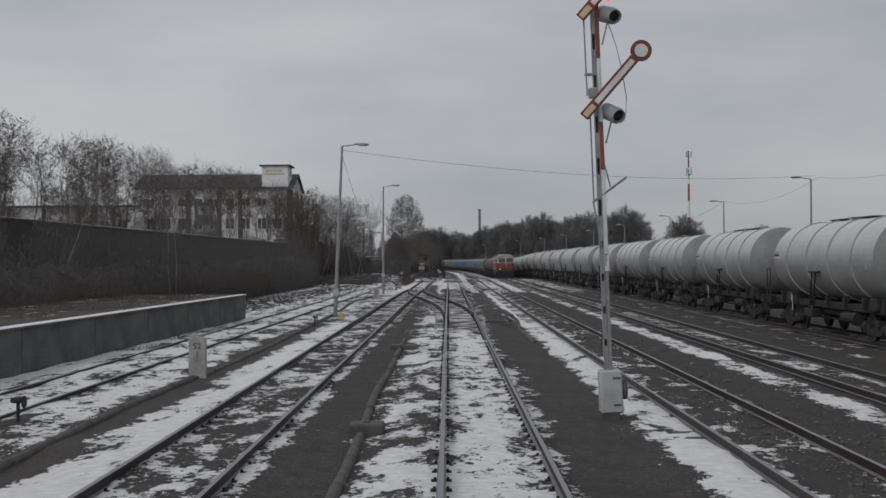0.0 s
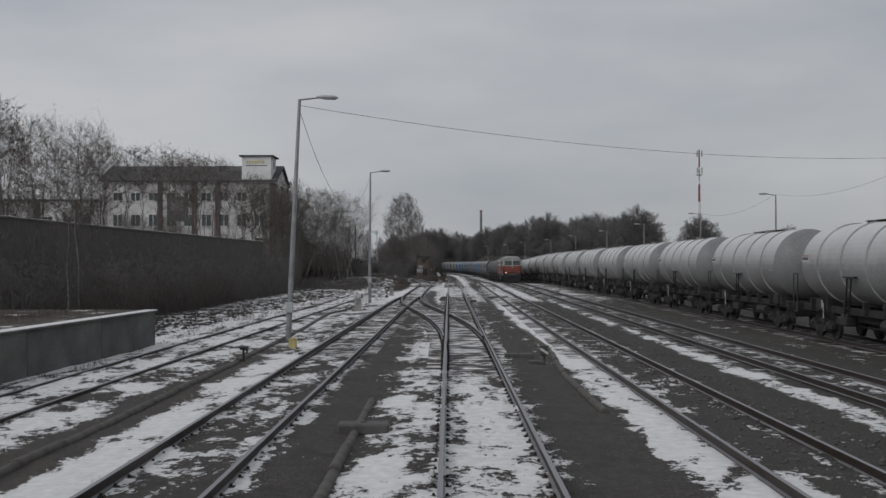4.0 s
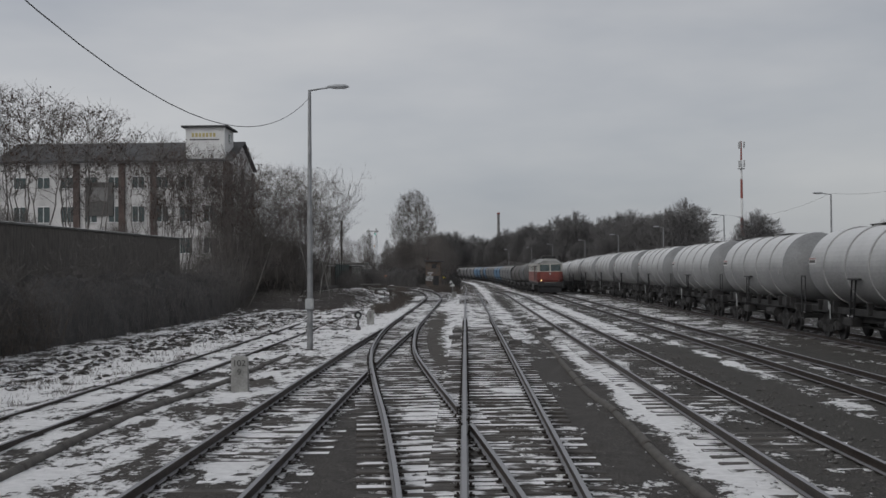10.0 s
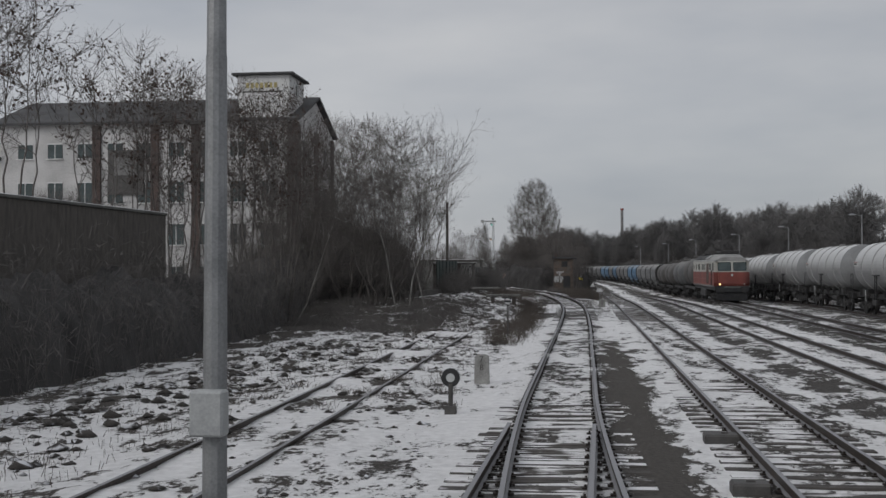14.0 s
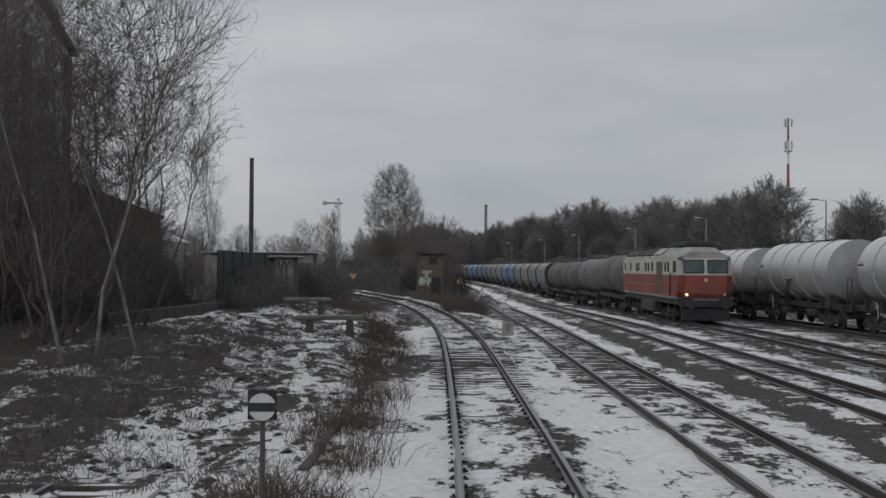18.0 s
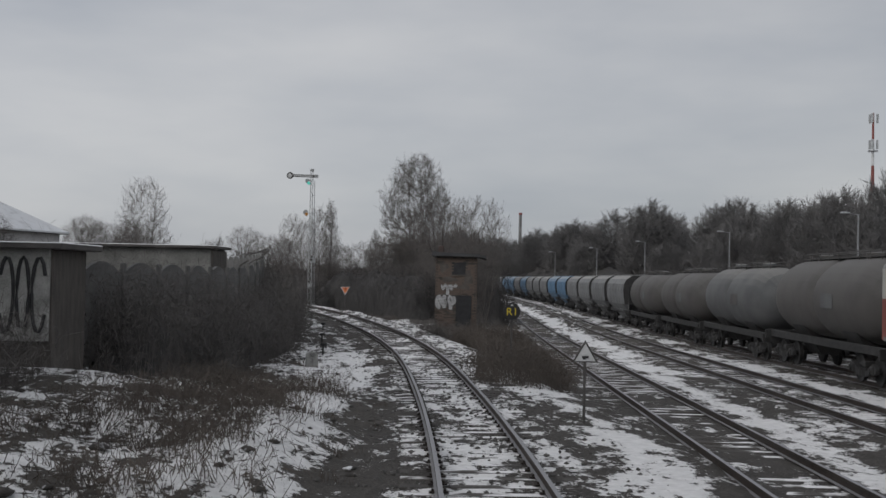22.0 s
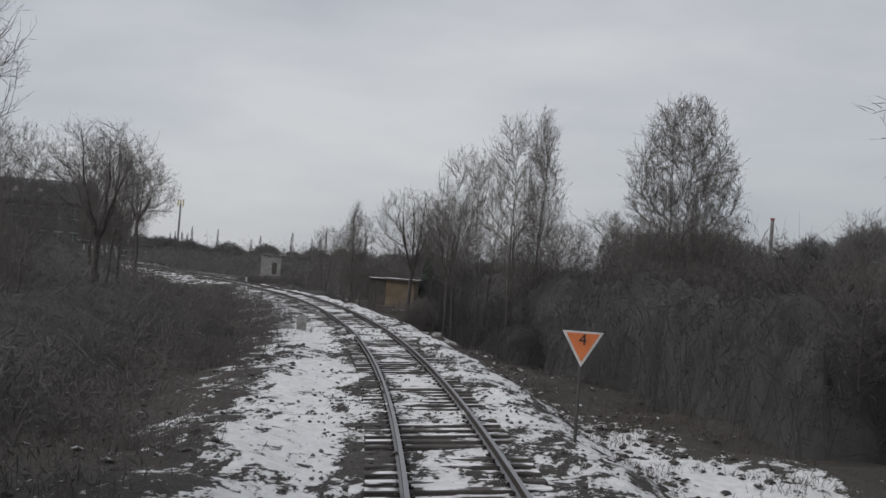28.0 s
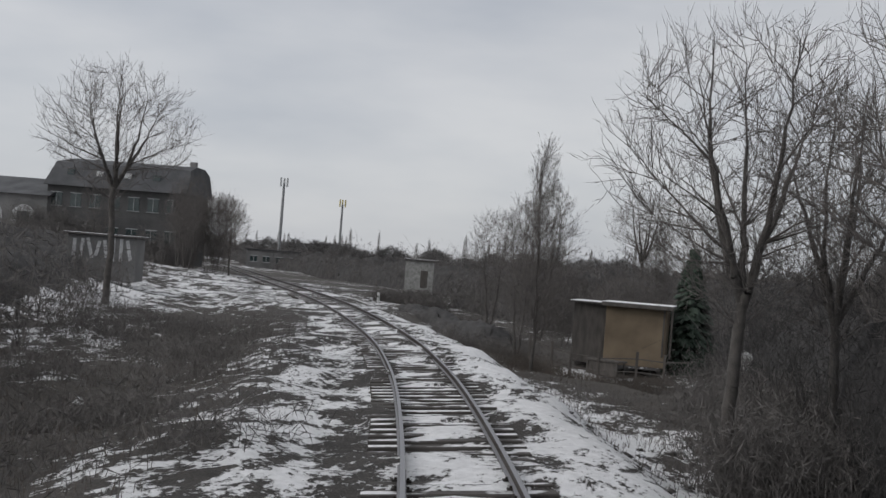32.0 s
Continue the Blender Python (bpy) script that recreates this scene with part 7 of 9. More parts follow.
L_WALL = [(-19.2, 34), (-19.1, 80), (-18.8, 110), (-18.6, 134), (-20.0, 150), (-21.5, 162), (-22.5, 174)]
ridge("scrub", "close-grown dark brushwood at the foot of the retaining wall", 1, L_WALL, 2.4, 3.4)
thicket("scrub", "dark leafless scrub at the foot of the retaining wall", 1, strip(L_WALL, 2.9), 5000, 5.2, M_SCRUB, fuzz=12, r=0.008, lean=0.35, slip=0.5)
thicket("scrub", "brown leafless scrub before the retaining wall", 65, strip([(-17.3, 40), (-17.2, 80), (-16.9, 108)], 1.1), 3000, 3.3, M_DRYGRASS, fuzz=7, r=0.007, lean=0.35, slip=0.45)
L_SHED = [(-20.5, 171.5), (-18.2, 173), (-16.2, 175)]
ridge("scrub", "close-grown brushwood before the old sheds", 2, L_SHED, 1.5, 1.7)
thicket("scrub", "leafless scrub before the old sheds", 2, strip(L_SHED, 1.8), 1800, 2.9, M_SCRUB, fuzz=14, r=0.005, lean=0.45, slip=0.4)
L_FENCE = [(-11.9, 200), (-11.9, 214), (-13.0, 228), (-16.4, 243), (-21.4, 258)]
ridge("scrub", "close-grown creepers and brushwood along the concrete fence", 3, L_FENCE, 0.9, 2.3)
thicket("scrub", "leafless scrub and creepers along the concrete fence", 3, strip(L_FENCE, 1.0), 5600, 3.5, M_SCRUB, fuzz=20, r=0.005, lean=0.3, slip=0.4)
ridge("scrub", "close-grown brushwood left of the curve", 4, off(-11.5, 242, 300), 3.0, 1.8)
thicket("scrub", "leafless scrub left of the curve", 4, beside(-15, -6.5, 240, 302), 4000, 2.9, M_SCRUB, fuzz=14, r=0.006, lean=0.4, slip=0.45)
R_BANK = [(-7.0, 277), (-11.0, 286), (-15.0, 295), (-19.5, 305), (-24.0, 316), (-27.8, 328), (-30.5, 339)]
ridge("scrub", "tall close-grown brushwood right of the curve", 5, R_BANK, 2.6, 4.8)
# these stems carry the painted thicket shade as well
thicket("scrub", "tall leafless scrub right of the curve", 5, strip(R_BANK, 3.2), 4000, 6.4, M_TANGLE_SHADE, fuzz=16, r=0.007, lean=0.35, slip=0.5)
R_FAR = [(-30, 349), (-37.5, 364), (-45, 376), (-55, 390), (-68, 408)]
ridge("scrub", "brushwood behind the garden huts", 25, R_FAR, 3.5, 2.0)
thicket("scrub", "leafless scrub behind the garden huts", 25, strip(R_FAR, 5.0), 2600, 4.2, M_SCRUB, fuzz=7, r=0.016, lean=0.4)
L_YARD = [(-3.6, 266), (-4.0, 273), (-6.5, 285), (-9.5, 300)]
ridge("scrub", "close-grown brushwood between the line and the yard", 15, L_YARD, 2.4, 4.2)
# stems in the brushwood colour with shade painted in
thicket("scrub", "leafless scrub between the line and the yard", 15, strip(L_YARD, 2.8), 2600, 5.6, M_TANGLE_SHADE, fuzz=7, r=0.010, lean=0.35)
thicket("scrub", "brown scrub round the brick hut", 6, strip([(-2.6, 206), (-2.2, 222), (-3.2, 234), (-3.4, 238)], 1.4), 5600, 1.05, M_DRYGRASS, fuzz=2, slip=0.3, r=0.006, lean=0.5)
thicket("dry_grass", "tufts of withered brown grass beside the line", 7, tufts(beside(-8.0, -3.6, 148, 215)), 4500, 0.34, M_DRYGRASS, r=0.006, lean=0.6, forks=0)
thicket("dry_grass", "withered brown grass on the bank of the curve", 8, only(beside(3.6, 9.5, 215, 350), lambda x, y: (x < -2.5) & ((y < 246) | (y > 276))), 7000, 0.55, M_DRYGRASS, r=0.007, forks=0)
thicket("dry_grass", "withered brown grass on the slope", 9, beside(-12, -4.2, 235, 330), 9000, 0.5, M_DRYGRASS, r=0.007, forks=0)
thicket("dry_grass", "withered grass between the siding and the wall", 10, strip([(-13.2, 70), (-12.4, 110), (-11.4, 150)], 2.6), 3500, 0.45, M_DRYGRASS, r=0.006, forks=0)
thicket("scrub", "leafless brambles before the green sheet fence", 61, strip([(-12.9, 181), (-12.7, 188), (-12.7, 196)], 0.8), 1500, 2.3, M_SCRUB, fuzz=12, r=0.005, lean=0.45, slip=0.35)
D_SHED = [(-25.5, 171), (-22.0, 173), (-19.0, 177), (-17.2, 186)]
ridge("scrub", "dark close-grown brushwood before the olive shed", 22, D_SHED, 2.2, 3.6)
thicket("scrub", "dark leafless scrub before the olive shed", 22, strip(D_SHED, 2.8), 2600, 4.6, M_SCRUB, fuzz=16, r=0.006, lean=0.35, slip=0.45)
L_WOOD = [(54, 305), (46, 380), (36, 450), (20, 530), (-8, 575), (-45, 560)]
ridge("undergrowth", "dark close-grown undergrowth of the far woods", 11, L_WOOD, 12, 7.5)
thicket("undergrowth", "dark tangled undergrowth of the far woods", 11, strip(L_WOOD, 14), 2200, 10.5, M_SCRUB, fuzz=10, r=0.035)
L_HEDGE = [(-62, 424), (-84, 450), (-120, 486), (-175, 535), (-265, 605)]
ridge("undergrowth", "dark far hedges beyond the curve", 12, L_HEDGE, 7, 5.0)
thicket("undergrowth", "dark far hedge twigs beyond the curve", 12, strip(L_HEDGE, 9), 2200, 8.0, M_SCRUB, fuzz=10, r=0.03)
L_MEAD = [(-22, 372), (-36, 396), (-52, 424), (-75, 460), (-110, 505)]
ridge("undergrowth", "dark bushes behind the gardens", 23, L_MEAD, 6, 5.5)
thicket("undergrowth", "dark bush twigs behind the gardens", 23, strip(L_MEAD, 8), 2400, 8.5, M_SCRUB, fuzz=9, r=0.028)
L_END = [(-10, 312), (-11, 345), (-13, 380), (-19, 440), (-25, 500)]
ridge("undergrowth", "dark bushes beside the far end of the yard", 13, L_END, 5, 4.5)
thicket("undergrowth", "dark bush twigs beside the far end of the yard", 13, strip(L_END, 6), 1800, 6.5, M_SCRUB, fuzz=9, r=0.025)
thicket("scrub", "dark scrub before the white hut", 58, strip([(-75, 399.5), (-71, 396.5), (-66, 391)], 1.6), 1400, 2.3, M_SCRUB, fuzz=10, r=0.014, lean=0.4, slip=0.5)
thicket("scrub", "dark scrub at the foot of the grey buildings", 59, strip([(-104, 405), (-114, 408), (-126, 404)], 2.0), 1600, 4.6, M_SCRUB, fuzz=10, r=0.02, lean=0.4)
L_SLOPE = [(-44, 300), (-62, 328), (-82, 358), (-112, 402)]
ridge("undergrowth", "dark bushes on the slope below the houses", 14, L_SLOPE, 5, 1.4)
thicket("undergrowth", "dark bush twigs on the slope below the houses", 14, strip(L_SLOPE, 7), 1800, 2.6, M_SCRUB, fuzz=8, r=0.018)


def lumps(name, label, seed, go, count, size, material, flat=0.5):
    """Loose lumps: knobbly eight-sided stones, each turned and sized by chance."""
    rng = np.random.default_rng(seed)
    x, y = go(rng, count)
    m = len(x)
    z = land(x, y)
    s = size * rng.uniform(0.4, 1.25, m) ** 1.3
    v0 = np.array([(1, 0, 0), (0.6, 0.7, 0.1), (-0.3, 0.9, 0), (-1, 0.1, 0), (-0.5, -0.8, 0.1), (0.5, -0.85, 0), (0.3, 0.1, 0.9), (-0.35, -0.1, 0.8), (0, 0, -0.7)], float)
    f0 = np.array([(0, 1, 6), (1, 2, 6), (2, 7, 6), (2, 3, 7), (3, 4, 7), (4, 5, 7), (5, 6, 7), (5, 0, 6), (1, 0, 8), (2, 1, 8), (3, 2, 8), (4, 3, 8), (5, 4, 8), (0, 5, 8)])
    vs = v0[None] * (1 + rng.normal(0, 0.18, (m, 9, 1))) * s[:, None, None]
    vs[:, :, 2] *= flat
    a = rng.random(m) * 6.283
    c, q = np.cos(a)[:, None], np.sin(a)[:, None]
    vs = np.stack([vs[:, :, 0] * c - vs[:, :, 1] * q + x[:, None], vs[:, :, 0] * q + vs[:, :, 1] * c + y[:, None], vs[:, :, 2] + (z + 0.1 * s)[:, None]], 2)
    ob = new(name, quick_mesh(name, vs.reshape(-1, 3), (f0[None] + np.arange(m)[:, None, None] * 9).reshape(-1, 3), material))
    return tagged(ob, label, "stones", kind="stuff")


thicket("dry_grass", "tufts of withered grass between the snow patches", 31, tufts(strip([(-8.2, 120), (-8.6, 150), (-8.2, 178), (-8.6, 205)], 2.8)), 5200, 0.42, M_DRYGRASS, r=0.006, lean=0.6, forks=0)
thicket("dry_grass", "withered brown tufts close beside the running line", 32, tufts(strip([(-5.9, 140), (-5.6, 155), (-5.9, 172), (-6.6, 186)], 0.7), 40, 0.22), 4800, 0.62, M_DRYGRASS, r=0.006, lean=0.5, forks=1)
thicket("dry_grass", "withered tufts along the old siding", 33, tufts(strip([(-11.2, 40), (-10.8, 80), (-10.4, 115)], 1.6)), 3000, 0.34, M_DRYGRASS, r=0.006, lean=0.6, forks=0)
thicket("dry_grass", "brown grass on top of the loading ramp", 34, tufts(strip([(-16.0, 12), (-15.2, 35), (-14.4, 60)], 3.0), 30, 0.35), 9000, 0.42, M_DRYGRASS, r=0.006, lean=0.5, forks=0, lift=1.08)
thicket("dry_grass", "brown tufts on the snowy bank beside the curve", 35, tufts(beside(3.6, 8.5, 238, 280), 34, 0.3), 5200, 0.42, M_DRYGRASS, r=0.006, lean=0.6, forks=0)
lumps("earth_clods", "clods of dark frozen earth in thin snow", 41, strip([(-8.8, 92), (-9.0, 130), (-9.0, 160), (-9.2, 200)], 3.4), 700, 0.11, M_CLOD)
lumps("earth_clods", "clods of dark earth along the wall", 42, strip([(-13.5, 66), (-13.0, 100), (-12.2, 140)], 1.8), 800, 0.17, M_CLOD)
lumps("earth_clods", "rubble and clods on the bank of the curve", 43, beside(3.4, 7.5, 236, 322), 1500, 0.11, M_CLOD)
lumps("earth_clods", "clods on the slope left of the curve", 44, beside(-8, -3.2, 205, 300), 800, 0.09, M_CLOD)
lumps("ballast_stones", "loose grey ballast stones along the running line", 45, beside(-2.3, 2.3, 186, 300), 6000, 0.040, M_STONE, 0.8)
lumps("ballast_stones", "loose grey ballast beside the middle track", 47, strip([(6.0, 16), (6.0, 60), (6.1, 110)], 1.2), 3500, 0.042, M_STONE, 0.8)
thicket("scrub", "low dark scrub on the slope left of the curve", 51, tufts(beside(-15, -4.6, 290, 345), 90, 0.9), 5600, 1.15, M_SCRUB, fuzz=7, r=0.007, lean=0.5)
thicket("scrub", "low dark scrub below the running line", 52, tufts(beside(-9.5, -4.6, 236, 296), 60, 0.5), 4200, 0.95, M_SCRUB, fuzz=4, r=0.007, lean=0.5)
thicket("scrub", "low dark scrub on the outer bank of the curve", 53, tufts(only(beside(5.4, 9.5, 274, 345), lambda x, y: x < -9), 60, 0.5), 1500, 0.6, M_SCRUB, fuzz=4, r=0.007, lean=0.5)
thicket("scrub", "dense brown scrub at the foot of the brick hut", 54, strip([(-6.6, 236.8), (-4.8, 237.6), (-2.6, 237.4)], 1.2), 1500, 1.35, M_SCRUB, fuzz=6, r=0.006, lean=0.4, slip=0.3)
thicket("scrub", "tall brown stalks beside the brick hut", 64, strip([(-3.6, 228), (-3.0, 233), (-2.4, 238.5)], 1.3), 3200, 1.35, M_DRYGRASS, fuzz=3, r=0.005, lean=0.4, slip=0.3)
R_GARD = [(-44.5, 347), (-47.5, 354), (-53, 366), (-63, 382)]
ridge("scrub", "close-grown brushwood round the garden huts", 26, [(-46.5, 352), (-49, 357), (-56, 368), (-66, 384)], 1.2, 1.2)
thicket("scrub", "low dark scrub between the line and the garden huts", 53, tufts(strip(R_GARD, 2.6), 80, 0.8), 3000, 0.9, M_SCRUB, fuzz=8, r=0.008, lean=0.4, slip=0.4)
thicket("scrub", "dark scrub under the bare trees beside the curve", 54, tufts(strip([(-29.2, 325), (-30.6, 331), (-32.4, 339)], 1.7), 50, 0.7), 3400, 2.1, M_SCRUB, fuzz=8, r=0.007, lean=0.4, slip=0.4)
thicket("scrub", "low brown scrub and grass on the rough ground before the sheds", 55, tufts(strip([(-12, 148), (-14, 158), (-13, 170)], 4.5), 60, 0.5), 5400, 0.7, M_SCRUB, fuzz=3, r=0.006, lean=0.5, slip=0.3)
thicket("scrub", "dark scrub round the trunks beside the curve", 60, tufts(strip([(-29.9, 318.5), (-29.4, 323), (-29.3, 328)], 0.9), 50, 0.4), 2600, 2.3, M_SCRUB, fuzz=9, r=0.007, lean=0.35, slip=0.4)
thicket("dry_grass", "brown stalks before the garden hut", 62, tufts(strip([(-43.5, 343), (-39.5, 342), (-35.5, 341)], 1.0), 40, 0.4), 1800, 0.95, M_DRYGRASS, r=0.008, lean=0.5, forks=1)
R_NEAR = [(-18.6, 297), (-21.6, 305), (-24.8, 314), (-27.4, 324), (-28.8, 331)]
ridge("scrub", "low brushwood under the trees right of the curve", 27, R_NEAR, 1.5, 2.1)
# stems under the trees, darkened by the same painted shade
thicket("scrub", "dark leafless scrub under the trees right of the curve", 56, strip(R_NEAR, 1.7), 4200, 3.1, M_TANGLE_SHADE, fuzz=14, r=0.006, lean=0.4, slip=0.4)
thicket("scrub", "low brown scrub beside the line before the concrete fence", 57, tufts(strip([(-8.9, 187), (-8.4, 195), (-8.9, 204)], 1.7), 60, 0.4), 2000, 0.8, M_DRYGRASS, fuzz=3, r=0.006, lean=0.5, slip=0.25)

# ---------------- walls and buildings ----------------
ramp_ = thing("loading_ramp", (0, 0, 0), "long mossy concrete loading ramp with a snowy top edge", "loading ramp", kind="structure")
for k in range(16):
    y0, y1 = -29.6 + 5.75 * k, -29.6 + 5.75 * (k + 1)
    yc = (y0 + y1) / 2
    bx = -10.6 - (62.4 - yc) * 0.03
    bm = B()
    box(bm, (-4.0, 0, 0.36), (8.0, y1 - y0 - 0.02, 1.3), 0.02)
    ob = part("ramp_block", bm, M_RAMP, ramp_)
    ob.matrix_basis = pose(bx, yc, 0, 0, 0, -1.7)
    bm = B()
    box(bm, (-4.2, 0, 1.02), (7.4, y1 - y0 - 0.02, 0.12), 0.02)
    ob = part("earth_bed", bm, M_EARTH, ramp_, "bare brown earth with thin snow")
    ob.matrix_basis = pose(bx, yc, 0, 0, 0, -1.7)
    bm = B()
    box(bm, (-0.12, 0, 1.045), (0.42, y1 - y0 - 0.03, 0.09), 0.02)
    ob = part("edge_stone", bm, M_ROOF_SNOW, ramp_)
    ob.matrix_basis = pose(bx, yc, 0, 0, 0, -1.7)

wall = thing("retaining_wall", (0, 0, 0), "long dark weathered retaining wall with a thin coping", "wall", kind="structure")
wp = [(-23.5, 30), (-22.6, 60), (-21.8, 90), (-21.0, 115), (-20.0, 142)]
wl_ = spline(wp, 4.0)
for a, b in zip(wl_, wl_[1:]):
    d = b - a
    c = (a + b) / 2
    bm = B()
    box(bm, (0, 0, 0), (0.4, float(np.linalg.norm(d)) - 0.02, 5.4), 0.02)
    ob = part("wall_panel", bm, M_SHED, wall)
    ob.matrix_basis = pose(c[0], c[1], 2.3, 0, 0, -math.degrees(math.atan2(d[0], d[1])))
    bm = B()
    box(bm, (0, 0, 0), (0.55, float(np.linalg.norm(d)) - 0.02, 0.12), 0.02)
    ob = part("coping", bm, M_CONC_DARK, wall)
    ob.matrix_basis = pose(c[0], c[1], 5.06, 0, 0, -math.degrees(math.atan2(d[0], d[1])))


def window(parent, at, w, h, face, glass=M_GLASS, frame_m=M_WHITE):
    """face: 'S' looks to -y, 'E' looks to +x."""
    def b(c, s):
        bm = B()
        box(bm, c if face == "S" else (-c[1], c[0], c[2]), s if face == "S" else (s[1], s[0], s[2]), 0.01)
        return bm
    o = new("window")
    o.parent = parent
    o.matrix_basis = pose(*at)
    part("pane", b((0, -0.02, 0), (w, 0.05, h)), glass, o)
    bm = b((0, -0.05, h / 2), (w + 0.12, 0.08, 0.1))
    part("window_frame", bm, frame_m, o)
    part("window_sill", b((0, -0.08, -h / 2 - 0.04), (w + 0.2, 0.16, 0.08)), frame_m, o)
    part("mullion", b((0, -0.055, 0), (0.07, 0.05, h)), frame_m, o)
    return o


wh = thing("warehouse", (0, 0, 0), "stained pale plaster warehouse with a white stair tower and dark roof", "warehouse")
X1, Y0 = -25.0, 184.0
bm = B()
extrude(bm, [(Y0, -0.5), (Y0, 14.6), (Y0 + 6.5, 17.0), (Y0 + 13, 14.6), (Y0 + 13, -0.5)], -50.0, X1, "X")
part("main_wall", bm, M_PLASTER, wh)
bm = B()
for s in (0, 1):
    y_e, y_r = (Y0 - 0.6, Y0 + 6.5) if s == 0 else (Y0 + 13.6, Y0 + 6.5)
    extrude(bm, [(y_e, 14.48), (y_r, 17.15), (y_r, 17.35), (y_e, 14.68)], -50.4, X1 + 0.4, "X")
part("roof", bm, M_ROOF_DARK, wh, "dark felt roof with a little snow")
bm = B()
box(bm, (-27.6, Y0 + 2.1, 16.4), (4.2, 4.6, 3.6), 0.02)
tower = part("tower", bm, M_PLASTER2, wh, "white stair tower")
bm = B()
box(bm, (-27.6, Y0 + 2.1, 18.25), (5.0, 5.4, 0.18), 0.02)
part("tower_roof", bm, M_ROOF_DARK, tower)
for k in range(7):
    bm = B()
    box(bm, (-28.9 + 0.38 * k, Y0 - 0.215, 17.35), (0.26, 0.02, 0.42))
    part("sign_bar", bm, M_YELLOW, tower, "ochre sign lettering, unreadable")
bm = B()
box(bm, (-27.66, Y0 - 0.215, 16.85), (3.18, 0.02, 0.12))
part("small_sign_bar", bm, M_IRON, tower)
window(tower, (-25.49, Y0 + 2.2, 17.2), 0.8, 0.9, "E")
for z in (2.2, 5.6, 9.0, 12.4):
    for k in range(9):
        window(wh, (-27.2 - 2.55 * k, Y0, z), 1.25, 1.7 if z < 12 else 1.2, "S", frame_m=M_PLASTER2)
    for k in range(3):
        window(wh, (X1, Y0 + 2.6 + 3.8 * k, z), 1.1, 1.6, "E", frame_m=M_PLASTER2)
for x in (X1 - 0.35, -33.2, -36.6, -41.5):
    bm = B()
    box(bm, (x, Y0 - 0.08, 7), (0.7, 0.2, 14.8), 0.02)
    part("brick_pilaster", bm, M_BRICK_DARK, wh, "dark red brick strip")
for y in (Y0 + 0.35, Y0 + 12.65, Y0 + 6.5):
    bm = B()
    box(bm, (X1 + 0.08, y, 7), (0.2, 0.9, 14.6), 0.02)
    part("brick_pilaster", bm, M_BRICK_DARK, wh, "dark red brick strip")
bm = B()
box(bm, (-39.0, Y0 - 0.12, 10.6), (3.0, 0.16, 3.6), 0.02)
pn = part("mural_board", bm, M_IRON, wh, "dark framed board with a pale picture")
bm = B()
box(bm, (-39.0, Y0 - 0.22, 11.1), (1.9, 0.04, 1.5), 0.02)
part("pale_picture", bm, M_GREYWALL, pn)
# lower wing
bm = B()
box(bm, (-62, Y0 + 6.5, 5.6), (24, 12.5, 12.2), 0.02)
wing = part("wing", bm, M_PLASTER, wh)
bm = B()
box(bm, (-62, Y0 + 6.3, 11.85), (24.6, 13.4, 0.3), 0.02)
part("wing_roof", bm, M_ROOF_DARK, wing)
for z in (4.5, 8.6):
    for k in range(8):
        window(wh, (-52.2 - 2.8 * k, Y0 + 0.25, z), 1.3, 1.9, "S", frame_m=M_PLASTER2)
for k in range(5):
    bm = B()
    box(bm, (-53.6 - 5.6 * k, Y0 + 0.2, 5.5), (0.6, 0.2, 12.2), 0.02)
    part("brick_pilaster", bm, M_BRICK_DARK, wh)

# the shed with a pitched roof, green fence, board shed, pole
sh = thing("gabled_shed", (-21.4, 203.9, 0), "dark olive rendered shed with a shallow pitched roof", "shed", rz=18)
bm = B()
extrude(bm, [(-17.8, -0.5), (-17.8, 5.75), (-8.9, 9.0), (0, 5.75), (0, -0.5)], 0, 6, "Y")
part("wall", bm, M_OLIVE, sh)
for s in (-1, 1):
    bm = B()
    e = -8.9 + s * 9.1
    extrude(bm, [(e, 5.66), (-8.9, 9.02), (-8.9, 9.12), (e, 5.76)], -0.2, 6.2, "Y")
    part("roof_slope", bm, M_ROOF_DARK, sh)
bm = B()
box(bm, (-3.4, -0.02, 3.4), (1.3, 0.08, 1.2), 0.01)
part("boarded_window", bm, M_SHED, sh, "dark boarded window")
hs2 = thing("tiled_house", (-30.1, 234.9, 0), "low house with a snow-streaked brown tiled hip roof", "house", rz=-12)
bm = B()
box(bm, (-4.5, 4.15, 1.9), (8.2, 7.5, 6.0), 0.02)
part("wall", bm, M_PLASTER, hs2)
rf = part("roof_core", (lambda q: (box(q, (-4.5, 4.15, 4.93), (8.9, 8.2, 0.10), 0.02), q)[1])(B()), M_ROOF_DARK, hs2, "dark eaves board")
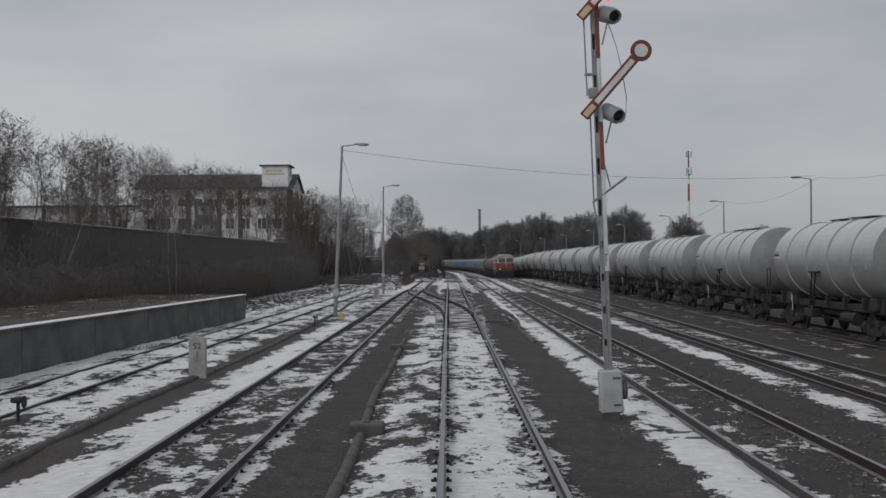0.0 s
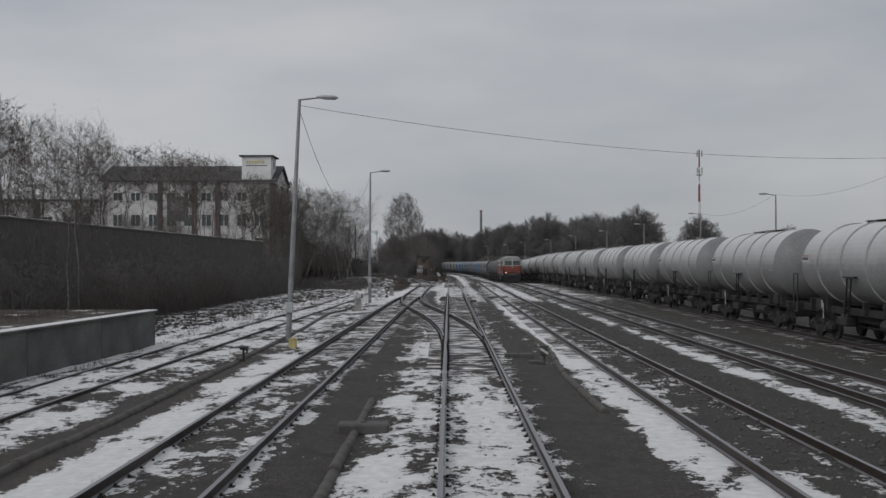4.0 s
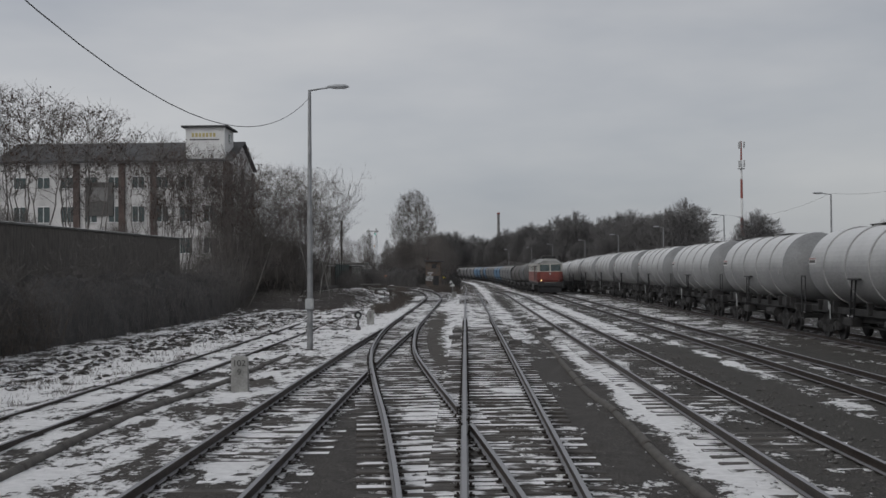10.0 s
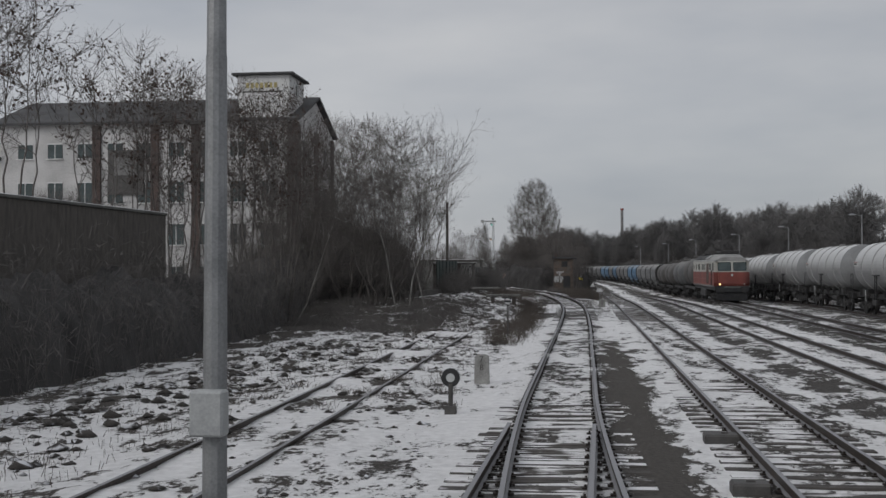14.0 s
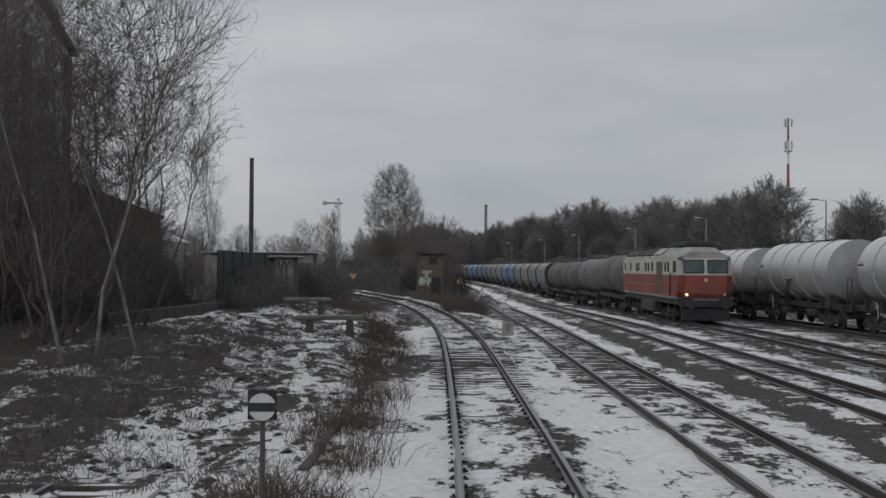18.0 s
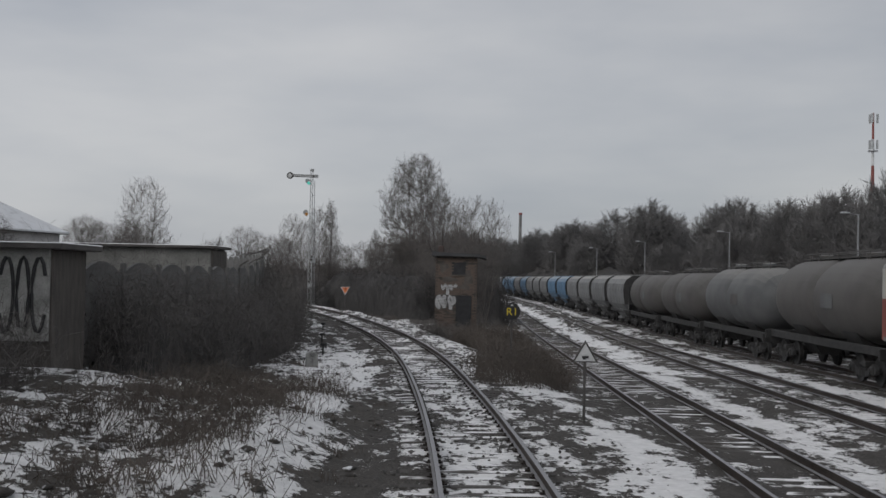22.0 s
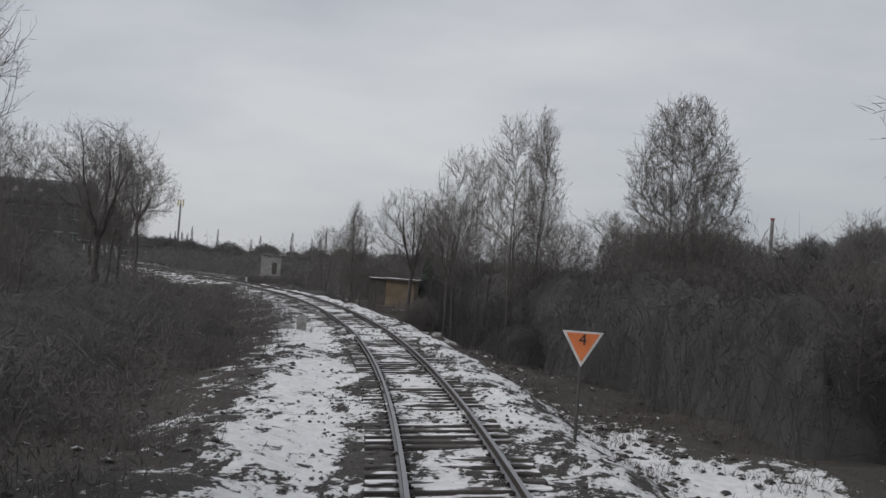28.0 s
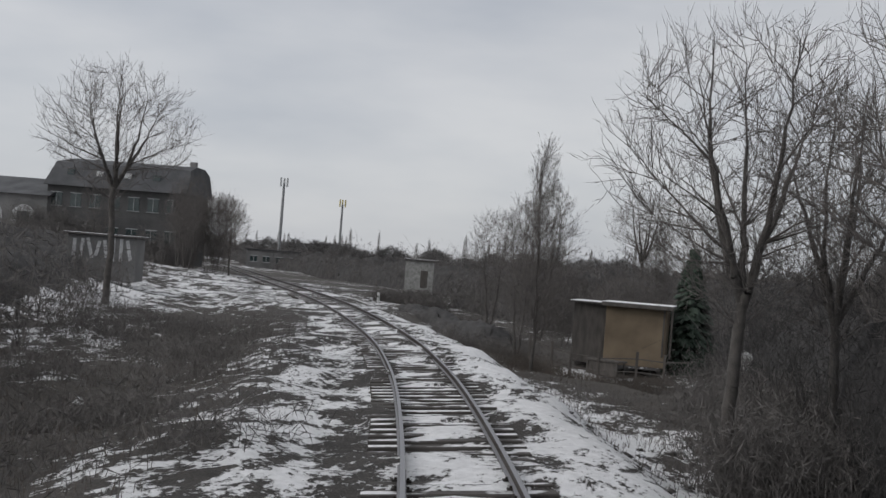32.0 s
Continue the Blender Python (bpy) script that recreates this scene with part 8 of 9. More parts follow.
for name, corners, m, label in (("roof_slope", ((-9, 0), (0, 0), (-4.0, 4.15), (-5.4, 4.15)), M_ROOF_TILE, "brown tiled slope"), ("roof_slope", ((0, 0), (0, 8.3), (-4.0, 4.15)), M_ROOF_SNOWY, "snow-covered hip"),
                                ("roof_slope", ((0, 8.3), (-9, 8.3), (-5.4, 4.15), (-4.0, 4.15)), M_ROOF_SNOWY, "snow-covered slope"), ("roof_slope", ((-9, 8.3), (-9, 0), (-5.4, 4.15)), M_ROOF_TILE, "brown tiled hip")):
    bm = B()
    up = [bm.verts.new((x, y, 7.4 if 4 < y < 4.3 else 5.0)) for x, y in corners]
    lo = [bm.verts.new((x, y, 7.3 if 4 < y < 4.3 else 4.9)) for x, y in corners]
    k = len(up)
    bm.faces.new(up)
    bm.faces.new(lo[::-1])
    for q in range(k):
        bm.faces.new((up[q], lo[q], lo[(q + 1) % k], up[(q + 1) % k]))
    bmesh.ops.recalc_face_normals(bm, faces=bm.faces)
    part(name, bm, m, hs2, label)
bm = B()
box(bm, (-3.4, 5.0, 7.1), (0.55, 0.55, 1.1), 0.02)
part("chimney", bm, M_BRICK_DARK, hs2)
gf_ = thing("sheet_fence", (0, 0, 0), "tall dark green corrugated sheet fence", "fence", kind="structure")
for k in range(12):
    bm = B()
    box(bm, (-13.6 + 0.04 * (k % 2), 182.8 + 1.15 * k, 1.5), (0.06, 1.13, 3.8), 0.01)
    part("sheet", bm, M_GREEN, gf_)
bs = thing("board_shed", (0, 0, 0), "brown board shed with a white-sprayed door and snowy flat roof", "shed")
bm = B()
box(bm, (-14.1, 198.4, 1.4), (3.6, 1.9, 3.5), 0.02)
part("wall", bm, M_SHED, bs)
bm = B()
box(bm, (-14.1, 198.4, 3.22), (4.1, 2.5, 0.14), 0.02)
part("roof", bm, M_ROOF_SNOW, bs)
bm = B()
box(bm, (-12.86, 197.41, 2.25), (1.02, 0.08, 1.84), 0.01)
dr = part("door", bm, M_CONC_PALE, bs, "pale door covered in dark sprayed marks")
for cx, w_, gap in ((-13.19, 0.15, 0), (-12.86, 0.16, 1), (-12.54, 0.15, 2)):
    bm = B()
    pts = []
    for q in range(13):
        a = -2.6 + 5.2 * q / 12 + (1.57 if gap == 1 else 3.14 if gap == 2 else 0.0)
        pts.append((cx + w_ * math.cos(a) * (0.75 if gap == 1 else 0.95), 197.35, 2.25 + 0.74 * math.sin(a)))
    hose(bm, pts, 0.035, 6)
    part("sprayed_mark", bm, M_BLACK, dr)
wp_ = thing("wooden_pole", (-14.25, 194.6, -0.3), "old dark wooden telegraph pole", "utility pole")
bm = B()
rod(bm, (0, 0, 0), (0, 0, 8.75), 0.15, 0.11, 10)
part("pole", bm, M_SHED, wp_)
bm = B()
lathe(bm, [(8.73, 0.12), (8.80, 0.13), (8.86, 0.05)], 10, "Z")
part("cap", bm, M_IRON, wp_)
ws = thing("flat_roofed_shed", (0, 0, 0), "long grey flat-roofed shed with snow on top", "shed")
bm = B()
box(bm, (-17.1, 215.9, 1.45), (7.8, 2.3, 4.3), 0.02)
part("wall", bm, M_CONC, ws)
bm = B()
box(bm, (-17.1, 215.9, 3.66), (8.2, 2.7, 0.12), 0.02)
part("roof", bm, M_ROOF_SNOW, ws)
# the end face is darker than the other walls
bm = B()
box(bm, (-13.17, 215.9, 1.9), (0.10, 2.2, 3.3), 0.02)
part("end_panel", bm, M_SHED, ws, "darker panel across the end face")


def slab_table(at, rz, L):
    t = thing("concrete_bench", at, "rough concrete slab on two short posts, dusted with snow", "bench", "concrete benches", rz=rz)
    bm = B()
    box(bm, (0, 0, 0.56), (L, 0.6, 0.16), 0.03)
    part("slab", bm, M_SLAB, t)
    for s in (-1, 1):
        bm = B()
        extrude(bm, [(s * L * 0.30 - 0.17, -0.3), (s * L * 0.30 + 0.17, -0.3), (s * L * 0.30 + 0.12, 0.475), (s * L * 0.30 - 0.12, 0.475)], -0.2, 0.2, "Y")
        part("leg", bm, M_SHED, t)
    return t


M_SLAB = upward(paint("worn_bench_slab", (0.10, 0.096, 0.09), (0.20, 0.193, 0.182), 2.0, 0.9, 0, 0.35, 25), SNOW, 1.05, 1.2, 1.5, 1.2)
M_TERRACE = paint("earth_stained_terrace_wall", (0.030, 0.028, 0.026), (0.075, 0.069, 0.063), 1.2, 0.95, 0, 0.4, 16)
slab_table((-8.0, 174.3, gz(-8.0, 174.3)), 4, 2.4)
slab_table((-10.2, 186.0, gz(-10.2, 186.0)), 8, 2.2)

# concrete panel fence with bent barbed-wire posts
cf = thing("concrete_fence", (0, 0, 0), "grey concrete panel fence with wavy tops and bent barbed-wire posts", "fence", kind="structure")
fl = spline([(-12.6, 199.7), (-12.5, 214), (-13.9, 228), (-17.4, 243), (-22.6, 258)], 2.4)
for a, b in zip(fl, fl[1:]):
    d = b - a
    c = (a + b) / 2
    L = float(np.linalg.norm(d)) - 0.12
    bm = B()
    top = [(L / 2 - L * k / 10, 2.62 + 0.30 * math.sin(math.pi * k / 10)) for k in range(11)]
    extrude(bm, [(-L / 2, -1.4), (L / 2, -1.4)] + top, -0.04, 0.04, "Y")
    ob = part("fence_panel", bm, M_FENCE, cf)
    climb = 0.9 * sstep(216, 236, c[1])
    ob.matrix_basis = pose(c[0], c[1], 0.05 + climb, 0, 0, 90 - math.degrees(math.atan2(d[0], d[1])))
    bm = B()
    box(bm, (0, 0, 0.95), (0.12, 0.12, 4.0), 0.02)
    ob = part("post", bm, M_FENCE, cf)
    ob.matrix_basis = pose(a[0] + 0.06, a[1], climb, 0, 0, -20)
    if a[1] > 216:
        bm = B()
        rod(bm, (0, 0, 2.7), (0.02, 0, 3.02), 0.024, n=6)
        rod(bm, (0.02, 0, 3.02), (0.34, 0, 3.2), 0.024, n=6)
        ob = part("bent_arm", bm, M_IRON, cf, "dark bent iron arm")
        ob.matrix_basis = pose(a[0] + 0.06, a[1], climb, 0, 0, -20)
bw = thing("barbed_wire", (0, 0, 0), "rusty barbed wire strung between the fence posts", "wire")
for k in range(3):
    for a, b in zip(fl[7:], fl[8:]):
        bm = B()
        rod(bm, (a[0] + 0.14 + 0.09 * k, a[1], 3.03 + 0.05 * k + 0.9 * sstep(216, 236, a[1])), (b[0] + 0.14 + 0.09 * k, b[1], 3.03 + 0.05 * k + 0.9 * sstep(216, 236, b[1])), 0.006, n=4)
        part("wire_strand", bm, M_IRON, bw)

# the brick hut between the curve and the yard
hut = thing("brick_hut", (0, 0, 0), "small derelict brick hut with a flat roof and sprayed writing", "hut")
HX0, HX1, HY0, HY1, HZ0, HZ1 = -6.08, -3.72, 239.3, 243.6, -0.3, 4.0
bm = B()
box(bm, ((HX0 + HX1) / 2, (HY0 + HY1) / 2, (HZ0 + HZ1) / 2), (HX1 - HX0 - 0.06, HY1 - HY0 - 0.06, HZ1 - HZ0), 0.01)
hw = part("wall", bm, M_MORTAR, hut)
bm = B()
extrude(bm, [(HX0 - 0.22, HZ1 - 0.02), (HX1 + 0.2, HZ1 - 0.06), (HX1 + 0.5, HZ1 - 0.16), (HX1 + 0.5, HZ1 + 0.0), (HX1 + 0.1, HZ1 + 0.11), (HX0 + 0.6, HZ1 + 0.17), (HX0 - 0.22, HZ1 + 0.24)], HY0 - 0.3, HY1 + 0.3, "Y")
rf = part("roof", bm, M_ROOF_DARK, hut, "flat dark roof slab")
bm = B()
box(bm, (HX0 + 0.28, HY0 + 0.7, HZ1 + 0.34), (0.32, 0.36, 0.46), 0.03)
part("chimney", bm, M_BRICK_DARK, rf)
# a flat black panel stands for the shade inside the doorway
bm = B()
box(bm, (HX1 - 0.74, HY0 - 0.0, 0.75), (0.86, 0.06, 2.0), 0.01)
part("door", bm, M_BLACK, hut, "black panel for the shade in the open doorway")
brick_bm = B()
box(brick_bm, (0, 0, 0), (0.245, 0.03, 0.068), 0.006)
BRICK_ME = mesh_of("brick", brick_bm, M_BRICK)
rest, rb = [], random.Random(77)
BR_T = template((lambda q: (box(q, (0, 0, 0), (0.245, 0.03, 0.068)), q)[1])(B()))
row = 0
z = HZ0 + 0.3
while z < HZ1 - 0.1:
    x = HX0 + (0.13 if row % 2 else 0.0) + 0.125
    while x < HX1 - 0.1:
        if not (HX1 - 1.2 < x < HX1 - 0.3 and z < 1.8) and not (abs(x - HX0 - 1.33) < 0.42 and abs(z - 3.28) < 0.36) and rb.random() > 0.05:
            out = HY0 + 0.02 + rb.choice((0, 0, 0, 0.004, 0.008, 0.016, -0.006)) + (0.02 if wave(x, z, 2.2, 5) > 0.55 else 0.0)
            if z > 1.9 and x > HX0:
                rest.append((x + rb.uniform(-0.012, 0.012), out, z + rb.uniform(-0.006, 0.006), 0.0))
            else:
                share("brick", BRICK_ME, hw, (x + rb.uniform(-0.012, 0.012), out, z + rb.uniform(-0.006, 0.006)))
        x += 0.26
    for s, xx in ((1, HX0), (-1, HX1)):
        y = HY0 + (0.13 if row % 2 else 0.0) + 0.125
        while y < HY1 - 0.1:
            if rb.random() > 0.06:
                rest.append((xx + s * (0.02 + rb.choice((0, 0, 0.006, 0.014, -0.006))), y + rb.uniform(-0.012, 0.012), z + rb.uniform(-0.006, 0.006), math.pi / 2))
            y += 0.26
    z += 0.083
    row += 1
ob = new("bricks", joined("bricks", BR_T, rest, M_BRICK))
ob.parent = hw
tagged(ob, kind="stuff")
# flakes of old plaster left on the brickwork
for cx, cz, rx, rz, k in ((0.46, 3.35, 0.26, 0.26, 1), (0.80, 2.66, 0.42, 0.14, 2), (1.86, 2.75, 0.24, 0.40, 3), (1.62, 2.25, 0.36, 0.15, 4)):
    bm = B()
    out = [(HX0 + cx + rx * (1 + 0.22 * math.sin(3 * a + k) + 0.12 * math.sin(7 * a + 2 * k)) * math.cos(a), cz + rz * (1 + 0.22 * math.sin(3 * a + k) + 0.12 * math.sin(7 * a + 2 * k)) * math.sin(a)) for a in np.linspace(0, 2 * math.pi, 28, endpoint=False)]
    extrude(bm, out, HY0 - 0.012, HY0 + 0.03, "Y")
    part("render_patch", bm, M_OLD_RENDER, hut, "flaking grey-brown render")
# sprayed bubble letters and a smear: paint that covers the brick faces, course by course, and leaves the joints
def sprayed(label, inside, x0, x1, z0, z1, material=M_GRAF, out=0.0):
    bm, k = B(), 0
    z = HZ0 + 0.3
    while z < z1:
        if z > z0:
            x = x0
            while x < x1:
                if inside(x, z):
                    box(bm, (x, HY0 - 0.006 - out, z), (0.031, 0.012, 0.070))
                x += 0.03
        z += 0.083
    tagged(part("sprayed_shape", bm, material, hut, label), kind="stuff")


def oval(x, z, cx, cz, rx, rz):
    return ((x - cx) / rx) ** 2 + ((z - cz) / rz) ** 2 < 1


def first_letter(x, z, g=0.0):
    u = x - HX0
    return (oval(u, z, 0.22, 1.38, 0.21 + g, 0.40 + g) or oval(u, z, 0.52, 1.40, 0.17 + g, 0.40 + g)) and not (abs(u - 0.36) < 0.05 - g and z < 1.22)


def second_letter(x, z, g=0.0):
    u = x - HX0
    return oval(u, z, 0.84, 1.52, 0.16 + g, 0.24 + g) or oval(u, z, 1.05, 1.50, 0.16 + g, 0.24 + g) or oval(u, z, 0.95, 1.42, 0.22 + g, 0.22 + g) or (abs(u - 0.88) < 0.11 + g and 0.97 - g < z < 1.4)


def smear(x, z):
    u = x - HX0
    return (2.02 + 0.22 * abs(math.sin(u * 7)) < z < 2.42 - 0.1 * abs(math.sin(u * 11)) and 0.32 < u < 1.25) or (abs(u - 0.70) < 0.09 and 1.80 < z < 2.3)


def rim(letter):
    return lambda x, z: letter(x, z, 0.045) and not letter(x, z) or (letter(x, z) and abs(math.sin(9 * x + 4 * z)) < 0.10)


for letter, a, b in ((first_letter, 0.0, 0.72), (second_letter, 0.64, 1.30)):
    sprayed("white bubble letter sprayed over brick", letter, HX0 + a, HX0 + b, 0.88, 1.86)
    sprayed("dark outline of a sprayed letter", rim(letter), HX0 + a, HX0 + b, 0.84, 1.9, M_IRON, 0.004)
sprayed("white smear of paint", smear, HX0 + 0.3, HX0 + 1.3, 1.7, 2.5)
# the window opening's shade is a black panel too
bm = B()
box(bm, (HX0 + 1.33, HY0 + 0.035, 3.28), (0.80, 0.03, 0.72), 0.006)
part("window_shade_panel", bm, M_BLACK, hut, "black panel for the shade in a broken window")
bm = B()
box(bm, (HX0 + 1.33, HY0 - 0.01, 2.90), (0.90, 0.07, 0.06), 0.008)
part("sill", bm, M_OLD_RENDER, hut)

# grey houses on the slope to the left of the curve (front right corner of the roof at the origin)
gh = thing("mansard_building", (-111.4, 417.4, 0), "large grey building with a dark mansard roof", "building", rz=19)
bm = B()
box(bm, (-9.2, 6, 4.6), (17.8, 11, 9.2), 0.02)
part("wall", bm, M_DARKWALL, gh)
bm = B()
vs = []
for (x0, x1, y0, y1, z) in ((-18.4, 0.2, -0.3, 12.3, 9.1), (-17.5, 0.0, 1.3, 10.7, 12.2), (-16.2, 0.0, 4, 8, 12.9)):
    vs.append([bm.verts.new(p) for p in ((x0, y0, z), (x1, y0, z), (x1, y1, z), (x0, y1, z))])
for p, q in zip(vs, vs[1:]):
    for i in range(4):
        bm.faces.new((p[i], p[(i + 1) % 4], q[(i + 1) % 4], q[i]))
bm.faces.new(vs[-1])
bmesh.ops.recalc_face_normals(bm, faces=bm.faces)
mr = part("roof", bm, M_ROOF_GREY, gh, "dark grey mansard roof")
for k in range(4):
    bm = B()
    box(bm, (-15.2 + 3.7 * k, 0.75, 10.9), (0.9, 0.7, 0.7), 0.02)
    part("roof_window", bm, M_WHITE if k in (1, 2) else M_GLASS, mr)
bm = B()
box(bm, (-0.6, 4.5, 12.8), (0.8, 0.8, 1.5), 0.02)
part("chimney", bm, M_GREYWALL, mr)
for z in (3.4, 7.4):
    for k in range(7):
        window(gh, (-16.8 + 2.5 * k, 0.5, z), 1.4, 1.7, "S", frame_m=M_GREYBOX)
gh2 = thing("grey_house", (-128.4, 410.8, -0.6), "grey house with two white arched windows", "house", rz=19)
bm = B()
box(bm, (-6, 6, 4), (13.5, 12, 8.5), 0.02)
part("wall", bm, M_GREYWALL, gh2)
bm = B()
extrude(bm, [(-0.6, 8.2), (6, 10.6), (12.6, 8.2)], -13.2, 1.2, "X")
part("roof", bm, M_ROOF_GREY, gh2)
for k in range(2):
    bm = B()
    extrude(bm, [(-6.4 + 4.2 * k + 1.5 * math.cos(a), 5.4 + 1.5 * math.sin(a)) for a in np.linspace(0, math.pi, 11)] + [(-7.9 + 4.2 * k, 3.8), (-4.9 + 4.2 * k, 3.8)], -0.14, -0.02, "Y")
    ar = part("arched_window_surround", bm, M_WHITE, gh2)
    bm = B()
    box(bm, (-6.4 + 4.2 * k, -0.18, 5.1), (1.6, 0.06, 1.8), 0.02)
    part("pane", bm, M_GLASS, ar)
gs = thing("graffiti_shed", (-69.5, 352.6, 0.7), "low grey shed with white sprayed lettering shapes", "shed", rz=28)
bm = B()
box(bm, (-2.0, 1.5, 0.9), (4, 3, 2.6), 0.02)
part("wall", bm, M_GREYWALL, gs)
bm = B()
box(bm, (-2.0, 1.5, 2.27), (4.4, 3.4, 0.14), 0.02)
part("roof", bm, M_ROOF_SNOW, gs)
rg2 = random.Random(3)
for k in range(8):
    bm = B()
    box(bm, (0, 0, 0), (0.2, 0.04, 0.9 + rg2.random() * 0.5), 0.01, Matrix.Rotation(rg2.uniform(-0.3, 0.3), 3, "Y"))
    bmesh.ops.translate(bm, vec=(-3.6 + 0.45 * k, -0.02, 1.45), verts=bm.verts)
    part("sprayed_shape", bm, M_GRAF, gs)

# allotment huts right of the curve
wh2 = thing("white_hut", (-72.0, 401.5, 0.3), "small white hut with a flat roof", "hut", rz=22)
bm = B()
box(bm, (0, 0, 1.0), (2.8, 2.6, 3.4), 0.02)
part("wall", bm, M_CONC_PALE, wh2)
bm = B()
box(bm, (0.2, 0, 2.78), (3.5, 3.1, 0.14), 0.02)
part("roof", bm, M_ROOF_SNOW, wh2)
bm = B()
box(bm, (0.5, -1.31, 0.9), (0.7, 0.04, 1.7), 0.01)
part("door", bm, M_SHED, wh2)
yh = thing("ochre_hut", (-39.3, 347.7, 0), "small ochre garden hut with a snowy roof and lean-to", "hut", rz=7)
bm = B()
box(bm, (0.75, 1.3, 0.25), (2.7, 2.6, 2.7), 0.02)
part("wall", bm, M_OCHRE, yh)
bm = B()
box(bm, (0.8, 1.2, 1.66), (3.2, 3.1, 0.11), 0.02)
part("roof", bm, M_ROOF_SNOW, yh)
bm = B()
box(bm, (0.8, -0.36, 1.58), (3.22, 0.05, 0.14), 0.01)
part("fascia", bm, M_SHED, yh)
for x in (2.0, 2.35):
    bm = B()
    box(bm, (x, -0.04, 0.5), (0.08, 0.08, 2.2), 0.01)
    part("post", bm, M_SHED, yh)
bm = B()
box(bm, (-1.35, 1.5, 0.2), (1.5, 2.4, 2.7), 0.02)
lean_to = part("lean_to_wall", bm, M_SHED, yh, "grey boarded lean-to")
bm = B()
box(bm, (-1.35, 1.4, 1.6), (1.8, 2.8, 0.1), 0.02)
part("lean_to_roof", bm, M_ROOF_SNOW, lean_to)
gt = thing("garden_table", (-39.4, 346.2, gz(-39.4, 346.2)), "dark red-brown garden table with a closed front", "table", rz=-15)
bm = B()
box(bm, (0, 0, 0.72), (1.7, 0.8, 0.08), 0.015)
part("tabletop", bm, M_SHED, gt)
bm = B()
box(bm, (0, -0.3, 0.36), (1.5, 0.05, 0.64), 0.01)
part("front_panel", bm, M_SHED, gt)
for x in (-0.72, 0.72):
    for y in (-0.34, 0.34):
        bm = B()
        box(bm, (x, y, 0.3), (0.08, 0.08, 0.8), 0.01)
        part("leg", bm, M_SHED, gt)
sh2 = thing("garden_shelter", (-26.6, 339.6, 0), "open-fronted dark garden shelter with a flat felt roof", "shelter", rz=20)
bm = B()
box(bm, (0, 1.6, 2.18), (5.2, 3.6, 0.12), 0.02)
part("roof", bm, M_ROOF_DARK, sh2)
bm = B()
box(bm, (0, -0.22, 2.05), (5.2, 0.05, 0.26), 0.01)
part("fascia", bm, M_CONC, sh2, "weathered grey fascia board")
for x in (-2.4, 0.0, 2.4):
    bm = B()
    box(bm, (x, -0.1, 0.8), (0.10, 0.10, 2.6), 0.01)
    part("post", bm, M_WHITE if x < -1 else M_SHED, sh2)
bm = B()
box(bm, (0, 3.2, 0.8), (5.0, 0.08, 2.6), 0.01)
part("back_wall", bm, M_SHED, sh2)


def phone_mast(at, h, top, label):
    t = thing("mobile_mast", at, label, "mast", "far masts")
    bm = B()
    rod(bm, (0, 0, 0), (0, 0, h), 0.45, 0.3, 8)
    part("pole", bm, M_GALV, t)
    for k in range(3):
        bm = B()
        a = k * 2.09
        box(bm, (0.9 * math.cos(a), 0.9 * math.sin(a), h + 0.3), (0.35, 0.35, 2.2), 0.05)
        part("antenna", bm, top, t)
    return t


phone_mast((-166.7, 536.9, 0), 19.5, M_GREYBOX, "slim grey mobile-phone mast")
phone_mast((-177.6, 590, 0), 18.0, M_YELLOW, "slim mast with a yellow top")
ch = thing("factory_chimney", (22.5, 800, 0), "distant pale factory chimney", "chimney")
bm = B()
rod(bm, (0, 0, -1), (0, 0, 39), 1.1, 0.8, 12)
part("stack", bm, M_GREYWALL, ch)
bm = B()
rod(bm, (0, 0, 38.4), (0, 0, 39.4), 1.0, 1.0, 12)
part("rim", bm, M_RED, ch)


# ---------------- garden corner and other small things beyond the curve ----------------
def spruce(at, h, w, seed):
    rng = np.random.default_rng(seed)
    t = thing("spruce_tree", at, "small dark green spruce among bare scrub", "tree", "conifers")
    bm = B()
    rod(bm, (0, 0, -0.3), (0, 0, h * 0.97), 0.10, 0.015, 8)
    part("trunk", bm, M_BARK, t)
    vs, fs = [], []
    for k in range(420):
        f = 0.06 + 0.94 * (k / 420) ** 0.9
        z, r, a0 = h * f, w * (1 - f) ** 0.85 * rng.uniform(0.75, 1.1) + 0.04, rng.random() * 6.283
        for q in range(9):
            u = (q + 1) / 9
            a = a0 + rng.normal(0, 0.10)
            c = np.array([math.cos(a) * r * u, math.sin(a) * r * u, z - 0.30 * r * u + rng.normal(0, 0.03)])
            side, n0 = np.array([-math.sin(a), math.cos(a), 0.0]), len(vs)
            b = 0.15 + 0.12 * (1 - u)
            vs += [tuple(c - side * b), tuple(c + np.array([math.cos(a), math.sin(a), -0.5]) * 0.22), tuple(c + side * b), tuple(c + np.array([0, 0, 0.10]))]
            fs += [(n0, n0 + 1, n0 + 3), (n0 + 1, n0 + 2, n0 + 3)]
    ob = new("foliage", arrays("foliage", vs, fs, M_CONIFER))
    ob.parent = t


spruce((-36.7, 351, gz(-36.7, 351)), 6.0, 1.6, 5)
spruce((-30.5, 342, gz(-30.5, 342)), 3.6, 1.0, 6)

gf2 = thing("garden_fence", (0, 0, 0), "old wooden garden fence posts with two thin rails", "fence", kind="structure")
gp = [(-42.6, 345.2), (-41.5, 344.9), (-40.6, 344.7), (-39.3, 344.4), (-37.6, 344.1), (-36.4, 343.8)]
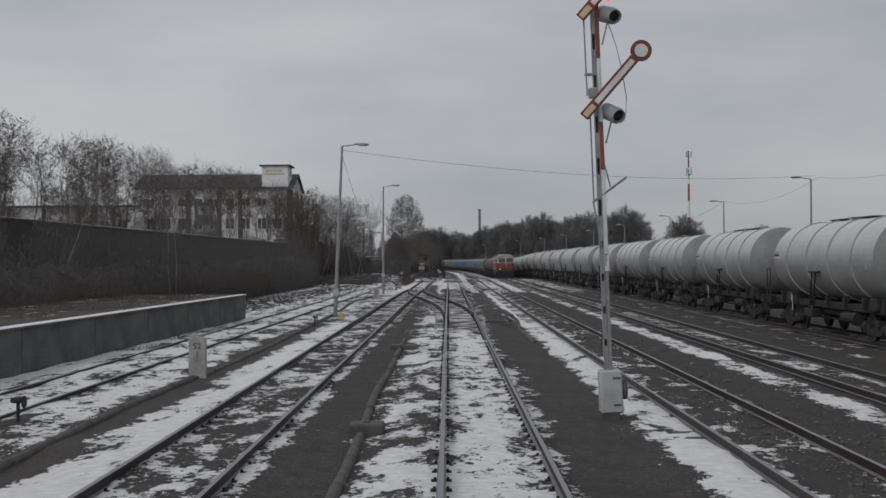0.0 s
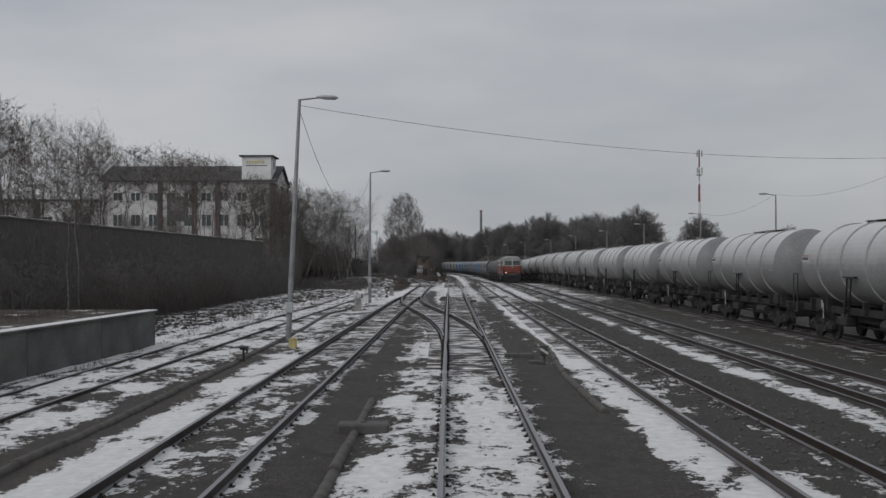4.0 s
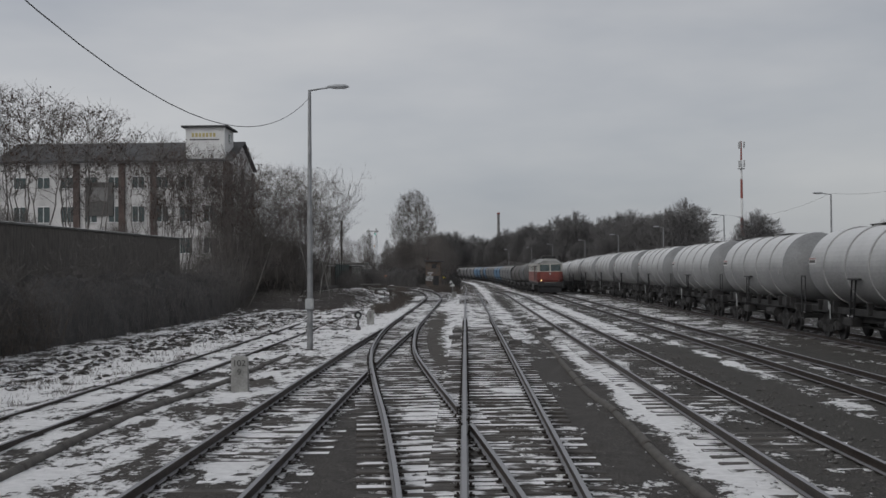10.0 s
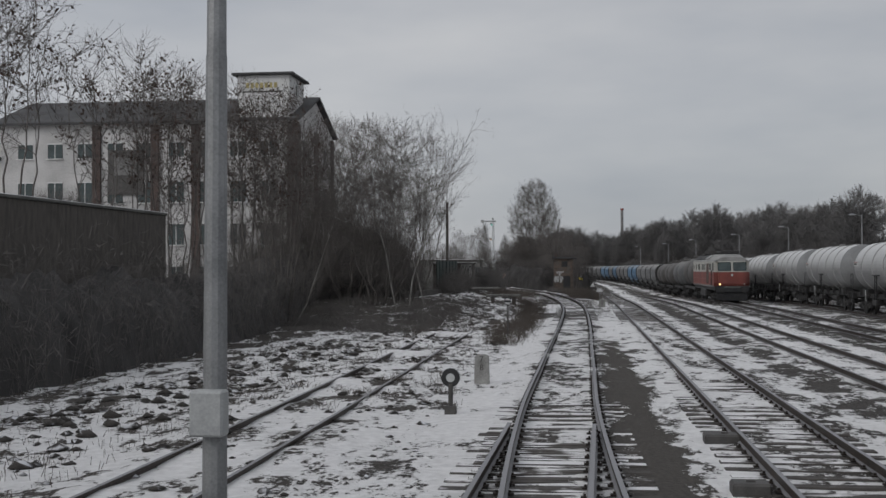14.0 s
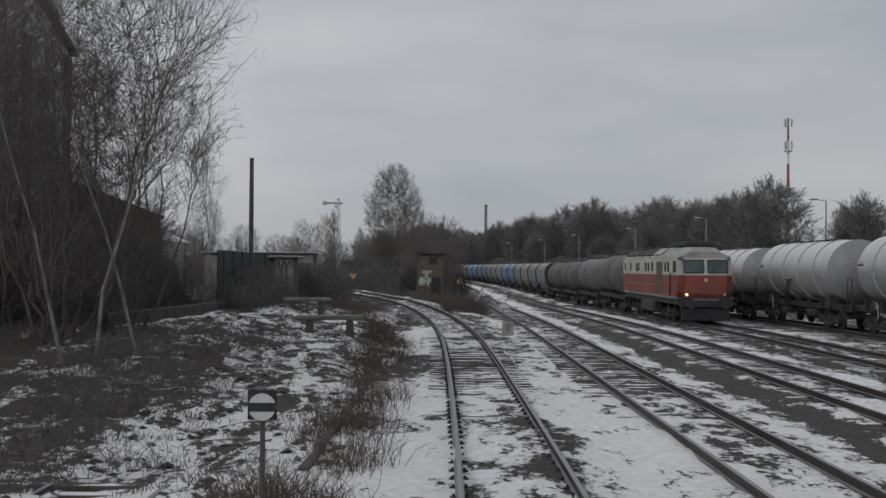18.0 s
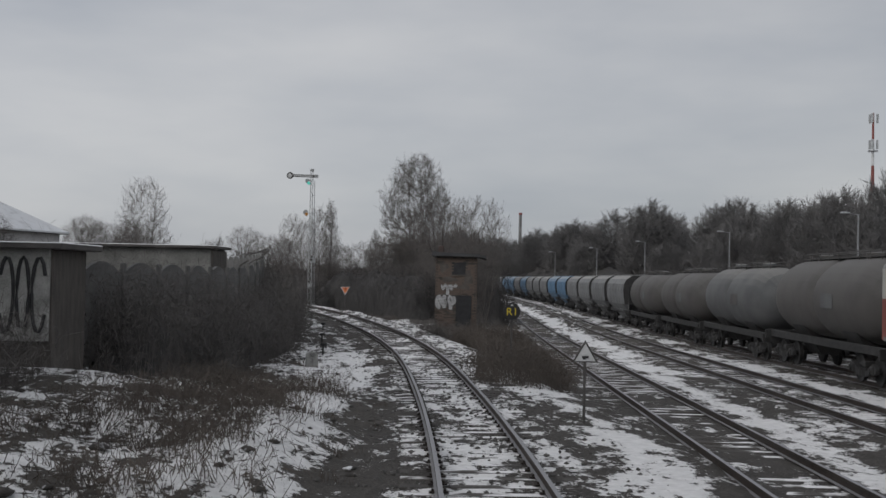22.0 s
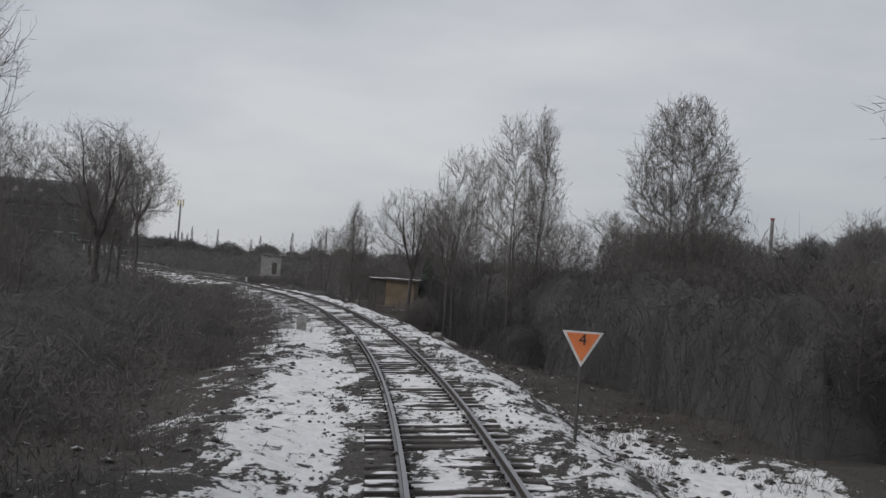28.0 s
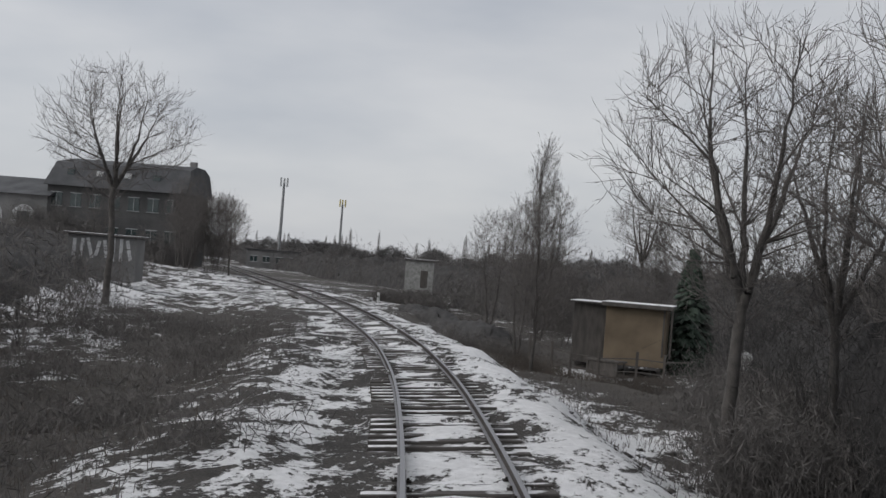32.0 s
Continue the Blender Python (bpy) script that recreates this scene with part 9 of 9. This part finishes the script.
for (x, y), (u, v) in zip(gp, gp[1:] + [(-35.2, 343.5)]):
    bm = B()
    box(bm, (x, y, gz(x, y) + 0.6), (0.1, 0.1, 1.5), 0.01)
    part("post", bm, M_SHED, gf2)
    for z in (0.5, 1.05):
        bm = B()
        rod(bm, (x, y, gz(x, y) + z), (u, v, gz(u, v) + z), 0.025, n=5)
        part("rail", bm, M_SHED, gf2)

lb = thing("leaning_board", (-33.2, 342.0, gz(-33.2, 342.0)), "snow-white board leaning in the scrub", "board")
bm = B()
box(bm, (0, 0, 0.95), (1.1, 0.06, 2.0), 0.01, Matrix.Rotation(0.3, 3, "Y"))
part("board", bm, M_PLASTER2, lb)

for x, y, h in ((-74.5, 391, 1.1), (-70.5, 389, 1.3), (-66.0, 378, 0.9)):
    mp_ = thing("marker_post", (x, y, gz(x, y)), "short white trackside marker post", "marker post", "marker posts")
    bm = B()
    box(bm, (0, 0, h / 2 - 0.1), (0.22, 0.16, h + 0.2), 0.02)
    part("post", bm, M_WHITE, mp_)
    bm = B()
    box(bm, (0, -0.085, h * 0.72), (0.18, 0.012, 0.16))
    part("dark_band", bm, M_IRON, mp_)

fh = thing("far_hall", (-150, 506, -0.8), "low grey distant hall with a dark flat roof", "building", rz=30)
bm = B()
box(bm, (0, 0, 1.6), (11, 8, 4.2), 0.02)
part("wall", bm, M_GREYWALL, fh)
bm = B()
box(bm, (0, 0, 3.8), (11.8, 8.6, 0.25), 0.02)
part("roof", bm, M_ROOF_DARK, fh)
for k in range(4):
    window(fh, (-4.0 + 2.6 * k, -4.0, 1.9), 1.4, 1.2, "S")

# point machine arrow lantern beside the crossover
al = thing("points_indicator", (2.85, 55.3, -0.2), "small dark points lantern with a white slanted bar", "railway signal")
bm = B()
rod(bm, (0, 0, -0.1), (0, 0, 0.22), 0.04, n=8)
box(bm, (-0.22, 0, 0.0), (0.5, 0.24, 0.10), 0.02)
part("stand", bm, M_IRON, al)
bm = B()
box(bm, (0, 0, 0.34), (0.26, 0.2, 0.26), 0.03)
lt = part("lantern", bm, M_IRON, al)
bm = B()
box(bm, (0, -0.105, 0.34), (0.26, 0.012, 0.07), 0.0, Matrix.Rotation(0.6, 3, "Y"))
part("bar", bm, M_WHITE, lt, "white slanted bar")
bm = B()
box(bm, (0, 0, 0.49), (0.29, 0.23, 0.04), 0.012)
part("lid", bm, M_IRON, lt)

# low concrete wall on the rough ground before the sheds
lw = thing("low_wall", (0, 0, 0), "low weathered concrete wall before the sheds", "low wall", kind="structure")
for k in range(10):
    x0, y0, x1, y1 = -14.5 + 0.205 * k, 168.5 + 2.2 * k, -14.5 + 0.205 * (k + 1), 168.5 + 2.2 * (k + 1)
    bm = B()
    box(bm, (0, 0, -0.05), (0.32, 2.19, 0.85), 0.03)
    ob = part("wall_block", bm, M_TERRACE, lw)
    ob.matrix_basis = pose((x0 + x1) / 2, (y0 + y1) / 2, gz(-13.5, 179), 0, 0, -math.degrees(math.atan2(x1 - x0, y1 - y0)))
